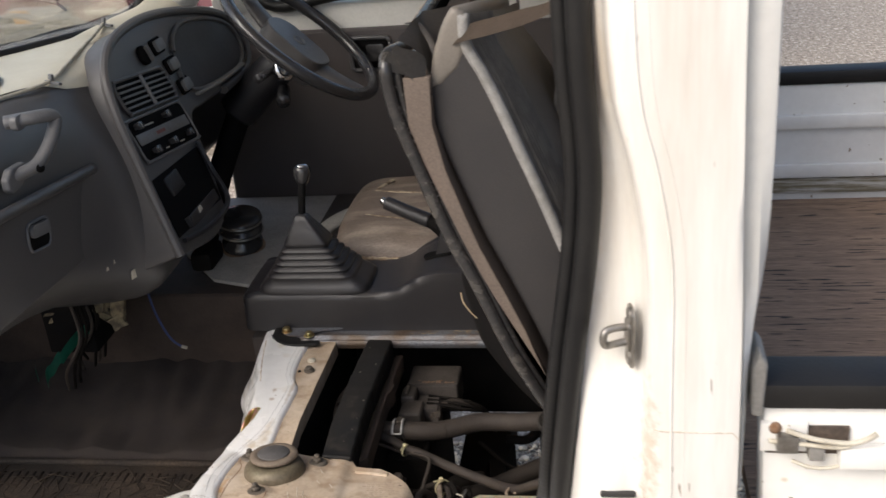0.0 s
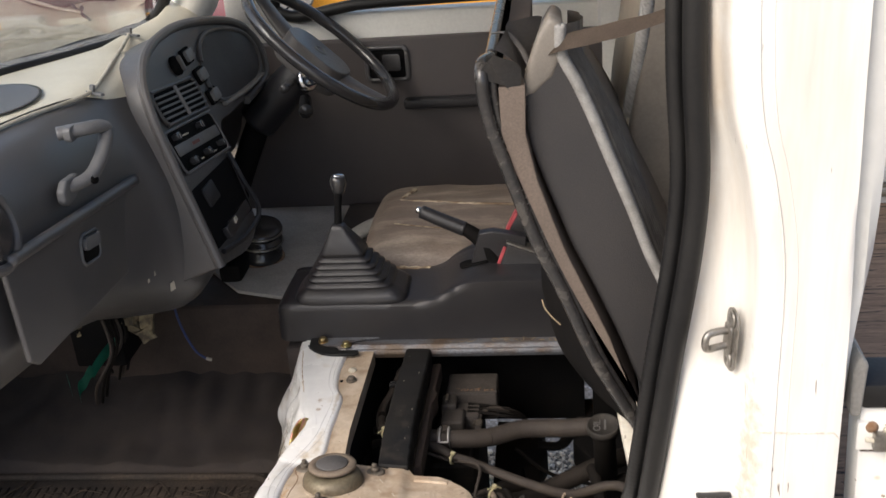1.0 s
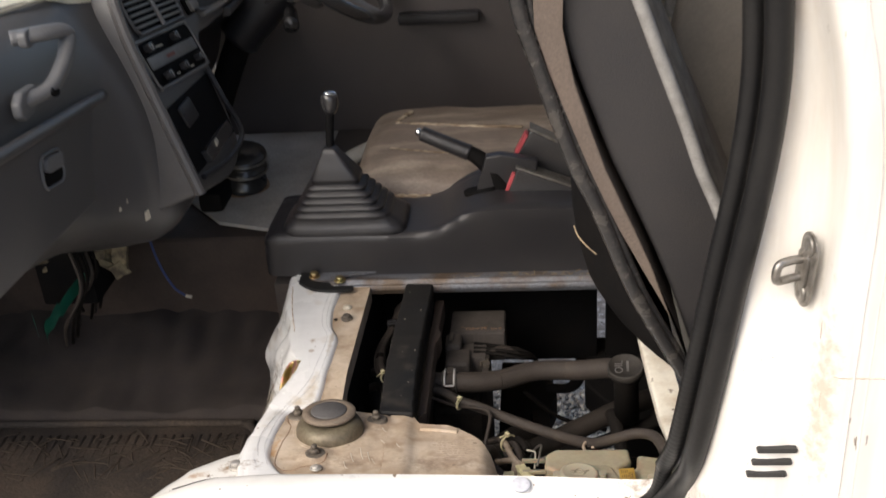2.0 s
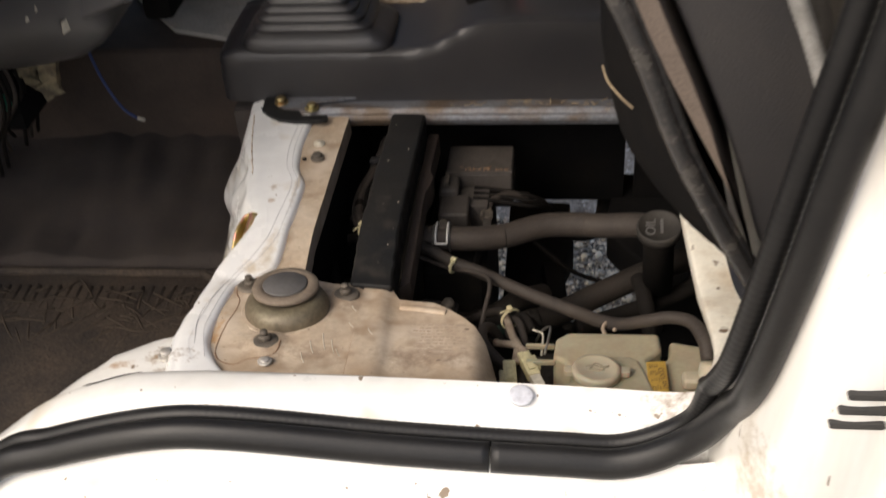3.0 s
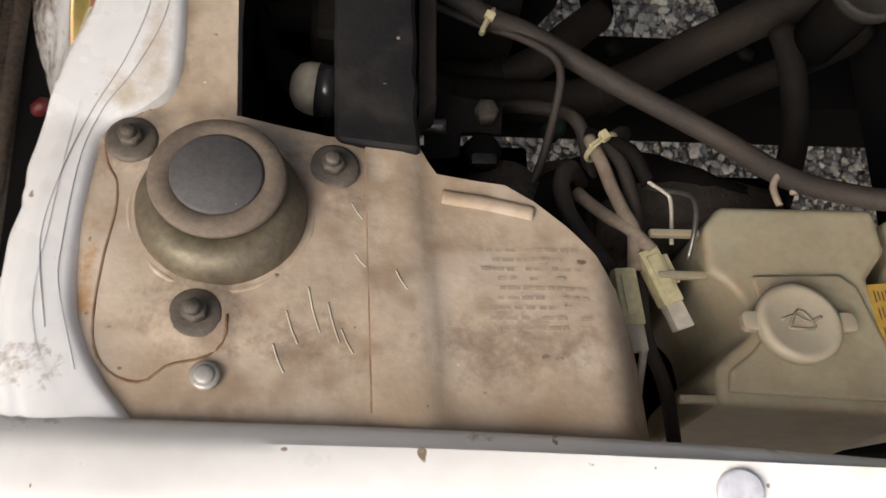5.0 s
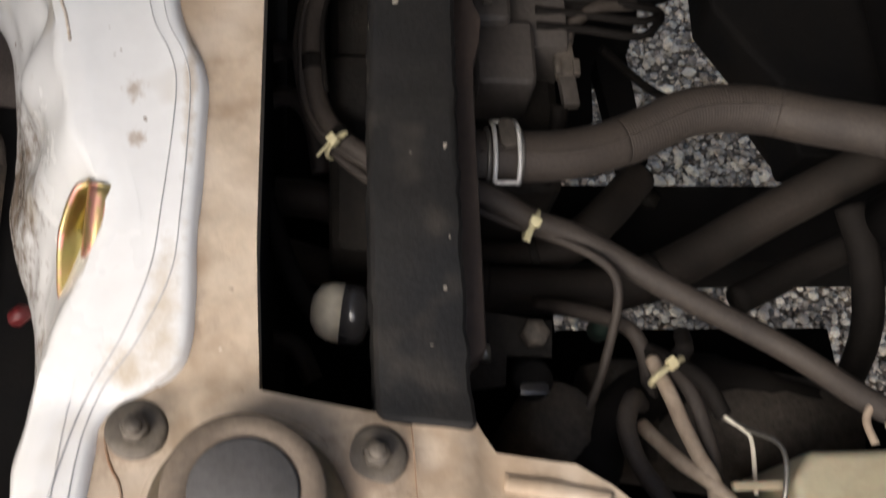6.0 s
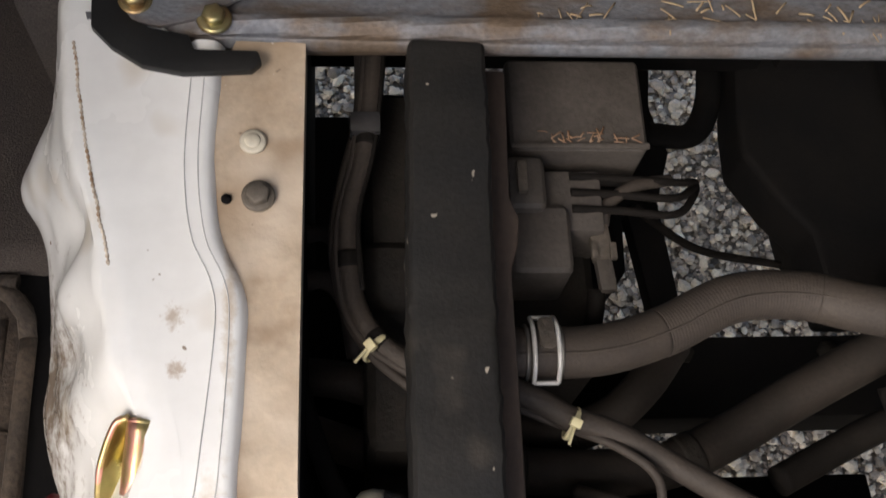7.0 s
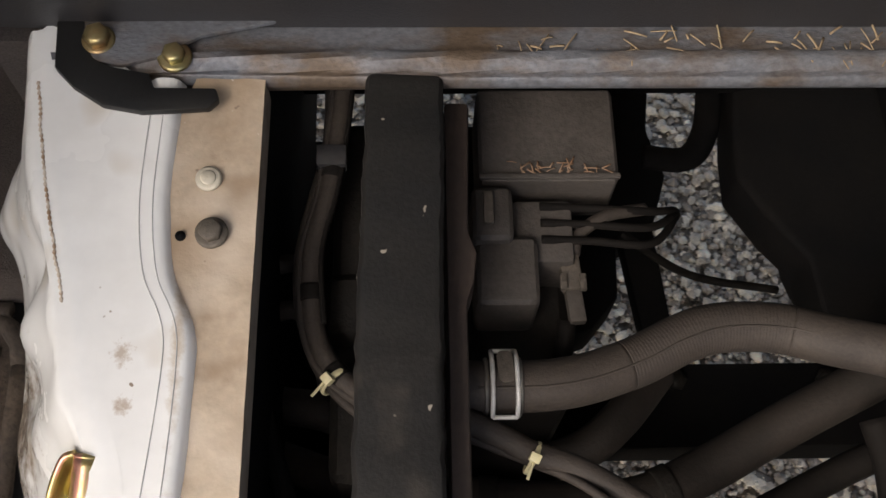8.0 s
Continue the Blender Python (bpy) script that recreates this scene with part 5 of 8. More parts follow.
OT = OM @ Matrix.Translation((-0.0085, 0.001, 0.0062)) @ pose(0, 0, 0, 0, 0, 78)
part("letters", words("OIL", 0.0155, OT, 0.0006), CAP_CENTRE, ocap, "raised letters OIL", smooth=0)
b = bmesh.new()
prism(b, [(-0.010, -0.0016), (0.010, -0.0016), (0.010, 0.0016), (-0.010, 0.0016)], 0.0008, OM @ Matrix.Translation((0.003, 0.0, 0.0060)) @ pose(0, 0, 0, 0, 0, 78))
part("print_bar", b, CAP_CENTRE, ocap, smooth=0)
b = tube(bmesh.new(), [(-0.004, 1.300, 0.713), (0.008, 1.304, 0.715), (0.018, 1.308, 0.716)], 0.0055, 10, 10)
part("vent_pipe", b, HOSE, filler)

# coolant tank
tank = thing("coolant_tank", (-0.09, 1.1, 0.5), "milky dusty plastic coolant tank with round cap", "coolant tank")
b = bmesh.new()
prism(b, [(-0.158, 1.046), (-0.046, 1.040), (-0.056, 1.085), (-0.062, 1.118), (-0.046, 1.136), (-0.046, 1.163), (-0.135, 1.163), (-0.147, 1.150), (-0.150, 1.122), (-0.140, 1.114), (-0.134, 1.104), (-0.133, 1.085), (-0.145, 1.076), (-0.156, 1.066)], 0.14, Matrix.Translation((0, 0, 0.560)), 0.007, 4)
body = part("tank_body", b, TANK, tank)
b = bmesh.new()
prism(b, [(-0.153, 1.052), (-0.058, 1.047), (-0.064, 1.085), (-0.070, 1.112), (-0.078, 1.12), (-0.128, 1.118), (-0.126, 1.085), (-0.136, 1.074), (-0.150, 1.064)], 0.006, Matrix.Translation((0, 0, 0.6975)), 0.0035, 3)
part("raised_top", b, TANK, body)
b = bmesh.new()
prism(b, [(-0.041, 1.045), (0.014, 1.055), (0.014, 1.148), (-0.036, 1.162), (-0.039, 1.136), (-0.052, 1.118), (-0.050, 1.085)], 0.14, Matrix.Translation((0, 0, 0.552)), 0.007, 4)
part("tank_side", b, TANK, tank)
b = bmesh.new()
prism(b, [(-0.0650, 1.055), (-0.0475, 1.055), (-0.0465, 1.088), (-0.0455, 1.1165), (-0.0635, 1.1145), (-0.0640, 1.088)], 0.0012, Matrix.Translation((0, 0, 0.6995)) @ pose(0, 0, 0, 0, 0, 0), 0.0003)
lab = part("label", b, LABEL_Y, tank, "yellow printed label")
part("letters", words("COOLANT", 0.0066, Matrix.Translation((-0.0505, 1.0895, 0.7008)) @ pose(0, 0, 0, 0, 0, -87), 0.0002), INK, lab, "dark letters COOLANT", smooth=0)
for k in range(4):
    for j in range(5):
        b = bmesh.new()
        d = rng.uniform(0.004, 0.0075)
        y = 1.112 - j * 0.0108 - rng.uniform(0, 0.002)
        x = -0.0545 - 0.0022 * k
        prism(b, [(x, y - d), (x + 0.0007, y - d), (x + 0.0007, y), (x, y)], 0.0002, Matrix.Translation((0, 0, 0.7007)))
        part("print_bar", b, INK, lab, smooth=0)
TM = Matrix.Translation((-0.1115, 1.088, 0.7035)) @ Matrix.Diagonal((0.93, 0.93, 1, 1))
tcap = part("tank_cap", lathe(bmesh.new(), [(0.0215, 0), (0.0240, 0.002), (0.0240, 0.0085), (0.0228, 0.0105), (0.0195, 0.0112), (0.0180, 0.0104), (0.0, 0.0104)], TM, 40), TANK_CAP, tank, "milky round cap")
for dx in (-0.0265, 0.0275):
    part("ear", prism(bmesh.new(), rounded(0.011, 0.011, 0.003), 0.006, TM @ Matrix.Translation((dx, 0.001, 0.002)), 0.0015), TANK_CAP, tcap)
b = bmesh.new()
for pts in ([(-0.008, -0.004), (0.0, 0.007), (0.007, -0.004), (-0.008, -0.004)], [(-0.011, 0.001), (-0.003, 0.0035), (0.004, 0.000), (0.012, 0.003)]):
    tube(b, [TM @ Vector((x, y, 0.0106)) for x, y in pts], 0.0009, 14, 6)
part("cap_mark", b, TANK_MARK, tcap)
b = lathe(bmesh.new(), [(0.016, 0), (0.016, 0.012), (0.013, 0.018), (0.011, 0.030), (0.009, 0.032), (0, 0.032)], axes((-0.006, 1.082, 0.690), (1, 0, 0), (-0.05, 0.35, 0.9)), 24)
part("spout", b, TANK_CAP, tank)
b = bmesh.new()
box(b, (-0.034, 1.078, 0.694), (-0.014, 1.096, 0.708), 0.006, seg=3)
part("spout_lug", b, TANK_CAP, tank)
for y in (1.147, 1.121, 1.05):
    part("stay", box(bmesh.new(), (-0.176, y - 0.0022, 0.689), (-0.148, y + 0.0022, 0.6945), 0.0012), TANK, tank)
b = tube(bmesh.new(), [(-0.166, 1.19, 0.662), (-0.160, 1.176, 0.69), (-0.152, 1.164, 0.705), (-0.154, 1.146, 0.704), (-0.158, 1.130, 0.695)], 0.0014, 24, 6)
part("wire_clip", b, STEEL, tank, "steel wire clip")
part("hook", tube(bmesh.new(), [(-0.098, 1.166, 0.694), (-0.099, 1.178, 0.694), (-0.094, 1.186, 0.694), (-0.087, 1.182, 0.694), (-0.088, 1.174, 0.694)], 0.0022, 24, 8), DUSTY_WIRE, tank)

# connectors beside the tank
for at, turn, end in (((-0.1915, 1.110, 0.682), 4, -3), ((-0.1735, 1.121, 0.686), 20, 16)):
    c = thing("connector", (at[0], at[1], 0.67), "cream plastic wire connector with white end", "connector", "cream connectors")
    m = Matrix.Translation(at) @ pose(0, 0, 0, 8, 0, turn)
    b = bmesh.new()
    box(b, (-0.0062, -0.016, -0.006), (0.0062, 0.017, 0.006), 0.0015, m)
    part("shell", b, CONN, c)
    b = bmesh.new()
    box(b, (-0.0105, -0.014, -0.004), (-0.0060, 0.006, 0.003), 0.0012, m) if turn < 10 else box(b, (0.0060, -0.006, -0.004), (0.0105, 0.012, 0.003), 0.0012, m)
    part("side_catch", b, CONN, c)
    b = bmesh.new()
    box(b, (-0.0035, -0.010, 0.0058), (0.0035, 0.013, 0.0078), 0.0007, m)
    part("lock_tab", b, CONN, c)
    b = bmesh.new()
    box(b, (-0.0052, -0.031, -0.005), (0.0052, -0.0155, 0.005), 0.0012, m)
    part("plug_end", b, CONN_W, c, "white plug end")
for pts, r, mt_, lb in (([(-0.196, 1.214, 0.665), (-0.190, 1.19, 0.680), (-0.182, 1.160, 0.688), (-0.178, 1.145, 0.690), (-0.180, 1.122, 0.686)], 0.0042, DUSTY_WIRE, "dusty white taped wire to the connector"),
                        ([(-0.202, 1.180, 0.665), (-0.190, 1.158, 0.682), (-0.180, 1.146, 0.690), (-0.170, 1.132, 0.692)], 0.0042, DUSTY_WIRE, "dusty white taped wire to the connector"),
                        ([(-0.192, 1.218, 0.660), (-0.180, 1.195, 0.678), (-0.172, 1.168, 0.680), (-0.172, 1.14, 0.675), (-0.176, 1.09, 0.672), (-0.166, 1.06, 0.66), (-0.160, 1.03, 0.64)], 0.0042, HOSE, "dusty wire passing the connectors"),
                        ([(-0.195, 1.222, 0.655), (-0.176, 1.200, 0.682), (-0.164, 1.180, 0.684)], 0.0045, HOSE_DARK, "cut dark wire sleeve near the connectors"),
                        ([(-0.164, 1.180, 0.684), (-0.156, 1.172, 0.688), (-0.153, 1.165, 0.688), (-0.155, 1.14, 0.682)], 0.0012, CONN_W, "bare thin wire beside the tank"),
                        ([(-0.195, 1.195, 0.640), (-0.208, 1.192, 0.672), (-0.215, 1.178, 0.684), (-0.212, 1.158, 0.684), (-0.200, 1.138, 0.680), (-0.188, 1.124, 0.676)], 0.0052, HOSE, "dusty looped wire beside the panel"),
                        ([(-0.245, 1.262, 0.610), (-0.215, 1.245, 0.640), (-0.200, 1.228, 0.655), (-0.190, 1.20, 0.64), (-0.185, 1.17, 0.62)], 0.0045, HOSE, "dusty wire below the hose"),
                        ([(-0.181, 1.076, 0.682), (-0.183, 1.05, 0.66), (-0.18, 1.02, 0.63)], 0.0022, CONN_W, "thin pale wire under the connector"),
                        ([(-0.163, 1.240, 0.62), (-0.175, 1.222, 0.655), (-0.186, 1.212, 0.662)], 0.0050, HOSE, "dusty wire stub by the hose")):
    hose("wiring_wire", [(x - 0.006 * min(1, max(0, (0.19 + 1.03 - y) / 0.05)), y + 0.004, z) for x, y, z in pts], r, mt_, lb, 40, 9, category="wire", group="engine wires")
b = lathe(bmesh.new(), [(0.007, 0), (0.007, 0.012), (0.004, 0.016), (0, 0.016)], axes((-0.208, 1.252, 0.60), (1, 0, 0), (0.3, 0, 1)), 14)
single("terminal_cap", b, GREEN_CAP, "green plastic terminal cap low in the bay", "cap")

# chassis and drive parts under the bay
cr = thing("chassis_rail", (0.0, 1.365, 0.40), "black steel chassis rail under the cab", "chassis rail")
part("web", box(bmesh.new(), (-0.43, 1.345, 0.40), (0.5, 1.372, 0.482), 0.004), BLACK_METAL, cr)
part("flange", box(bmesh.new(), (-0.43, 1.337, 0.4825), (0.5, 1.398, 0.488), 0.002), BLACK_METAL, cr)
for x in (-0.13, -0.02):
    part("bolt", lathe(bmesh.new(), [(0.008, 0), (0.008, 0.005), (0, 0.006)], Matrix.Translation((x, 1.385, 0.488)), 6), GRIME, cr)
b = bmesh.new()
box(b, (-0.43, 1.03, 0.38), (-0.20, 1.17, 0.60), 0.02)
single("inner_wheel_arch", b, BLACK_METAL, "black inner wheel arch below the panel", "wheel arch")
b = bmesh.new()
lathe(b, [(0.03, -0.06), (0.085, -0.05), (0.10, 0.0), (0.095, 0.05), (0.07, 0.09), (0.055, 0.095), (0.05, 0.08), (0.03, 0.08), (0.026, 0.10), (0, 0.10)], axes((0.085, 1.515, 0.430), (0, 0, 1), (-0.25, -0.1, 0.95)), 36)
gear = thing("gearbox", (0.03, 1.5, 0.36), "black grimy gearbox housing", "gearbox")
part("housing", b, BLACK_METAL, gear)
for k in range(7):
    a = 2 * math.pi * k / 7
    b = bmesh.new()
    m = axes((0.085, 1.515, 0.430), (0, 0, 1), (-0.25, -0.1, 0.95))
    box(b, (0.052, -0.003, 0.06), (0.092, 0.003, 0.085), 0.001, m @ Matrix.Rotation(a, 4, "Z"))
    part("rib", b, BLACK_METAL, gear)
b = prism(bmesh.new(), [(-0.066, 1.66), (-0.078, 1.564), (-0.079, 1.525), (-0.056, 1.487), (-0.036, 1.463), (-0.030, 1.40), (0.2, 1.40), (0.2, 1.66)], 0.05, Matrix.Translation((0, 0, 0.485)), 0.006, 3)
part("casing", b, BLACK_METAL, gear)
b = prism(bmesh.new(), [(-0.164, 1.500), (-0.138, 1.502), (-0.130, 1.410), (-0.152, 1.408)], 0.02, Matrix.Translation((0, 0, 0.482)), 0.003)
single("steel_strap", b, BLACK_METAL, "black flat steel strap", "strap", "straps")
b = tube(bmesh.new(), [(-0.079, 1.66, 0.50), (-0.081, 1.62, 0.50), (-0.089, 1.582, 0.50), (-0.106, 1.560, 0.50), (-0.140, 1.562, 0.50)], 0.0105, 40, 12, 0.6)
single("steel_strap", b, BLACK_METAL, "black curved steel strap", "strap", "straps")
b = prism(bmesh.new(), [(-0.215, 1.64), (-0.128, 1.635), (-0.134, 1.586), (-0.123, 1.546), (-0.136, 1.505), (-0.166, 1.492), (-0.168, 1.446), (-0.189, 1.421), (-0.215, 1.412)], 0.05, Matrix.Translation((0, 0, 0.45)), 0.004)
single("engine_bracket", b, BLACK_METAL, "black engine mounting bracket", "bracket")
hose("cable", [(-0.175, 1.47, 0.56), (-0.12, 1.455, 0.52), (-0.05, 1.45, 0.50)], 0.0032, HOSE_DARK, "thin dark cable over the gravel gap", 20, 8, category="cable", group="engine wires")
b = bmesh.new()
lathe(b, [(0.0, -0.06), (0.13, -0.06), (0.15, -0.04), (0.15, 0.04), (0.13, 0.06), (0.0, 0.06)], axes((0.02, 1.12, 0.34), (1, 0, 0), (0, 1, 0)), 36)
single("drum", b, BLACK_METAL, "black round drum under the tank", "drum")
# straw and grit on the rail and the air box
rng = np.random.default_rng(21)


def straws(name, n, area, zf, r, long, label, mt_=None):
    """Scattered dry stalks."""
    b = bmesh.new()
    for _ in range(n):
        x, y = rng.uniform(*area[0]), rng.uniform(*area[1])
        a, l = rng.uniform(0, 3.14), rng.uniform(*long)
        dx, dy = math.cos(a) * l, math.sin(a) * l
        z = zf(x, y)
        tube(b, [(x - dx, y - dy, z + r), (x, y + rng.uniform(-0.1, 0.1) * l, z + r * 2), (x + dx, y + dy, z + r)], r * rng.uniform(0.6, 1.2), 5, 5)
    return single(name, b, mt_ or STRAW, label, "debris", kind="stuff")


straws("straw", 70, ((-0.28, 0.02), (1.486, 1.505)), lambda x, y: 0.7515, 0.0006, (0.0015, 0.008), "dry straw bits in the rail")
straws("straw", 26, ((-0.262, -0.203), (1.4535, 1.461)), lambda x, y: 0.683, 0.0005, (0.0015, 0.005), "rusty straw bits on the air box", RUST)

# ---- passenger seat, tipped back ----


def rope(pts, r, turns=8, strands=4):
    """A laid cord of several twisted strands."""
    c = catmull(pts, turns * 14)
    t = np.gradient(c, axis=0)
    t /= np.linalg.norm(t, axis=1)[:, None]
    bm_ = bmesh.new()
    for k in range(strands):
        path = []
        for i, p in enumerate(c):
            a = 2 * math.pi * (turns * i / len(c) + k / strands)
            side = np.cross(t[i], (0, 1, 0))
            side /= np.linalg.norm(side)
            up = np.cross(side, t[i])
            path.append(p + 0.55 * r * (math.cos(a) * side + math.sin(a) * up))
        tube(bm_, path, 0.52 * r, turns * 14, 6)
    return bm_

SIDE = (1, 0, 0), (0, -1, 0)


def side_prism(poly, near, far, bevel, seg=3):
    """An outline in x and z, running from y near to y far."""
    return prism(bmesh.new(), poly, far - near, axes((0, far, 0), *SIDE), bevel, seg)


seat = thing("passenger_seat", (0.0, 1.28, 0.75), "tipped up passenger seat in dark grey vinyl, torn and dusty", "seat")
EDGE_IN = [(-0.166, 1.330), (-0.165, 1.307), (-0.159, 1.275), (-0.145, 1.232), (-0.132, 1.190), (-0.116, 1.145), (-0.099, 1.107), (-0.086, 1.074), (-0.072, 1.037), (-0.058, 1.005), (-0.032, 0.955), (-0.004, 0.905), (0.018, 0.870)]
BULGE = ((0.90, 0.012), (0.93, 0.032), (0.96, 0.040), (1.0, 0.044), (1.03, 0.039), (1.08, 0.029), (1.12, 0.010), (1.15, 0.0))
rows = []
for y, share in ((1.004, 0.0), (1.012, 0.4), (1.03, 0.85), (1.05, 1.0), (1.12, 1.0), (1.26, 1.0), (1.38, 0.9), (1.44, 0.4), (1.465, 0.0)):
    zs = np.linspace(1.318, 0.90, 32)
    xs = np.interp(zs, [p[1] for p in EDGE_IN[::-1]], [p[0] for p in EDGE_IN[::-1]])
    out = share * np.interp(zs, [p[0] for p in BULGE], [p[1] for p in BULGE])
    rows.append([(x + 0.006 - o, y, z) for x, z, o in zip(xs, zs, out)])
part("seat_pan", loft(rows, 40, 50, 0.003), BLACK_METAL, seat, "black bulged steel seat pan")
for near, way in ((0.998, 1), (1.468, -1)):
    bend = [(-0.154, near + way * 0.055, 1.334), (-0.160, near + way * 0.020, 1.337)]
    part("frame_tube", tube(bmesh.new(), bend + [(x + 0.0065, near, z) for x, z in EDGE_IN], 0.0068, 90, 12), SEAT_TUBE, seat, "black enamelled steel tube")
    part("frame_tube", tube(bmesh.new(), [(x + 0.014, y, z - 0.006) for x, y, z in bend] + [(x + 0.0165 - 0.003 * k / 12, near + way * 0.006, z - 0.002) for k, (x, z) in enumerate(EDGE_IN)], 0.0044, 90, 12), SEAT_TUBE, seat, "black enamelled steel tube")
part("frame_tube", tube(bmesh.new(), [(-0.154, y, 1.334) for y in (1.05, 1.2, 1.3, 1.42)], 0.0060, 24, 12), SEAT_TUBE, seat)
LIN = [(-0.144, 1.318), (-0.143, 1.27), (-0.131, 1.23), (-0.116, 1.19), (-0.099, 1.145), (-0.083, 1.107), (-0.069, 1.077), (-0.050, 1.040), (-0.027, 0.996), (-0.010, 0.962)]
LINR = [(-0.118, 1.318), (-0.1195, 1.27), (-0.110, 1.222), (-0.096, 1.178), (-0.083, 1.140), (-0.068, 1.105), (-0.056, 1.078), (-0.039, 1.037), (-0.020, 0.985), (-0.004, 0.940)]
part("lining", side_prism(LIN + LINR[::-1], 0.998, 1.46, 0.004, 3), LINING, seat, "brown cloth lining")
CUSH = [(-0.121, 1.300), (-0.118, 1.262), (-0.106, 1.222), (-0.090, 1.178), (-0.076, 1.140), (-0.060, 1.105), (-0.031, 1.037), (-0.012, 0.985), (0.006, 0.930), (0.030, 0.880), (0.055, 0.885), (0.066, 0.94), (0.048, 1.01), (0.027, 1.075), (0.004, 1.130), (-0.010, 1.170), (-0.024, 1.207), (-0.039, 1.246), (-0.053, 1.283), (-0.067, 1.317), (-0.080, 1.345), (-0.082, 1.372), (-0.092, 1.380), (-0.103, 1.362), (-0.113, 1.335)]
fine_c = [(p[0], p[1]) for p in catmull([(x, z, 0) for x, z in CUSH + CUSH[:1]], 72)[:-1]]


def droop(bm_):
    """The cushion's front edge falls away towards the middle of the cab."""
    for v in bm_.verts:
        v.co.z -= 0.19 * max(0.0, min(1.0, (v.co.z - 1.08) / 0.26)) * max(0.0, v.co.y - 1.02)
    return bm_


b = side_prism(fine_c, 1.012, 1.46, 0.014, 4)
part("cushion", droop(b), VINYL, seat, "dark grey vinyl cushion")
WELT = [(-0.083, 1.372), (-0.082, 1.345), (-0.068, 1.316), (-0.054, 1.283), (-0.040, 1.246), (-0.025, 1.207), (-0.011, 1.170), (0.003, 1.130), (0.016, 1.100), (0.027, 1.072), (0.040, 1.035)]
part("welt", rope([(x, 1.0115, z) for x, z in WELT], 0.0058, 34, 5), WEAVE, seat, "grey woven strip")


def face_off(y):
    return float(np.interp(y, (1.012, 1.03, 1.06, 1.12, 1.2, 1.4, 1.455), (0.001, 0.010, 0.017, 0.023, 0.026, 0.024, 0.010)))


# woven ribs beside the welt, then the smooth sitting face
rib_ys = np.linspace(1.013, 1.088, 76)
b = bmesh.new()
fine_w = catmull([(x, 0, z) for x, z in WELT], 60)
grid_faces(b, [[(p[0] + face_off(y) + 0.0012 * math.sin(2 * math.pi * y / 0.0075), y, p[2]) for p in fine_w] for y in rib_ys])
part("ribbed_panel", droop(b), RIB_CLOTH, seat, "ribbed woven seat cloth")
b = loft([[(x + face_off(y), y, z) for x, z in WELT] for y in (1.088, 1.12, 1.16, 1.2, 1.28, 1.36, 1.44, 1.455)], 40, 30)
for v in b.verts:
    v.co.x += 0.003 * noise.noise(v.co * 12)
part("seat_face", droop(b), FACE_VINYL, seat, "brown-black vinyl sitting face")
# pale edge piece: worn vinyl, lightened for the daylight on top
top_edge = [(-0.1235, 1.300), (-0.1155, 1.336), (-0.1055, 1.363), (-0.0935, 1.3825), (-0.080, 1.375), (-0.0795, 1.347), (-0.090, 1.322), (-0.108, 1.306)]
part("pale_lit_top", droop(side_prism(top_edge, 1.0105, 1.45, 0.008, 4)), BACK_VINYL, seat, "pale worn vinyl edge, daylight put into its tone")
# torn cover flaps


def flap(pts, name, mt_, parent, n=10):
    """A limp three cornered or four cornered sheet."""
    a, b_, c, d = [np.array(p) for p in pts]
    rows = [[tuple((1 - v) * ((1 - u) * a + u * b_) + v * ((1 - u) * d + u * c) + np.array((0.004, 0.003, 0.005)) * math.sin(5 * u + 3 * v)) for u in np.linspace(0, 1, n)] for v in np.linspace(0, 1, n)]
    bm_ = bmesh.new()
    grid_faces(bm_, rows)
    bmesh.ops.solidify(bm_, geom=bm_.faces[:], thickness=0.0015)
    return part(name, bm_, mt_, parent)


flap([(-0.166, 0.992, 1.329), (-0.143, 0.998, 1.357), (-0.126, 1.004, 1.330), (-0.116, 1.002, 1.298)], "torn_flap", TORN, seat)
flap([(-0.146, 1.000, 1.355), (-0.132, 1.10, 1.365), (-0.105, 1.12, 1.352), (-0.119, 1.004, 1.318)], "torn_flap", TORN, seat)
part("torn_strip", tube(bmesh.new(), [(-0.150, 1.08, 1.352), (-0.136, 1.06, 1.356), (-0.122, 1.04, 1.345), (-0.112, 1.02, 1.330)], 0.0035, 24, 8, 0.3), TORN, seat, "thin torn strip of cover")
part("hook_wire", tube(bmesh.new(), [(-0.1105, 1.028, 1.070), (-0.107, 1.018, 1.064), (-0.099, 1.008, 1.058), (-0.091, 1.000, 1.054)], 0.0007, 20, 8), STRAW, seat, "short bent pale wire")
# backrest behind
BK = [(0.036, 0.86), (0.020, 1.0), (-0.006, 1.10), (-0.008, 1.18), (0.008, 1.3), (0.030, 1.45), (0.045, 1.55), (0.085, 1.565), (0.105, 1.5), (0.11, 1.2), (0.11, 0.86)]
fine_b = [(p[0], p[1]) for p in catmull([(x, z, 0) for x, z in BK + BK[:1]], 40)[:-1]]
part("backrest", side_prism(fine_b, 1.185, 1.50, 0.012, 4), BACK_VINYL, seat, "faded grey vinyl backrest side")
b = loft([[(x - 0.004, y, z) for x, z in BK[1:7]] for y in (1.20, 1.28, 1.36, 1.44, 1.49)], 30, 12, 0.003)
part("backrest_face", b, PALE_VINYL, seat, "pale faded backrest face")
part("backrest_welt", rope([(x - 0.002, 1.190 if z > 1.2 else 1.215, z) for x, z in BK[:6]], 0.0075, 26, 5), WEAVE, seat, "grey woven strip")

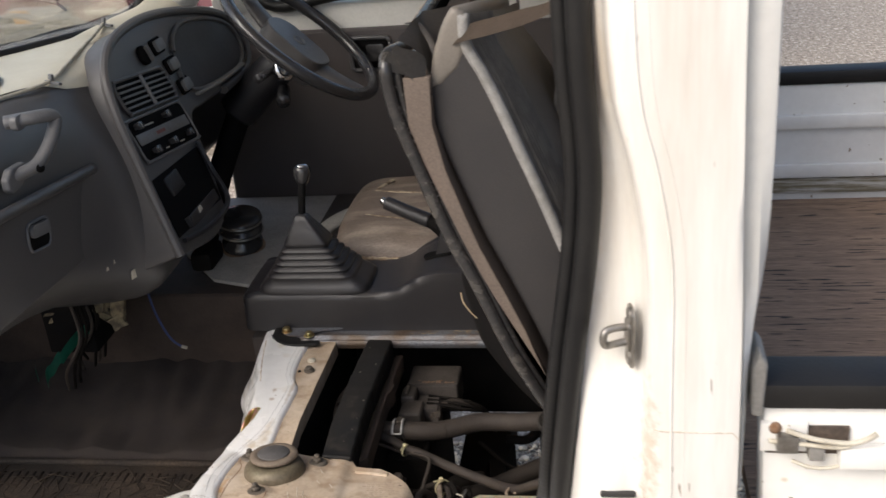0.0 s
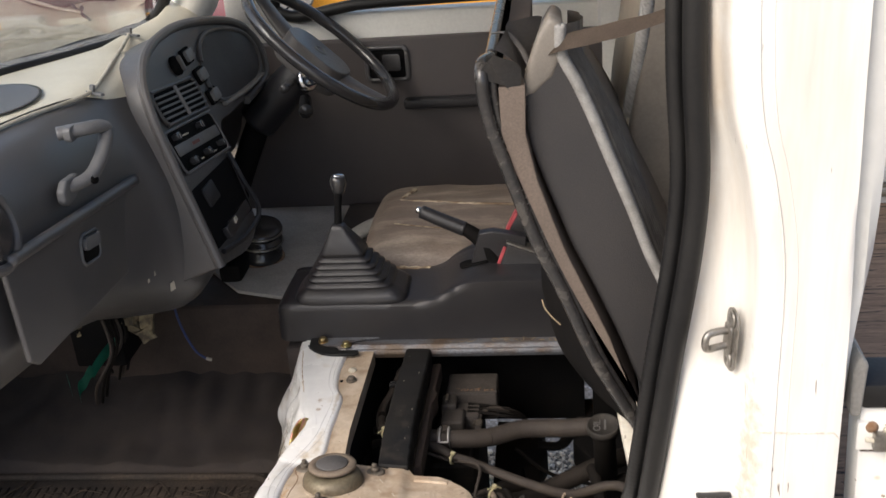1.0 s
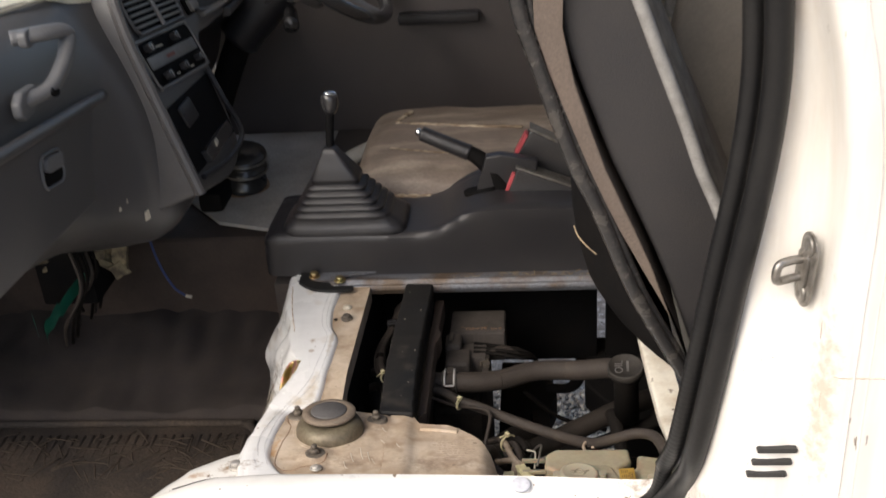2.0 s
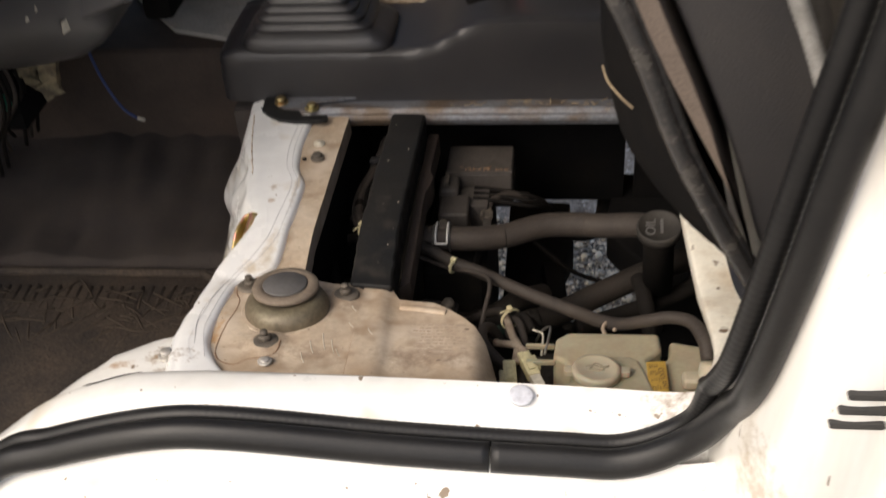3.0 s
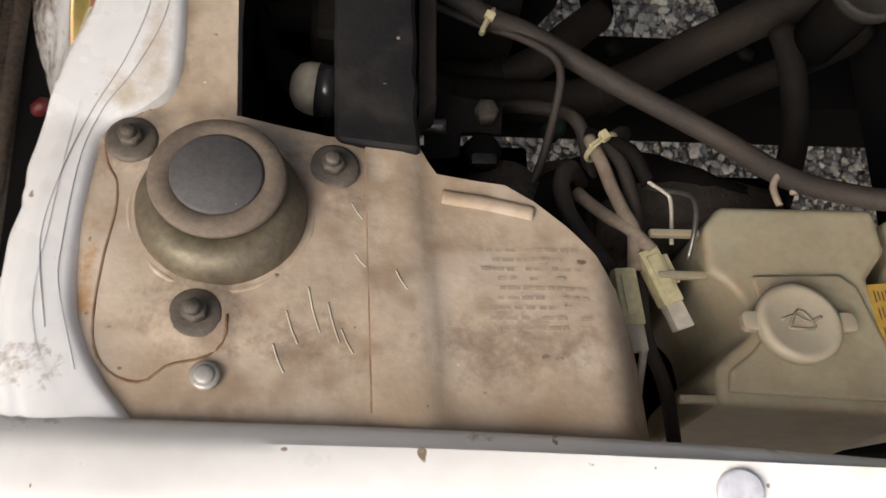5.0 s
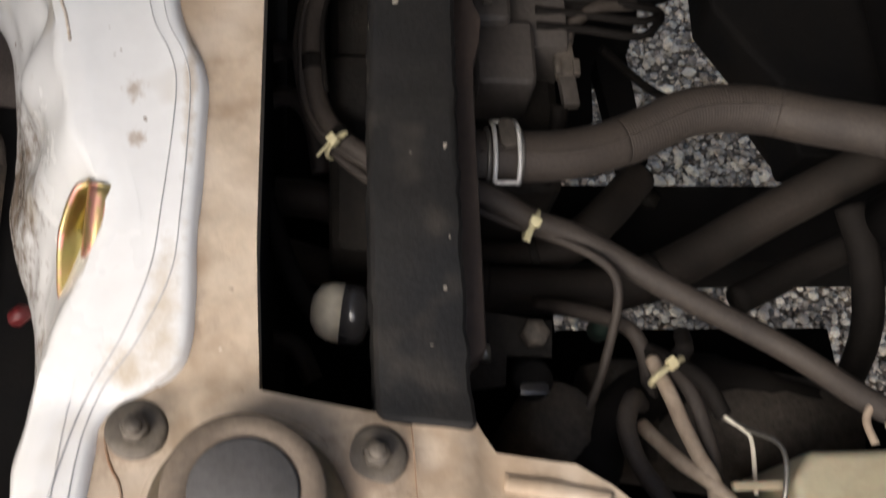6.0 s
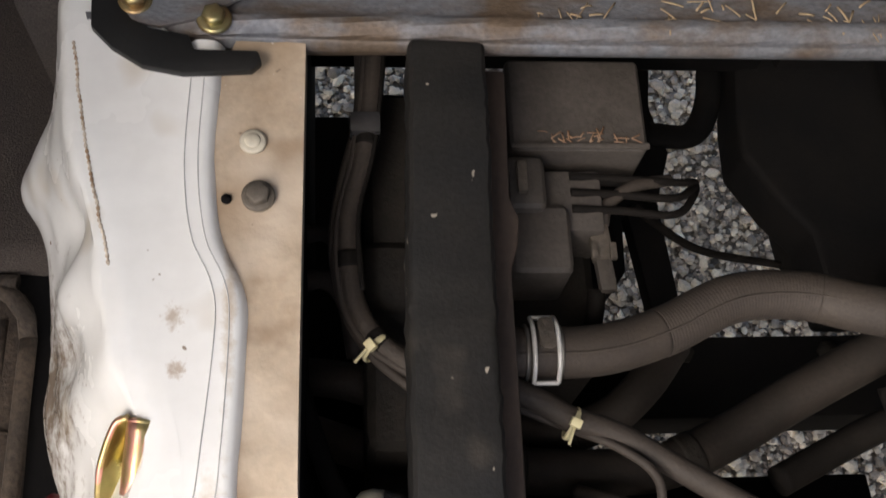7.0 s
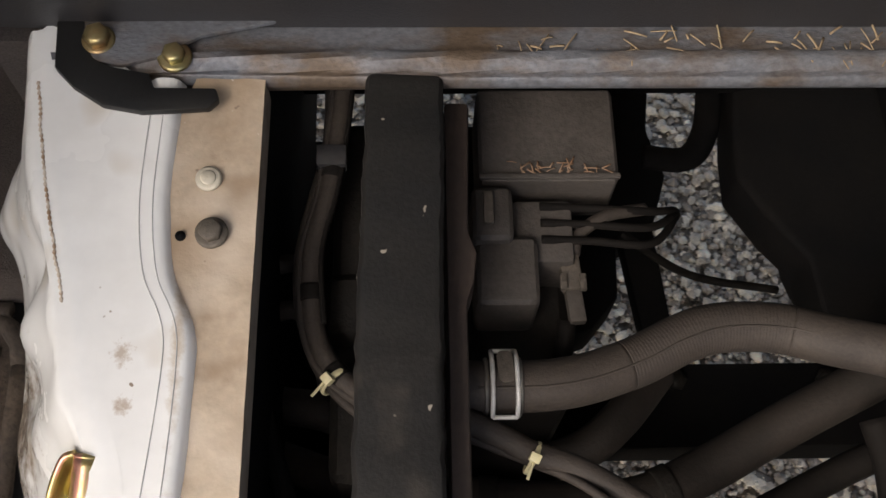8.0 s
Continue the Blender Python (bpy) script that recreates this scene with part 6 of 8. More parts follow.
# seat belt across the seat
belt = thing("seat_belt", (-0.06, 1.06, 1.30), "brown webbing seat belt lying over the seat", "seat belt")
c = catmull([(-0.140, 1.130, 1.318), (-0.126, 1.080, 1.330), (-0.104, 1.024, 1.347), (-0.082, 0.996, 1.360), (-0.061, 0.986, 1.366), (-0.031, 0.962, 1.378), (0.010, 0.930, 1.390)], 26)
b = bmesh.new()
grid_faces(b, [[(p[0] + k * 0.012, p[1] + k * 0.008, p[2] + k * 0.016 - 0.008) for p in c] for k in (0, 0.5, 1)])
bmesh.ops.solidify(b, geom=b.faces[:], thickness=0.0014)
part("webbing", b, BELT, belt)
b = bmesh.new()
grid_faces(b, [[(0.03 + k * 0.02, 0.99 + k * 0.03, z) for z in np.linspace(0.9, 1.7, 10)] for k in (0, 1)])
bmesh.ops.solidify(b, geom=b.faces[:], thickness=0.0014)
part("hanging_webbing", b, BELT, belt)

# ---- striker and vents on the pillar ----
st = thing("door_striker", (0.056, 0.885, 1.06), "worn steel door striker on the pillar", "striker")
STM = axes((0.0575, 0.8790, 1.090), (0.04, -0.12, 1), (-0.97, -0.22, 0)) @ Matrix.Diagonal((0.95, 0.85, 0.80, 1))
part("plate", prism(bmesh.new(), rounded(0.072, 0.030, 0.014), 0.003, STM, 0.0008), STEEL, st)
for dx in (-0.024, 0.024):
    part("screw", lathe(bmesh.new(), [(0.0095, 0.003), (0.0095, 0.0045), (0.0075, 0.0058), (0.003, 0.0056), (0.0025, 0.0045), (0, 0.0045)], STM @ Matrix.Translation((dx, 0, 0)), 20), STEEL, st)
loop = [STM @ Vector(v) for v in ((0.008, 0.005, 0.002), (0.009, 0.004, 0.016), (0.008, 0.002, 0.029), (0.003, 0.0, 0.033), (-0.004, -0.001, 0.033), (-0.009, 0.001, 0.029), (-0.010, 0.004, 0.016), (-0.009, 0.005, 0.002))]
part("loop", tube(bmesh.new(), loop, 0.0036, 40, 12), STEEL, st)
part("foot", prism(bmesh.new(), rounded(0.034, 0.020, 0.006), 0.003, STM @ Matrix.Translation((0, 0.003, 0.003)), 0.001), STEEL, st)
for k in range(3):
    m = axes((0.0425 - 0.0035 * k, 0.8562, 0.9270 - 0.0130 * k), (1, 0, 0), (0, -1, 0))
    part("vent_slot", prism(bmesh.new(), rounded(0.034, 0.0050, 0.0024), 0.006, m @ Matrix.Translation((0, 0, -0.0055)), 0.0004), SLOT_GREY, cab, "dark vent slot")
part("dirt_line", tube(bmesh.new(), [(0.072, 0.8455, 1.014), (0.080, 0.8392, 1.0138), (0.10, 0.8376, 1.0137), (0.13, 0.8373, 1.0135), (0.157, 0.8382, 1.013)], 0.0009, 50, 6, wob=0.3), material("pale_brown_dirt", (0.52, 0.45, 0.36), (0.68, 0.63, 0.55), rough=0.8, scale=120, spread=(0.4, 0.6), bump=0.1), cab, "pale brown dirt line")
part("panel_gap", tube(bmesh.new(), [(e + 0.001, 0.866, z) for e, z in zip(EX[2:], PZ[2:])], 0.0028, 40, 6), RUBBER, cab)
b = side_prism([(0.174, 1.03), (0.184, 1.03), (0.187, 1.085), (0.180, 1.095), (0.173, 1.08)], 0.856, 0.905, 0.004)
part("corner_buffer", b, GREY_TRIM, bed, "grey plastic corner buffer")
# gate latch
gl = thing("gate_latch", (0.23, 0.86, 0.985), "worn white gate latch with wire handle", "gate latch")
b = bmesh.new()
box(b, (0.183, 0.8595, 0.990), (0.225, 0.866, 1.021), 0.002)
part("plate", b, WHITE, gl)
b = bmesh.new()
box(b, (0.197, 0.850, 0.994), (0.216, 0.861, 1.012), 0.002)
part("catch", b, STEEL, gl)
part("wire_handle", tube(bmesh.new(), [(0.205, 0.853, 1.018), (0.23, 0.851, 1.010), (0.26, 0.851, 1.006), (0.275, 0.852, 1.010), (0.283, 0.855, 1.014)], 0.0025, 30, 8), CONN_W, gl)
part("wire_handle", tube(bmesh.new(), [(0.19, 0.855, 1.005), (0.22, 0.853, 1.003), (0.25, 0.853, 1.000), (0.262, 0.853, 1.003)], 0.0022, 30, 8), CONN_W, gl)
b = bmesh.new()
box(b, (0.252, 0.848, 0.978), (0.36, 0.865, 0.998), 0.004)
part("bar", b, WHITE, gl)
# dark plate whose colour stands in for the shade inside the slot
part("shadow_slot", box(bmesh.new(), (0.188, 0.862, 0.986), (0.262, 0.8665, 1.016), 0.002), SLOT_SHADE, gl)
part("guide", box(bmesh.new(), (0.226, 0.853, 0.984), (0.240, 0.864, 1.002), 0.002), GREY_TRIM, gl)
part("wire_handle", tube(bmesh.new(), [(0.212, 0.857, 0.982), (0.228, 0.854, 0.977), (0.246, 0.854, 0.977), (0.262, 0.857, 0.981)], 0.0018, 24, 8), CONN_W, gl)
part("rust_stain", lathe(bmesh.new(), [(0.006, 0), (0.006, 0.002), (0.003, 0.004), (0, 0.004)], axes((0.196, 0.861, 1.016), (1, 0, 0), (0, -1, 0)), 12), RUST, gl)

# ---- centre console ----
console = thing("centre_console", (-0.3, 1.58, 0.75), "black plastic centre console", "console")
CS = [(-0.560, 0.795), (-0.556, 0.812), (-0.53, 0.818), (-0.42, 0.819), (-0.335, 0.817), (-0.295, 0.823), (-0.265, 0.840), (-0.235, 0.852), (-0.19, 0.856), (-0.1, 0.855), (0.03, 0.855)]
rows = []
for k, (x, zt) in enumerate(CS):
    s = 0.02 if k == 0 else (0.006 if k == 1 else 0)
    rows.append([(x, 1.507 + s, 0.751), (x, 1.508 + s, 0.770), (x, 1.510 + s, zt - 0.009), (x, 1.515 + s, zt - 0.002), (x, 1.525 + s, zt), (x, 1.60, zt + 0.001), (x, 1.645, zt - 0.001), (x, 1.66, zt - 0.012), (x, 1.665, 0.70)])
b = loft(rows, 50, 60)
bmesh.ops.holes_fill(b, edges=[e for e in b.edges if e.is_boundary], sides=0)
part("console_body", b, PLASTIC_DARK, console)
part("lever_slot", prism(bmesh.new(), rounded(0.05, 0.022, 0.010), 0.006, Matrix.Translation((-0.232, 1.578, 0.8505)) @ pose(0, 0, 0, 0, -12, 0), 0.001), BLACK_METAL, console)
gearl = thing("gear_lever", (-0.43, 1.56, 0.80), "black gear lever with ribbed rubber boot", "gear lever")


def ring(cx, cy, w, d, z, n=56, p=6.0):
    out = []
    for a in np.linspace(0, 2 * math.pi, n, endpoint=False):
        ca, sa = math.cos(a), math.sin(a)
        out.append((cx + 0.5 * w * math.copysign(abs(ca) ** (2 / p), ca), cy + 0.5 * d * math.copysign(abs(sa) ** (2 / p), sa), z))
    return out


lev = [(0.186, 0.104, 0.816), (0.188, 0.105, 0.822), (0.176, 0.098, 0.829), (0.152, 0.086, 0.838)]
w = 0.140
for k in range(5):
    z = 0.841 + 0.0095 * k
    lev += [(w + 0.007, w * 0.60 + 0.007, z), (w + 0.0075, w * 0.60 + 0.0075, z + 0.0030), (w - 0.010, w * 0.60 - 0.008, z + 0.0048), (w - 0.014, w * 0.60 - 0.011, z + 0.0078)]
    w -= 0.0145
lev += [(0.074, 0.050, 0.8890), (0.072, 0.049, 0.895), (0.048, 0.035, 0.914), (0.028, 0.024, 0.929), (0.020, 0.020, 0.936), (0.013, 0.013, 0.938)]
b = bmesh.new()
vs = grid_faces(b, [ring(-0.432 - 0.018 * (z - 0.79) / 0.145, 1.562, ww, dd, z) for ww, dd, z in lev], closed=True)
b.faces.new(vs[-1])
part("boot", b, PLASTIC_DARK, gearl, "ribbed black rubber boot")
part("shaft", tube(bmesh.new(), [(-0.450, 1.563, 0.930), (-0.4495, 1.575, 0.96), (-0.447, 1.588, 0.992)], 0.0062, 12, 12), BLACK_METAL, gearl)
knob = part("knob", lathe(bmesh.new(), [(0.007, -0.020), (0.011, -0.014), (0.0135, -0.004), (0.0140, 0.003), (0.0125, 0.009), (0.010, 0.0105)], axes((-0.447, 1.589, 1.000), (1, 0, 0), (0.02, 0.2, 1)), 28), PLASTIC_SMOOTH, gearl, "shiny black knob")
part("knob_top", lathe(bmesh.new(), [(0.0110, 0.009), (0.0105, 0.0118), (0.007, 0.0135), (0, 0.014)], axes((-0.447, 1.589, 1.000), (1, 0, 0), (0.02, 0.2, 1)), 28), CHROME, knob, "bright knob cap")

hb = thing("handbrake", (-0.23, 1.58, 0.82), "black handbrake lever raised from the console", "handbrake")
part("lever", tube(bmesh.new(), [(-0.195, 1.583, 0.850), (-0.212, 1.585, 0.880), (-0.235, 1.590, 0.902), (-0.26, 1.596, 0.914)], (0.016, 0.010), 24, 12), BLACK_METAL, hb)
part("grip", tube(bmesh.new(), [(-0.246, 1.593, 0.908), (-0.28, 1.599, 0.921), (-0.318, 1.607, 0.936)], (0.0125, 0.0115), 30, 14, wob=0.02), PLASTIC_DARK, hb, "moulded black grip")
part("bracket", side_prism([(-0.238, 0.852), (-0.150, 0.852), (-0.145, 0.90), (-0.20, 0.912), (-0.222, 0.908)], 1.572, 1.590, 0.003), PLASTIC_DARK, hb, "black lever bracket")
part("button", lathe(bmesh.new(), [(0.006, 0), (0.006, 0.008), (0.004, 0.010), (0, 0.010)], axes((-0.317, 1.607, 0.936), (0, 1, 0), (-0.92, 0.18, 0.36)), 16), CHROME, hb)
for at, turn in (((-0.157, 1.577, 0.857), 22), ((-0.140, 1.617, 0.899), 28)):
    bk = thing("belt_buckle", (at[0], at[1], 0.83), "black seat belt buckle with red button", "belt buckle", "belt buckles")
    m = Matrix.Translation(at) @ pose(0, 0, 0, 0, turn, 0)
    bb = bmesh.new()
    box(bb, (-0.030, -0.014, -0.028), (0.09, 0.014, 0.026), 0.005, m, 3)
    part("case", bb, PLASTIC_SMOOTH, bk)
    bb = bmesh.new()
    box(bb, (-0.0345, -0.0115, -0.022), (-0.0292, 0.0095, 0.016), 0.0015, m)
    part("button", bb, RED_PLASTIC, bk)
    bb = bmesh.new()
    box(bb, (-0.033, -0.0145, 0.0255), (0.09, 0.0145, 0.0285), 0.001, m)
    part("edge", bb, STEEL, bk)

# ---- driver seat cushion ----
ds = thing("driver_seat", (-0.2, 1.82, 0.70), "worn torn brown vinyl driver seat cushion", "seat")
rows = []
for x, k in ((-0.440, 0.55), (-0.436, 0.72), (-0.424, 0.87), (-0.405, 0.96), (-0.37, 1.0), (-0.28, 1.0), (-0.15, 1.0), (0.05, 1.0)):
    prof = [(1.668, 0.742), (1.648, 0.765), (1.640, 0.795), (1.644, 0.820), (1.658, 0.840), (1.685, 0.855), (1.73, 0.864), (1.80, 0.867), (1.88, 0.862), (1.94, 0.850), (1.98, 0.825), (1.99, 0.79), (1.98, 0.75)]
    rows.append([(x, 1.81 + (y - 1.81) * (0.4 + 0.6 * k), 0.79 + (z - 0.79) * k) for y, z in prof])
b = loft(rows, 60, 50)
for v in b.verts:
    v.co.z += 0.004 * noise.noise(v.co * 14) + 0.002 * noise.noise(v.co * 40)
part("cushion", b, WORN_VINYL, ds, "worn dark brown vinyl")
# dark vinyl band: the shadow under the cushion edge is in its colour
band = [(1.672, 0.742), (1.650, 0.765), (1.6385, 0.785), (1.6375, 0.799)]
part("shaded_front_band", loft([[(x, 1.81 + (y - 1.81) * (0.4 + 0.6 * k) - 0.001, 0.79 + (z - 0.79) * k) for y, z in band] for x, k in ((-0.438, 0.66), (-0.424, 0.87), (-0.405, 0.96), (-0.37, 1.0), (-0.15, 1.0), (0.05, 1.0))], 14, 30, 0.002), VINYL, ds, "dark vinyl cushion front, shadow put into its colour")
CRACKED = material("cracked_pale_vinyl", (0.50, 0.42, 0.31), (0.20, 0.14, 0.09), rough=0.7, scale=60, spread=(0.44, 0.56), stretch=(0.35, 1.5, 1.5), grain=300, grain_amt=0.3, bump=0.5)
part("worn_edge", tube(bmesh.new(), [(-0.423, 1.672, 0.806), (-0.40, 1.650, 0.811), (-0.36, 1.642, 0.808), (-0.30, 1.641, 0.806), (-0.22, 1.640, 0.803), (-0.15, 1.640, 0.803)], (0.012, 0.016), 40, 10, 0.9, wob=0.10), CRACKED, ds, "cracked pale worn edge")
for pts, r in (([(-0.385, 1.826, 0.869), (-0.33, 1.815, 0.870), (-0.25, 1.80, 0.870), (-0.17, 1.79, 0.870)], 0.0035), ([(-0.385, 1.826, 0.868), (-0.378, 1.86, 0.866), (-0.368, 1.90, 0.861)], 0.005), ([(-0.385, 1.725, 0.866), (-0.33, 1.712, 0.864), (-0.25, 1.70, 0.861)], 0.0018)):
    part("worn_seam", tube(bmesh.new(), [(x, y, z - 0.001) for x, y, z in pts], r, 30, 8, 0.5, wob=0.2), CRACKED, ds, "cracked pale seam")
b = bmesh.new()
box(b, (-0.40, 1.672, 0.700), (0.05, 2.0, 0.775), 0.02, seg=3)
part("base", b, BLACK_METAL, ds)

b = side_prism([(0.04, 0.80), (0.045, 1.0), (0.055, 1.25), (0.068, 1.5), (0.098, 1.53), (0.115, 1.5), (0.115, 0.8)], 1.62, 2.04, 0.02, 4)
part("backrest", b, PALE_VINYL, ds, "pale faded vinyl backrest")
part("welt", tube(bmesh.new(), [(0.047, 1.622, 0.90), (0.052, 1.622, 1.1), (0.06, 1.622, 1.3), (0.07, 1.622, 1.5)], 0.009, 30, 8), WEAVE, ds, "grey woven strip")


# ---- floor ----
b = bmesh.new()
box(b, (-0.552, 1.507, 0.50), (-0.436, 2.14, 0.738), 0.006)
part("engine_box", b, CARPET, cab)
b = bmesh.new()
rows = [[(x, y, 0.548 + 0.030 * max(0, (y - 1.5) / 0.2) + 0.014 * noise.noise((x * 8 + y * 3, y * 5, 2)) + 0.005 * noise.noise((x * 26, y * 14, 7)) + 0.016 * abs(noise.noise((x * 17 + y * 2, y * 3, 5))) - (0.02 if y < 1.44 else 0)) for x in np.linspace(-1.2, -0.552, 70)] for y in np.linspace(1.432, 1.70, 34)]
grid_faces(b, rows)
part("carpet", b, CARPET, cab, "wrinkled dark carpet")
b = bmesh.new()
box(b, (-1.2, 1.695, 0.52), (-0.552, 2.15, 0.722), 0.012, seg=3)
part("floor_step", b, BROWN_SHEET, cab, "dark brown carpet step")
b = bmesh.new()
prism(b, [(-0.70, 1.742), (-0.61, 1.712), (-0.553, 1.706), (-0.553, 2.148), (-0.80, 2.148), (-0.80, 1.86)], 0.008, Matrix.Translation((0, 0, 0.723)), 0.003)
part("driver_floor", b, FLOOR_GREY, cab, "light grey dusty floor")
part("trim_strip", tube(bmesh.new(), [(-0.52, 1.74, 0.78), (-0.47, 1.78, 0.82), (-0.41, 1.82, 0.835), (-0.36, 1.86, 0.835)], 0.02, 24, 10, 0.5), GREY_TRIM, ds)
mat_ = thing("floor_mat", (-0.84, 1.24, 0.52), "dirty black ribbed rubber floor mat with dry grass", "floor mat")
b = prism(bmesh.new(), rounded(0.53, 0.375, 0.04, 6, -0.842, 1.243), 0.012, Matrix.Translation((0, 0, 0.522)), 0.003)
part("mat_base", b, VINYL_MAT, mat_)
c = [(x, y, 0.538) for x, y in rounded(0.52, 0.365, 0.04, 6, -0.842, 1.243)]
part("mat_rim", tube(bmesh.new(), c + c[:1], 0.006, 120, 8), VINYL_MAT, mat_)
for k in range(34):
    b = bmesh.new()
    x = -0.60 - 0.0142 * k
    tube(b, [(x, 1.085, 0.5345), (x + 0.003, 1.24, 0.5345), (x, 1.40, 0.5345)], 0.0030, 8, 6, 0.7)
    part("rib", b, VINYL_MAT, mat_)
straws("dry_grass", 280, ((-1.05, -0.60), (1.08, 1.40)), lambda x, y: 0.536, 0.0011, (0.006, 0.03), "dry grass and dirt on the mat",
       material("dusty_dry_grass", (0.072, 0.053, 0.036), (0.042, 0.031, 0.022), rough=0.9, scale=40, bump=0.1))
b = bmesh.new()
lathe(b, [(0.003, 0), (0.0055, 0.003), (0.0055, 0.011), (0.003, 0.014), (0, 0.014)], axes((-0.5525, 1.270, 0.57), (1, 0, 0), (0.6, 0.3, 0.5)), 16)
single("tail_bulb", b, material("dark_red_plastic", (0.11, 0.008, 0.01), rough=0.5, bump=0), "small red plastic bit beside the ledge", "plastic bit")

# ---- dashboard ----
dash = thing("dashboard", (-0.85, 1.6, 0.85), "dark grey plastic dashboard with its top coloured as lit", "dashboard")
BACK = ((1.0, -1.08, 1.222), (1.3, -1.03, 1.218), (1.543, -0.953, 1.212), (1.653, -0.908, 1.205), (1.798, -0.865, 1.195), (1.923, -0.857, 1.185), (2.08, -0.875, 1.174))


def dash_row(y, dx=0.0, low=0.0, deep=0.0):
    xb = float(np.interp(y, [p[0] for p in BACK], [p[1] for p in BACK]))
    zb = float(np.interp(y, [p[0] for p in BACK], [p[2] for p in BACK]))
    return [(xb, y, zb), (0.5 * (xb - 0.815), y, 0.5 * (zb + 1.213)), (-0.803 + dx, y, 1.213), (-0.760 + dx, y, 1.202), (-0.734 + dx, y, 1.163), (-0.722 + dx, y, 1.10), (-0.718 + dx - deep * 0.2, y, 1.02), (-0.718 + dx - deep * 0.5, y, 0.955 - low),
            (-0.729 + dx - deep, y, 0.915 - low), (-0.775 + dx - deep, y, 0.885 - low), (-0.88 + dx, y, 0.87 - low)]


def pod_part(name, bm_, mt_, parent, label=""):
    """A part of the pod, cut fine and set a little into the dash."""
    for no in ((0, 1, 0), (0, 0, 1)):
        ks = [v.co.y if no[1] else v.co.z for v in bm_.verts]
        k = min(ks) + 0.02
        while k < max(ks):
            bmesh.ops.bisect_plane(bm_, geom=bm_.verts[:] + bm_.edges[:] + bm_.faces[:], plane_co=tuple(k * c for c in no), plane_no=no)
            k += 0.02
    for v in bm_.verts:
        v.co.x -= 0.004
    return part(name, bm_, mt_, parent, label)


def pod_row(y, k, low=0.045):
    """A dash section that swells by k to meet the back of the pod."""
    out = dash_row(y, 0.0, low)
    lean = ((5, -0.699), (6, -0.668), (7, -0.652), (8, -0.660), (9, -0.715))
    for n, x in lean:
        out[n] = (out[n][0] + k * (x - out[n][0]), y, out[n][2])
    return out


rows = [dash_row(1.0, -0.02, -0.035, 0.04), dash_row(1.1, -0.01, -0.035, 0.03), dash_row(1.25, 0, -0.025, 0.02), pod_row(1.36, 0.12, 0.0), pod_row(1.42, 0.45, 0.025), pod_row(1.455, 0.9), pod_row(1.50, 1.0), pod_row(1.60, 0.9), pod_row(1.645, 0.5), dash_row(1.69, -0.04), dash_row(1.76, -0.04), dash_row(1.85, -0.03), dash_row(2.08, -0.05)]
full = loft(rows, 72, 70)
part("dash_body", full, PLASTIC, dash)
# pale sheet over the dash: daylight on its top, put into colour
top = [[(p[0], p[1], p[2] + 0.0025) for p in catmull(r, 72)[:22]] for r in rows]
part("dash_top", loft(top, 40, 50), DASH_LIT, dash, "dash top with windscreen light put into its pale colour")
# centre pod
PM = axes((-0.70, 0, 1.165), (0, 1, 0), (0.935, 0, 0.355))


def pod(y, z, d=0.0):
    return PM @ Vector((y, (z - 1.165) * 1.07, d))


def pod_poly(pts):
    return [(y, (z - 1.165) * 1.07) for y, z in pts]


POD = [(1.435, 0.925), (1.452, 1.0), (1.470, 1.08), (1.490, 1.15), (1.520, 1.195), (1.575, 1.225), (1.66, 1.235), (1.75, 1.232), (1.86, 1.215), (1.96, 1.192), (2.03, 1.165), (2.065, 1.13), (2.06, 1.09), (2.01, 1.066), (1.90, 1.062), (1.78, 1.066), (1.712, 1.066), (1.690, 1.02), (1.660, 0.95), (1.635, 0.912), (1.56, 0.900)]
fine_p = [(p[0], p[1]) for p in catmull([(y, z, 0) for y, z in POD + POD[:1]], 90)[:-1]]
pod_part("pod_panel", prism(bmesh.new(), pod_poly(fine_p), 0.075, PM @ Matrix.Translation((0, 0, -0.075)), 0.006, 3), POD_GREY, dash)
rim_pts = fine_p[:62]
pod_part("pod_rim", tube(bmesh.new(), [pod(y, z, 0.002) for y, z in rim_pts[::3]], 0.008, 90, 10), POD_GREY, dash)
CL = [(1.760, 1.165), (1.785, 1.185), (1.835, 1.196), (1.905, 1.189), (1.985, 1.168), (2.030, 1.143), (2.038, 1.108), (1.99, 1.078), (1.90, 1.078), (1.790, 1.088), (1.745, 1.105), (1.742, 1.135)]
fine_q = [(p[0], p[1]) for p in catmull([(y, z, 0) for y, z in CL + CL[:1]], 50)[:-1]]
clus = pod_part("instrument_recess", prism(bmesh.new(), pod_poly(fine_q), 0.003, PM @ Matrix.Translation((0, 0, -0.0005)), 0.0008), RECESS, dash, "black empty instrument recess")
pod_part("recess_rim", tube(bmesh.new(), [pod(y, z, 0.003) for y, z in (fine_q + fine_q[:1])[::2]], 0.0045, 80, 8), POD_GREY, clus)
pod_part("recess_lip", tube(bmesh.new(), [pod(1.76, 1.088, 0.004), pod(1.87, 1.079, 0.008), pod(1.985, 1.076, 0.010)], 0.006, 20, 8, 0.6), GREY_TRIM, clus)
# vent


def slant(pts):
    """Rows on the pod fall a little towards the driver."""
    return [(y, z - 0.13 * (y - 1.6)) for y, z in pts]


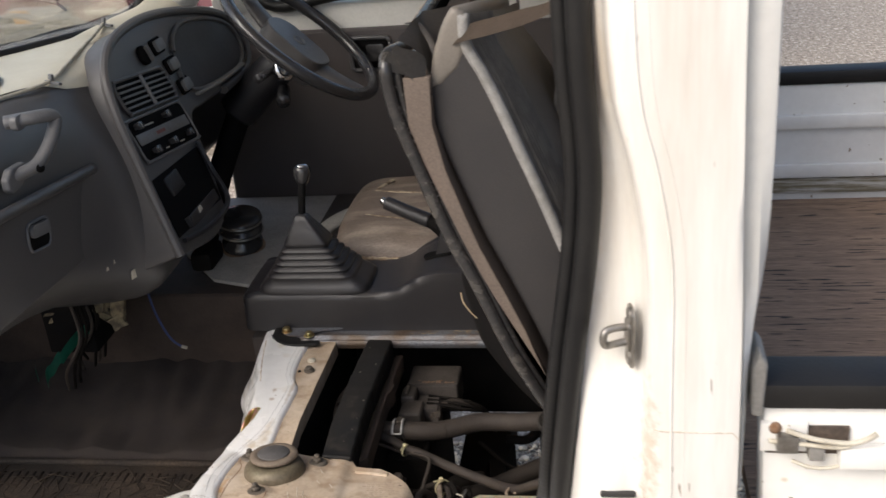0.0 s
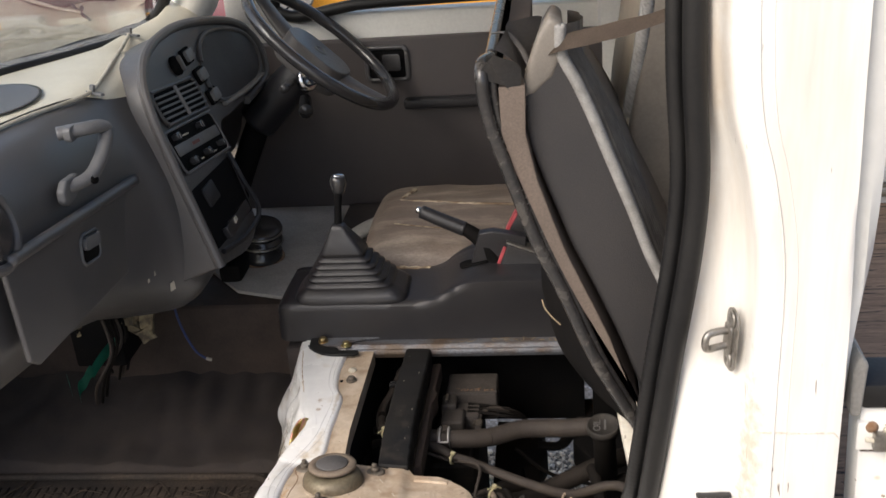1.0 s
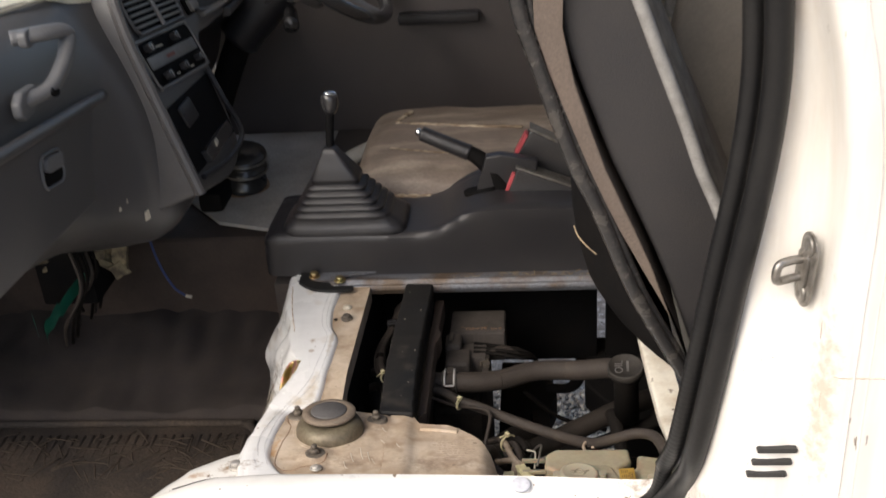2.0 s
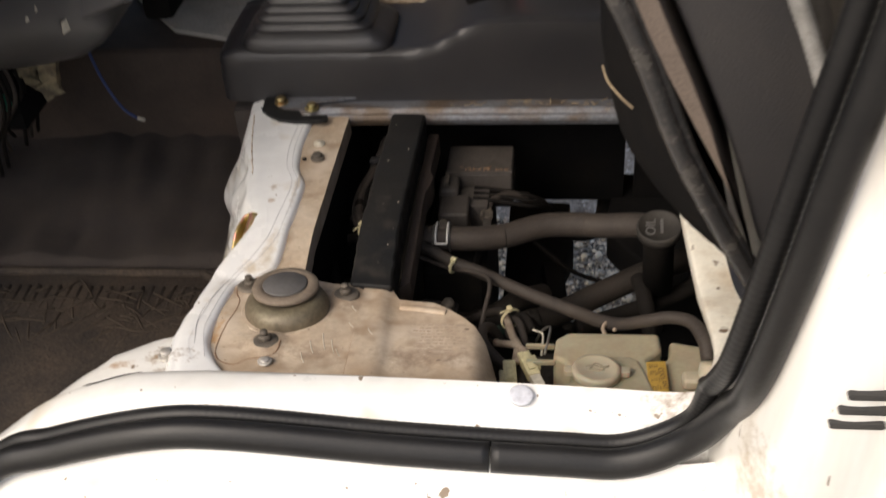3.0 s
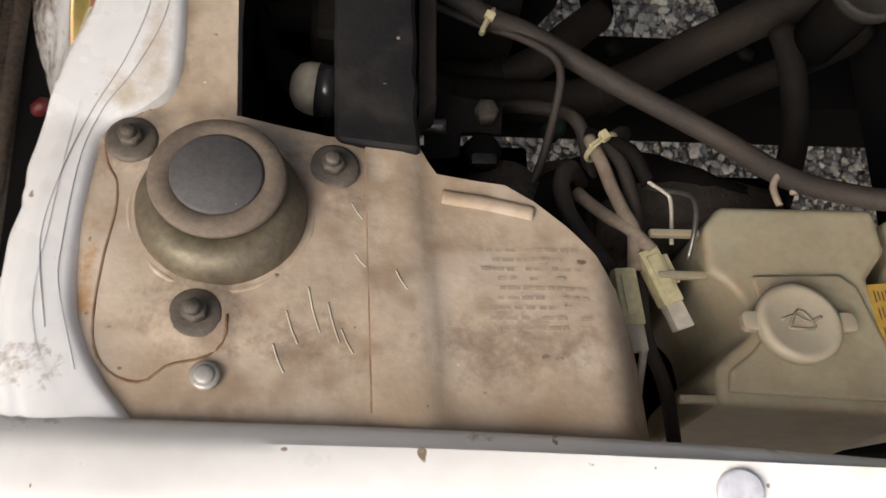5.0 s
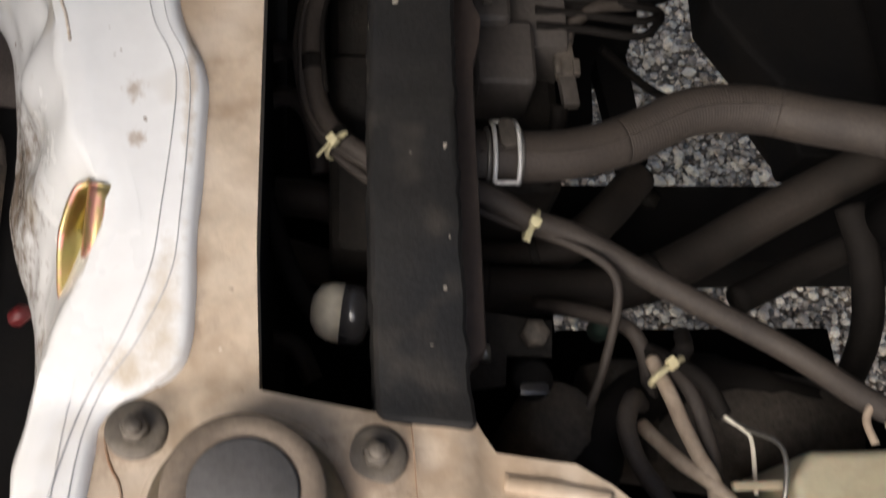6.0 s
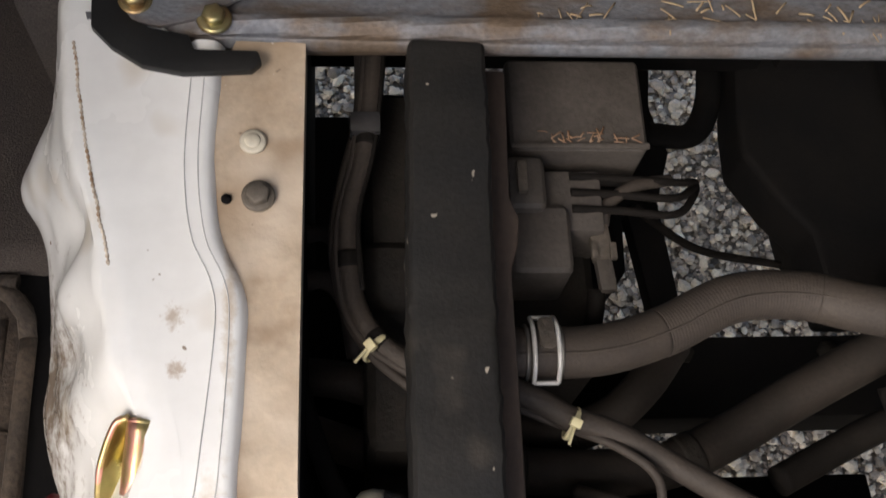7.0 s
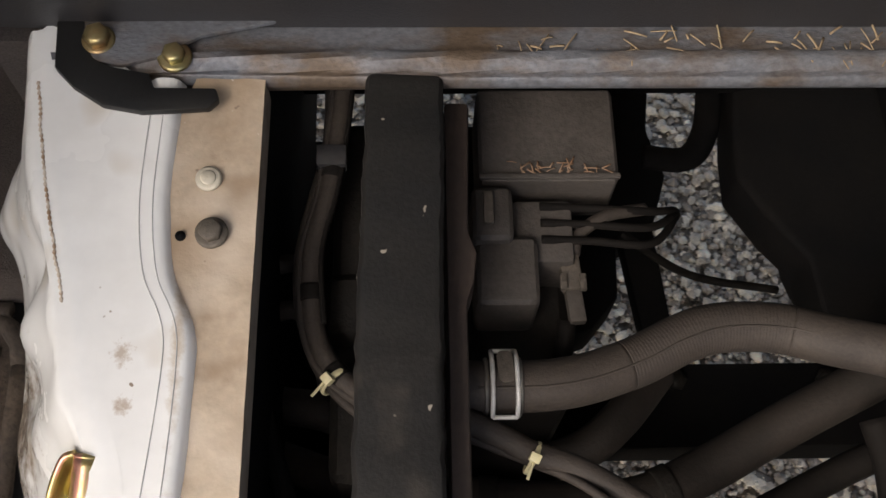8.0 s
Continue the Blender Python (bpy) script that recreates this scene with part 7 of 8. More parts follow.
vent = pod_part("air_vent", prism(bmesh.new(), pod_poly(slant(rounded(0.172, 0.048, 0.014, 5, 1.604, 1.1430))), 0.004, PM @ Matrix.Translation((0, 0, -0.0005)), 0.001), BLACK_METAL, dash, "slatted air vent")
vr = slant(rounded(0.176, 0.052, 0.015, 5, 1.604, 1.1430))
pod_part("vent_frame", tube(bmesh.new(), [pod(y, z, 0.004) for y, z in vr + vr[:1]], 0.0032, 90, 8), POD_GREY, vent)
for k in range(5):
    z = 1.1265 + 0.0082 * k
    pod_part("slat", tube(bmesh.new(), [pod(y, zz, 0.006) for y, zz in slant([(1.522, z), (1.6, z), (1.687, z)])], 0.0019, 8, 6), SLAT_GREY, vent)
pod_part("divider", tube(bmesh.new(), [pod(y, z, 0.0075) for y, z in slant([(1.604, 1.119), (1.604, 1.167)])], 0.0036, 6, 8), SLAT_GREY, vent)
# knob and switches
kn = pod_part("round_knob", lathe(bmesh.new(), [(0.0165, 0), (0.0165, 0.006), (0.0125, 0.011), (0, 0.012)], PM @ Matrix.Translation((1.659, 0.0225, 0)), 24), BLACK_METAL, dash)
pod_part("knob_grip", prism(bmesh.new(), rounded(0.006, 0.026, 0.002), 0.006, PM @ Matrix.Translation((1.659, 0.0225, 0.011)), 0.0015), POD_GREY, kn)
for y, z in ((1.716, 1.187), (1.728, 1.150), (1.734, 1.112)):
    sw_ = pod_part("switch", prism(bmesh.new(), pod_poly(rounded(0.040, 0.026, 0.006, 4, y, z)), 0.006, PM, 0.002), BLACK_METAL, dash)
    pod_part("switch_key", prism(bmesh.new(), pod_poly(rounded(0.031, 0.018, 0.004, 4, y, z)), 0.006, PM @ Matrix.Translation((0, 0, 0.006)), 0.002), SLAT_GREY, sw_)
# heater control
hc = pod_part("heater_panel", prism(bmesh.new(), pod_poly(slant(rounded(0.190, 0.062, 0.010, 5, 1.588, 1.0770))), 0.004, PM, 0.001), BLACK_METAL, dash, "black heater control panel")
hr = slant(rounded(0.194, 0.066, 0.011, 5, 1.588, 1.0770))
pod_part("panel_frame", tube(bmesh.new(), [pod(y, z, 0.004) for y, z in hr + hr[:1]], 0.0022, 90, 8), SLAT_GREY, hc)
pod_part("grey_strip", prism(bmesh.new(), pod_poly(slant(rounded(0.176, 0.017, 0.002, 2, 1.588, 1.0785))), 0.0015, PM @ Matrix.Translation((0, 0, 0.004)), 0.0003), SLAT_GREY, hc)
pod_part("print_bar", prism(bmesh.new(), pod_poly(slant(rounded(0.03, 0.005, 0.001, 1, 1.575, 1.0785))), 0.0004, PM @ Matrix.Translation((0, 0, 0.0056))), material("faded_red_print", (0.22, 0.075, 0.06), rough=0.6, bump=0), hc)
for y, z, w_ in ((1.545, 1.0955, 0.040), (1.562, 1.0950, 0.018), (1.57, 1.0520, 0.012), (1.625, 1.0515, 0.016)):
    pod_part("print_bar", prism(bmesh.new(), pod_poly(slant(rounded(w_, 0.0022, 0.0008, 1, y, z))), 0.0004, PM @ Matrix.Translation((0, 0, 0.0041))), CONN_W, hc)
for y, z in ((1.515, 1.098), (1.612, 1.098), (1.528, 1.056), (1.590, 1.057), (1.652, 1.058)):
    kb = pod_part("slider", prism(bmesh.new(), pod_poly(slant(rounded(0.015, 0.012, 0.005, 4, y, z))), 0.011, PM @ Matrix.Translation((0, 0, 0.004)), 0.002), PLASTIC_SMOOTH, hc)
    pod_part("slider_mark", prism(bmesh.new(), pod_poly(slant(rounded(0.002, 0.008, 0.0006, 2, y, z))), 0.0006, PM @ Matrix.Translation((0, 0, 0.0152))), SLAT_GREY, kb)
# empty radio slot with loose bits
slot = pod_part("radio_slot", prism(bmesh.new(), pod_poly([(1.475, 1.035), (1.662, 1.025), (1.642, 0.935), (1.460, 0.945)]), 0.003, PM, 0.0008), BLACK_METAL, dash, "empty black radio slot")
pod_part("slot_frame", tube(bmesh.new(), [pod(1.664, 1.03, 0.006), pod(1.652, 0.985, 0.010), pod(1.645, 0.93, 0.012), pod(1.56, 0.922, 0.010), pod(1.462, 0.938, 0.006)], 0.0045, 40, 8), PLASTIC_DARK, slot)
b = bmesh.new()
prism(b, pod_poly(rounded(0.05, 0.03, 0.004, 3, 1.53, 1.01)), 0.006, PM, 0.002)
pod_part("inner_bracket", b, PLASTIC_DARK, slot)
b = bmesh.new()
prism(b, pod_poly(rounded(0.12, 0.018, 0.003, 3, 1.56, 0.951)), 0.012, PM, 0.003)
pod_part("shelf", b, PLASTIC_SMOOTH, slot)
pod_part("white_chip", prism(bmesh.new(), [(0, 0), (0.014, 0.002), (0.013, 0.009), (0.003, 0.008)], 0.0015, PM @ Matrix.Translation((1.535, (0.951 - 1.165) * 1.07, 0.0125))), CONN_W, slot)
# paint chips low on the dash
for at, size in (((-0.6900, 1.413, 0.897), 0.010), ((-0.7035, 1.391, 0.934), 0.005), ((-0.7075, 1.377, 0.930), 0.004)):
    part("paint_chip", prism(bmesh.new(), [(0, 0), (size, 0.001), (size * 0.9, size * 1.5), (size * 0.2, size * 1.3)], 0.0016, axes(at, (0.48, 0.87, 0), (0.87, -0.48, 0.0))), CONN_W, dash, "chip in the plastic")
# glove box, grab handle, side vent
lid = [(1.025, 1.120), (1.035, 1.128), (1.405, 1.082), (1.418, 1.070), (1.405, 0.98), (1.39, 0.965), (1.05, 0.985), (1.03, 1.0)]
GM = axes((-0.7205, 0, 0), (0, 1, 0), (1, 0, 0))
gb = part("glove_box", prism(bmesh.new(), lid, 0.007, GM, 0.004, 3), PLASTIC, dash, "dark grey glove box lid")
part("lid_lip", tube(bmesh.new(), [(-0.709, 1.03, 1.131), (-0.707, 1.2, 1.111), (-0.709, 1.41, 1.084)], 0.008, 30, 10), PLASTIC, gb)
pl = rounded(0.056, 0.040, 0.012, 5, 0, 0)
LM = GM @ Matrix.Translation((1.236, 1.056, 0.0064)) @ pose(0, 0, 0, 0, 0, -10)
part("pull", prism(bmesh.new(), pl, 0.002, LM, 0.0005), BLACK_METAL, gb)
part("pull_frame", tube(bmesh.new(), [LM @ Vector((x, y, 0.002)) for x, y in pl + pl[:1]], 0.0022, 60, 8), MID_GREY, gb)
part("pull_flap", prism(bmesh.new(), rounded(0.046, 0.018, 0.007, 5, 0, 0.008), 0.006, LM @ Matrix.Translation((0, 0, 0.0018)), 0.002), MID_GREY, gb)
gh = part("grab_handle", tube(bmesh.new(), [(-0.735, 1.262, 1.206), (-0.706, 1.275, 1.207), (-0.691, 1.298, 1.203), (-0.688, 1.304, 1.195), (-0.687, 1.290, 1.181), (-0.689, 1.268, 1.165), (-0.697, 1.244, 1.151), (-0.722, 1.218, 1.144)], 0.0125, 60, 14, 0.72), MID_GREY, dash, "grey plastic grab handle")
part("foot_pad", prism(bmesh.new(), [(1.195, 1.136), (1.196, 1.150), (1.210, 1.160), (1.245, 1.158), (1.248, 1.142), (1.225, 1.130), (1.203, 1.128)], 0.012, axes((-0.722, 0, 0), (0, 1, 0), (1, 0, 0)), 0.004, 3), MID_GREY, gh)
part("top_mount", prism(bmesh.new(), rounded(0.024, 0.020, 0.007, 4, 1.262, 1.206), 0.010, axes((-0.722, 0, 0), (0, 1, 0), (1, 0, 0)), 0.004, 3), MID_GREY, gh)
part("handle_screw", lathe(bmesh.new(), [(0.0065, 0), (0.0065, 0.003), (0, 0.003)], axes((-0.689, 1.240, 1.150), (0, 1, 0), (1, -0.3, 0.2)), 16), BLACK_METAL, gh)
sv = part("side_vent", torus(bmesh.new(), 0.048, 0.007, axes((-0.722, 1.03, 1.172), (0, 1, 0), (1, 0, 0.25)), 40, 10), PLASTIC, dash)
part("vent_core", lathe(bmesh.new(), [(0.043, -0.004), (0.043, 0.002), (0.03, 0.008), (0, 0.009)], axes((-0.722, 1.03, 1.172), (0, 1, 0), (1, 0, 0.25)), 30), PLASTIC_SMOOTH, sv)
part("tray", lathe(bmesh.new(), [(0.085, 0.0), (0.09, 0.003), (0.083, 0.003), (0.06, 0.0008), (0, 0.0006)], Matrix.Translation((-0.895, 1.375, 1.2175)) @ Matrix.Diagonal((0.90, 1.05, 1, 1)), 40), POD_GREY, dash, "dark tray in the dash top")
# loose cord along the dash edge with two clips
cord = thing("dash_cord", (-0.78, 1.5, 1.2), "thin grey cord clipped along the dash top", "cord")
part("cord", tube(bmesh.new(), [(-0.83, 1.20, 1.216), (-0.80, 1.30, 1.217), (-0.775, 1.375, 1.213), (-0.762, 1.44, 1.210), (-0.772, 1.52, 1.213), (-0.785, 1.59, 1.216), (-0.803, 1.68, 1.217), (-0.826, 1.775, 1.218)], 0.0030, 60, 8), CONN_W, cord, "pale grey cord")
for at in ((-0.760, 1.443, 1.208), (-0.824, 1.772, 1.217)):
    b = bmesh.new()
    box(b, (-0.003, -0.024, -0.002), (0.003, 0.024, 0.002), 0.001, Matrix.Translation(at) @ pose(0, 0, 0, 0, 12, 60))
    box(b, (-0.0025, -0.004, 0.002), (0.0025, 0.004, 0.012), 0.001, Matrix.Translation(at) @ pose(0, 0, 0, 0, 12, 60))
    part("clip", b, MID_GREY, cord)

part("knee_panel", loft([[(-0.722, y, 1.09), (-0.742, y, 1.0), (-0.775, y, 0.90), (-0.84, y, 0.86)] for y in (1.655, 1.72, 1.8, 1.9, 2.0, 2.09)], 20, 18, 0.004), PLASTIC_DARK, dash, "black lower dash panel")

# ---- steering ----
sw = thing("steering_wheel", (-0.534, 1.9, 1.14), "black two-spoke plastic steering wheel", "steering wheel")
WM = axes((-0.534, 1.980, 1.127), (0, 1, 0), (0.655, 0.038, 0.755))
part("rim", torus(bmesh.new(), 0.166, 0.0120, WM, 72, 14), PLASTIC_SMOOTH, sw)
WH = WM @ Matrix.Rotation(radians(78), 4, "Z")
b = prism(bmesh.new(), rounded(0.140, 0.098, 0.042, 8, 0, 0), 0.055, WH @ Matrix.Translation((0, 0, -0.062)), 0.024, 6)
part("hub", b, POD_GREY, sw)
part("badge", torus(bmesh.new(), 0.012, 0.0016, WH @ Matrix.Translation((0, 0, -0.0065)), 24, 6), SLAT_GREY, sw)
for s_ in (-1, 1):
    part("spoke", tube(bmesh.new(), [WH @ Vector((s_ * 0.050, 0, -0.026)), WH @ Vector((s_ * 0.10, 0.0, -0.018)), WH @ Vector((s_ * 0.160, 0.0, -0.002))], (0.024, 0.015), 20, 12, 0.5), POD_GREY, sw)
col = thing("steering_column", (-0.62, 1.9, 0.9), "dark grey steering column cover with stalks", "steering column")
part("cover", tube(bmesh.new(), [WM @ Vector((0, 0.0, -0.045)), WM @ Vector((0, 0.01, -0.10)), WM @ Vector((0, 0.02, -0.20))], (0.042, 0.048), 20, 18, 0.85), PLASTIC_DARK, col)
part("stalk", tube(bmesh.new(), [WM @ Vector((-0.03, 0.005, -0.075)), WM @ Vector((-0.09, 0.01, -0.07)), WM @ Vector((-0.14, 0.012, -0.066))], (0.006, 0.009), 16, 10), PLASTIC_SMOOTH, col)
part("stalk", tube(bmesh.new(), [WM @ Vector((-0.03, -0.03, -0.095)), WM @ Vector((-0.075, -0.045, -0.10))], (0.012, 0.014), 8, 12), PLASTIC_SMOOTH, col)
part("polished_ring", lathe(bmesh.new(), [(0.02, 0), (0.022, 0.004), (0.018, 0.012), (0.008, 0.012), (0, 0.011)], axes((-0.555, 1.905, 1.085), (1, 0, 0), (0.5, -0.8, 0.2)), 20), CHROME, col)
part("shaft", tube(bmesh.new(), [WM @ Vector((0, 0.02, -0.19)), (-0.72, 1.92, 0.88), (-0.77, 1.90, 0.74)], 0.024, 16, 12), BLACK_METAL, col)
# dark stack of parts at the foot of the column
stk = thing("column_gaiter", (-0.62, 1.74, 0.74), "black rubber gaiter stack at the column foot", "gaiter")
b = bmesh.new()
GT = axes((-0.685, 1.880, 0.732), (1, 0, 0), (0.10, -0.15, 0.95))
lathe(b, [(0.036, 0), (0.040, 0.004), (0.040, 0.018), (0.030, 0.024), (0.030, 0.034), (0.041, 0.038), (0.043, 0.044), (0.041, 0.050), (0.034, 0.053), (0.034, 0.058), (0.042, 0.061), (0.044, 0.068), (0.042, 0.075), (0.030, 0.078), (0, 0.078)], GT, 32)
part("bellows", b, PLASTIC_SMOOTH, stk)
for h in (0.044, 0.068):
    part("wire_ring", torus(bmesh.new(), 0.0435, 0.0020, GT @ Matrix.Translation((0, 0, h)), 36, 6), STEEL, stk)
part("rust_ring", torus(bmesh.new(), 0.0415, 0.0030, GT @ Matrix.Translation((0, 0, 0.004)), 30, 6), RUST, stk)
b = bmesh.new()
box(b, (-0.69, 1.63, 0.80), (-0.65, 1.70, 0.835), 0.01)
part("bracket", b, BLACK_METAL, stk)

# ---- loose wiring under the dash ----
b = bmesh.new()
box(b, (-0.93, 1.52, 0.70), (-0.84, 1.62, 0.86), 0.006)
fb = thing("fuse_box", (-0.88, 1.57, 0.70), "open black fuse box with dusty connectors", "fuse box")
part("case", b, BLACK_METAL, fb)
for k, (x, y, z, mt2) in enumerate(((-0.832, 1.595, 0.745, CONN), (-0.835, 1.580, 0.765, STRAW), (-0.845, 1.61, 0.775, CONN_W), (-0.838, 1.56, 0.80, STRAW), (-0.84, 1.545, 0.82, GREY_TRIM), (-0.83, 1.60, 0.80, STRAW))):
    b = bmesh.new()
    box(b, (-0.008, -0.012, -0.016), (0.008, 0.012, 0.016), 0.002, Matrix.Translation((x, y, z)) @ pose(0, 0, 0, 10 * k, 15, 25 * k))
    part("terminal", b, LABEL_Y if k == 0 else mt2, fb)
for k in range(8):
    a = rng.uniform(0, 1)
    hose("loose_wire", [(-0.86, 1.50 + 0.012 * k, 0.83), (-0.84 + 0.01 * a, 1.47 + 0.015 * k, 0.76), (-0.86 - 0.03 * a, 1.46 + 0.02 * k, 0.70), (-0.90, 1.50 + 0.02 * k, 0.62 + 0.05 * a)], 0.0028, HOSE_DARK if k % 3 else HOSE, "loose dark wire under the dashboard", 24, 7, category="wire", group="loose wires")
SCRAP = material("dirty_cream_scrap", (0.24, 0.195, 0.12), (0.10, 0.08, 0.055), rough=0.85, scale=60, spread=(0.42, 0.6), grain=200, bump=0.3)
foam = thing("foam_scrap", (-0.85, 1.55, 0.76), "crumpled cream insulation scraps hanging under the dashboard", "scrap")
for at, size, turn in (((-0.875, 1.545, 0.782), (0.045, 0.012, 0.010), (10, -14, 20)), ((-0.845, 1.55, 0.787), (0.03, 0.010, 0.012), (-20, 10, -15)), ((-0.803, 1.56, 0.775), (0.010, 0.010, 0.026), (5, 12, 8)), ((-0.812, 1.558, 0.745), (0.012, 0.010, 0.012), (0, -20, 30)), ((-0.90, 1.54, 0.765), (0.022, 0.010, 0.008), (0, 25, 0)), ((-0.835, 1.555, 0.762), (0.016, 0.008, 0.007), (12, 30, 10))):
    b = bmesh.new()
    bmesh.ops.create_cube(b, size=2.0)
    bmesh.ops.subdivide_edges(b, edges=b.edges[:], cuts=3, use_grid_fill=True)
    for v in b.verts:
        v.co *= 1 + 0.35 * noise.noise(v.co * 1.3 + Vector(at) * 50)
        v.co = Vector((v.co.x * size[0], v.co.y * size[1], v.co.z * size[2]))
    b.transform(Matrix.Translation(at) @ pose(0, 0, 0, *turn))
    part("scrap", b, SCRAP, foam)
tape = thing("green_tape", (-0.86, 1.45, 0.70), "green insulating tape strip on loose wires", "tape")
for pts in ([(-0.835, 1.585, 0.775), (-0.845, 1.53, 0.752), (-0.862, 1.475, 0.742), (-0.868, 1.45, 0.730)], [(-0.868, 1.45, 0.735), (-0.880, 1.42, 0.718), (-0.872, 1.40, 0.715)], [(-0.885, 1.40, 0.75), (-0.875, 1.385, 0.742), (-0.87, 1.375, 0.745)]):
    c = catmull(pts, 14)
    b = bmesh.new()
    grid_faces(b, [[(p[0], p[1], p[2] + k * 0.011 + 0.002 * math.sin(i)) for i, p in enumerate(c)] for k in (-1, 0, 1)])
    bmesh.ops.solidify(b, geom=b.faces[:], thickness=0.0012)
    part("strip", b, GREEN_TAPE, tape)
hose("blue_wire", [(-0.79, 1.64, 0.83), (-0.789, 1.648, 0.74), (-0.782, 1.652, 0.69), (-0.768, 1.655, 0.65), (-0.752, 1.657, 0.633)], 0.0022, BLUE_WIRE, "thin blue wire hanging under the dashboard", 30, 7, category="wire", group="loose wires")
part("wire_end", tube(bmesh.new(), [(-0.752, 1.657, 0.633), (-0.742, 1.658, 0.629)], 0.003, 4, 8), CONN_W, fb)

# ---- driver door and screen ----
door = thing("driver_door", (-0.3, 2.18, 0.6), "closed driver door with black trim and grey window sill", "door")
b = bmesh.new()
box(b, (-0.80, 2.172, 0.62), (0.02, 2.215, 1.150), 0.012, seg=3)
part("door_shell", b, TRIM_GREY, door, "grey-white painted door top")
b = bmesh.new()
box(b, (-0.79, 2.150, 0.62), (0.015, 2.1715, 1.098), 0.010, seg=3)
trim = part("door_trim", b, TRIM_BLACK, door, "black door trim")
b = bmesh.new()
box(b, (-0.41, 2.125, 0.950), (-0.25, 2.152, 0.972), 0.008, seg=3)
part("armrest", b, PLASTIC_DARK, trim)
hr = rounded(0.085, 0.068, 0.010, 4, -0.440, 1.045)
DM = axes((0, 2.149, 0), (1, 0, 0), (0, -1, 0))
part("handle_frame", tube(bmesh.new(), [DM @ Vector((x, z, 0.001)) for x, z in hr + hr[:1]], 0.005, 60, 8), PLASTIC, trim)
part("handle_recess", prism(bmesh.new(), rounded(0.078, 0.060, 0.008, 4, -0.440, 1.045), 0.002, DM), BLACK_METAL, trim)
part("handle", prism(bmesh.new(), rounded(0.038, 0.036, 0.006, 4, -0.430, 1.048), 0.008, DM, 0.002), PLASTIC_SMOOTH, trim)
part("window_seal", tube(bmesh.new(), [(-0.665, 2.165, 1.165), (-0.64, 2.163, 1.152), (-0.60, 2.163, 1.150), (-0.53, 2.163, 1.163), (-0.45, 2.163, 1.170), (-0.2, 2.163, 1.175), (0.02, 2.163, 1.180)], 0.012, 40, 10), RUBBER, door)
part("window_seal", tube(bmesh.new(), [(-0.665, 2.165, 1.165), (-0.66, 2.165, 1.25), (-0.64, 2.15, 1.5), (-0.62, 2.14, 1.73)], 0.010, 20, 10), RUBBER, door)
b = bmesh.new()
grid_faces(b, [[(-0.70, 2.178, 1.15), (0.02, 2.178, 1.15)], [(-0.63, 2.16, 1.73), (0.02, 2.16, 1.73)]])
bmesh.ops.solidify(b, geom=b.faces[:], thickness=0.004)
win = part("window_pane", b, GLASS, door, "clear side window")
win.visible_shadow = False
# far pillars
part("far_b_pillar", loft([[(0.0, 2.20, 0.6), (0.0, 2.20, 1.2), (0.0, 2.17, 1.75)], [(0.0, 2.15, 0.6), (0.0, 2.15, 1.2), (0.0, 2.12, 1.75)], [(0.06, 2.14, 0.6), (0.06, 2.14, 1.2), (0.06, 2.11, 1.75)], [(0.12, 2.15, 0.6), (0.12, 2.15, 1.2), (0.12, 2.12, 1.75)]], 16, 14), TRIM_GREY, cab)
part("far_a_pillar", tube(bmesh.new(), [(-0.90, 2.10, 1.11), (-0.84, 2.09, 1.172), (-0.798, 2.08, 1.215), (-0.755, 2.07, 1.33), (-0.72, 2.06, 1.5), (-0.69, 2.05, 1.75)], 0.050, 30, 16, 0.8), TRIM_GREY, cab, "grey-white pillar")
b = bmesh.new()
box(b, (-0.775, 2.168, 1.140), (-0.672, 2.20, 1.74), 0.006)
part("quarter_panel", b, TRIM_GREY, cab)
part("near_a_pillar", tube(bmesh.new(), [(-1.09, 0.96, 0.75), (-1.05, 0.97, 1.2), (-0.95, 0.98, 1.5), (-0.84, 0.99, 1.76)], 0.036, 24, 14, 0.8), WHITE, cab)
ws = thing("windscreen", (-0.95, 1.5, 1.2), "clear glass windscreen in a black rubber seal", "windscreen")
part("screen_seal", tube(bmesh.new(), [(xb - 0.006, y, zb + 0.003) for y, xb, zb in BACK], 0.0085, 50, 10), RUBBER, ws)
part("screen_seal", tube(bmesh.new(), [(-0.893, 2.035, 1.176), (-0.848, 2.025, 1.222), (-0.80, 2.015, 1.36), (-0.74, 2.0, 1.74)], 0.012, 30, 10), RUBBER, ws)
part("screen_frame", tube(bmesh.new(), [(xb - 0.036, y + 0.012, zb + 0.001) for y, xb, zb in BACK], 0.024, 50, 10, 0.4), WHITE, cab)
b = bmesh.new()
grid_faces(b, [[(xb - 0.012, y, zb + 0.006) for y, xb, zb in BACK], [(xb * 0.9 + 0.02, y * 0.97 + 0.045, 1.5) for y, xb, zb in BACK], [(xb * 0.8 + 0.03, y * 0.95 + 0.075, 1.75) for y, xb, zb in BACK]])
bmesh.ops.solidify(b, geom=b.faces[:], thickness=0.004)
pane = part("pane", b, GLASS, ws)
pane.visible_shadow = False
cowl = [[(xb - dx, y + dy, zb - dz) for y, xb, zb in BACK] for dx, dy, dz in ((0.055, 0.012, 0.012), (0.07, 0.02, 0.024), (0.15, 0.05, 0.030), (0.25, 0.06, 0.036), (0.28, 0.06, 0.42))]
part("cowl_panel", loft(cowl, 30, 20), POD_GREY, cab, "dark grey cowl below the screen")
wip = thing("wiper", (-1.02, 1.6, 1.18), "black wiper lying on the cowl", "wiper")
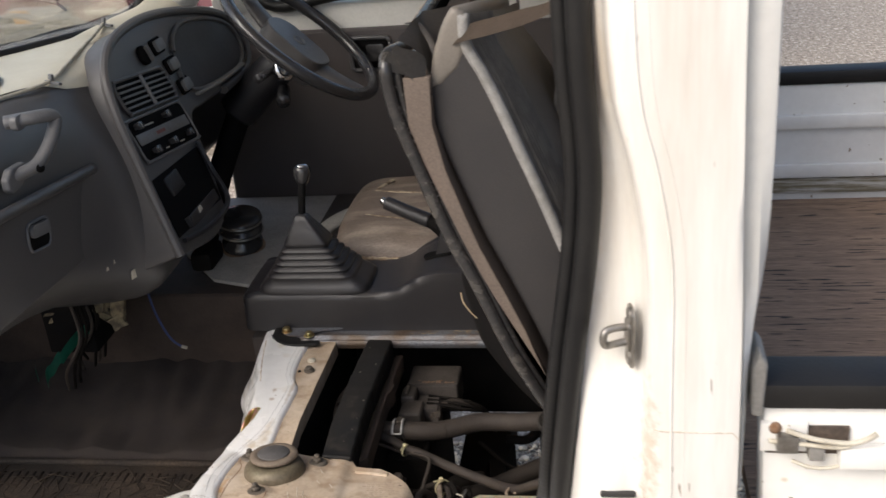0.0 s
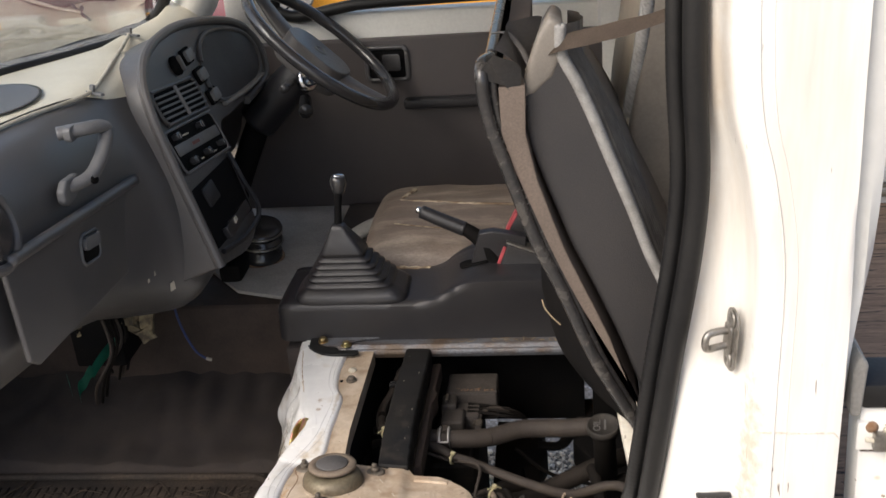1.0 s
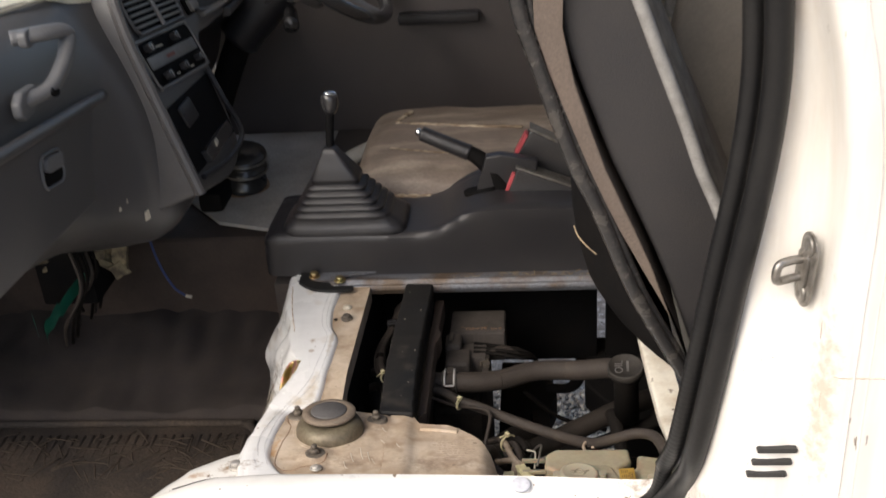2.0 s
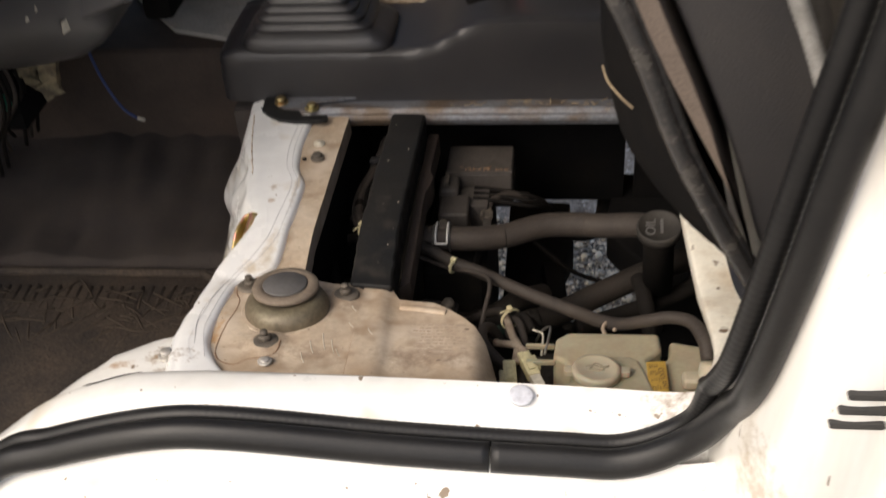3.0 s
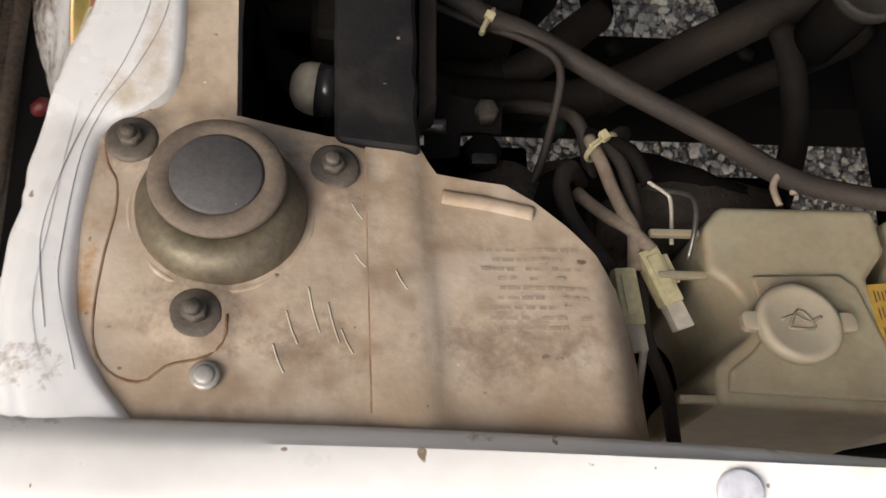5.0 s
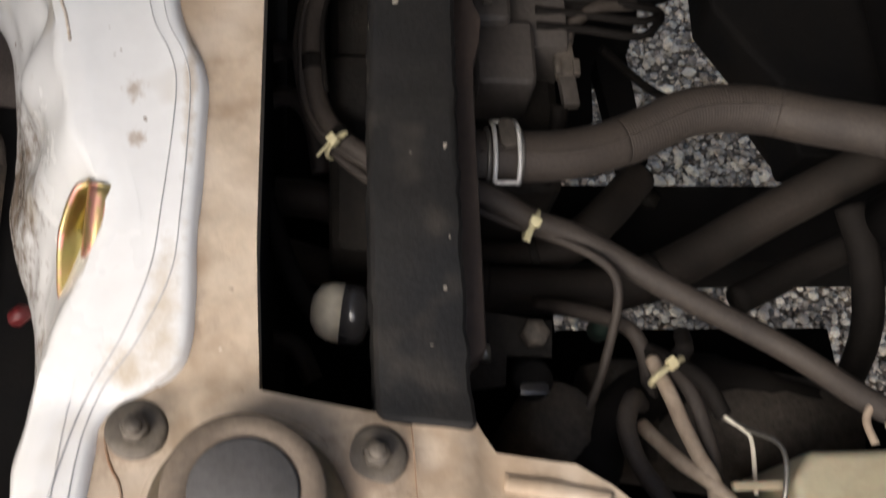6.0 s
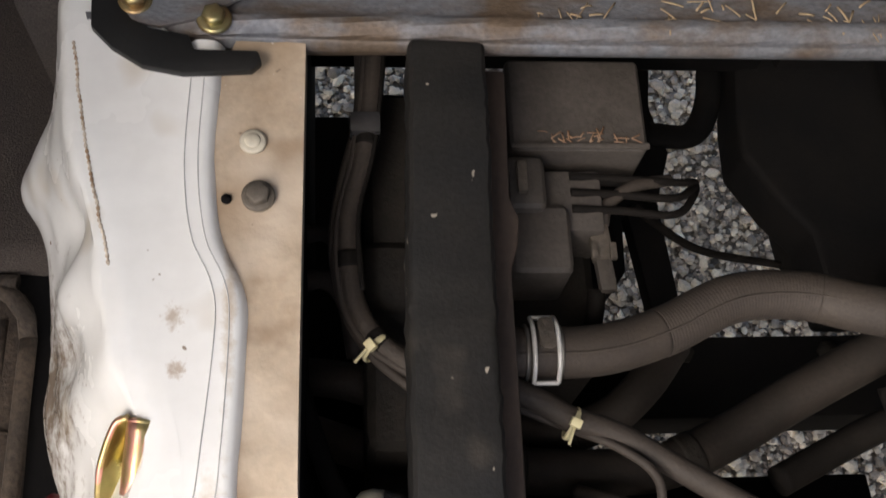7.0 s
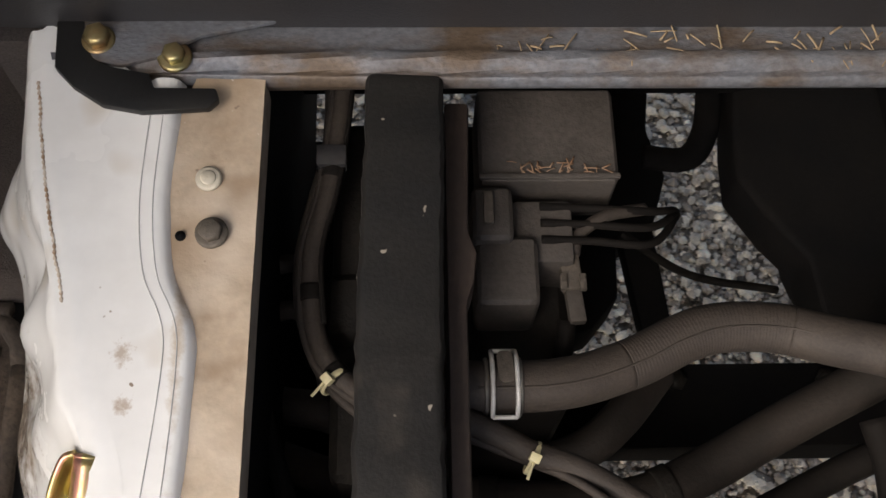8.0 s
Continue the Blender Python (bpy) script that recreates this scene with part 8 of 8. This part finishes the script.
part("arm", tube(bmesh.new(), [(-1.17, 1.90, 1.192), (-1.10, 1.945, 1.205), (-1.03, 1.915, 1.203), (-0.945, 1.885, 1.197)], 0.006, 24, 8), SLAT_GREY, wip)
part("arm", tube(bmesh.new(), [(-1.16, 1.84, 1.190), (-1.09, 1.875, 1.200), (-1.00, 1.865, 1.199), (-0.93, 1.86, 1.196)], 0.0045, 24, 8), SLAT_GREY, wip)
part("blade", tube(bmesh.new(), [(-1.15, 1.62, 1.205), (-1.06, 1.78, 1.204), (-0.955, 1.90, 1.200)], 0.0045, 24, 8), BLACK_METAL, wip)
part("pivot", lathe(bmesh.new(), [(0.014, 0), (0.014, 0.012), (0.010, 0.018), (0, 0.019)], axes((-1.10, 1.93, 1.185), (1, 0, 0), (0, 0, 1)), 18), BLACK_METAL, wip)
# outside mirror
mir = thing("door_mirror", (-0.66, 2.30, 1.10), "black door mirror outside the driver window", "mirror")
b = bmesh.new()
prism(b, rounded(0.13, 0.17, 0.03, 5), 0.04, axes((-0.655, 2.29, 1.215), (0.5, 0.85, 0), (0.85, -0.5, 0.05)) @ Matrix.Translation((0, 0, -0.04)), 0.012, 3)
part("housing", b, PLASTIC, mir)
part("mirror_glass", prism(bmesh.new(), rounded(0.11, 0.15, 0.022, 5), 0.002, axes((-0.655, 2.29, 1.215), (0.5, 0.85, 0), (0.85, -0.5, 0.05)) @ Matrix.Translation((0, 0, 0.001))), CHROME, mir, "mirror glass")
part("stay", tube(bmesh.new(), [(-0.70, 2.20, 1.12), (-0.68, 2.25, 1.14), (-0.66, 2.29, 1.16)], 0.01, 10, 8), BLACK_METAL, mir)

# ---- outside ----
car = thing("parked_car", (-2.2, 5.6, 0.0), "dull red parked car seen from the front", "car")
CXC = -2.15


def car_row(y, zt, w, zb):
    return [(CXC - w, y, zb), (CXC - w * 1.01, y, zt - 0.12), (CXC - w * 0.93, y, zt - 0.02), (CXC - w * 0.5, y, zt + 0.015), (CXC, y, zt + 0.02), (CXC + w * 0.5, y, zt + 0.015), (CXC + w * 0.93, y, zt - 0.02), (CXC + w * 1.01, y, zt - 0.12), (CXC + w, y, zb)]


rows = [car_row(4.42, 0.62, 0.74, 0.30), car_row(4.44, 0.74, 0.78, 0.28), car_row(4.52, 0.80, 0.82, 0.26), car_row(4.9, 0.90, 0.84, 0.25), car_row(5.4, 0.97, 0.85, 0.25), car_row(5.5, 0.99, 0.85, 0.25), car_row(6.1, 1.30, 0.72, 0.25), car_row(6.5, 1.38, 0.66, 0.25), car_row(8.2, 1.0, 0.8, 0.25)]
b = loft(rows, 50, 50)
part("body", b, RED_CAR, car)
b = bmesh.new()
box(b, (CXC - 0.72, 4.40, 0.30), (CXC + 0.72, 4.46, 0.63), 0.03, seg=3)
part("bumper", b, RED_CAR, car)
b = bmesh.new()
box(b, (CXC - 0.34, 4.395, 0.60), (CXC + 0.34, 4.43, 0.645), 0.008)
part("grille", b, BLACK_METAL, car)
b = bmesh.new()
box(b, (CXC - 0.07, 4.395, 0.692), (CXC + 0.07, 4.44, 0.712), 0.004)
part("badge_bar", b, CONN_W, car, "plain bright badge")
for s in (-1, 1):
    b = bmesh.new()
    box(b, (CXC + s * 0.29 - 0.14, 4.385, 0.655), (CXC + s * 0.29 + 0.14, 4.46, 0.735), 0.015, seg=3)
    lamp_ = part("headlight", b, LAMP_GLASS, car)
    b = bmesh.new()
    box(b, (CXC + s * 0.37 - 0.045, 4.378, 0.662), (CXC + s * 0.37 + 0.045, 4.40, 0.728), 0.008)
    part("indicator", b, ORANGE, lamp_, "orange indicator")
b = bmesh.new()
box(b, (CXC - 0.62, 5.72, 1.08), (CXC + 0.62, 5.75, 1.12), 0.01)
part("wiper_cowl", b, BLACK_METAL, car)
for x in (CXC - 0.72, CXC + 0.72):
    wh = part("wheel", lathe(bmesh.new(), [(0.0, -0.09), (0.27, -0.09), (0.30, -0.06), (0.30, 0.06), (0.27, 0.09), (0, 0.09)], axes((x, 5.1, 0.30), (0, 0, 1), (1, 0, 0)), 28), RUBBER, car)
    part("rim", lathe(bmesh.new(), [(0.0, -0.095), (0.17, -0.095), (0.18, 0), (0.17, 0.095), (0, 0.095)], axes((x, 5.1, 0.30), (0, 0, 1), (1, 0, 0)), 24), STEEL, wh)
van = thing("orange_machine", (-0.5, 5.4, 0.0), "orange painted machine standing behind the truck", "machine")
b = bmesh.new()
box(b, (-1.36, 5.0, 0.30), (0.10, 6.2, 1.45), 0.06, seg=3)
part("body", b, ORANGE, van)
b = bmesh.new()
box(b, (-1.0, 5.1, 0.0), (0.0, 6.1, 0.32), 0.05, seg=3)
part("track", b, BLACK_METAL, van)
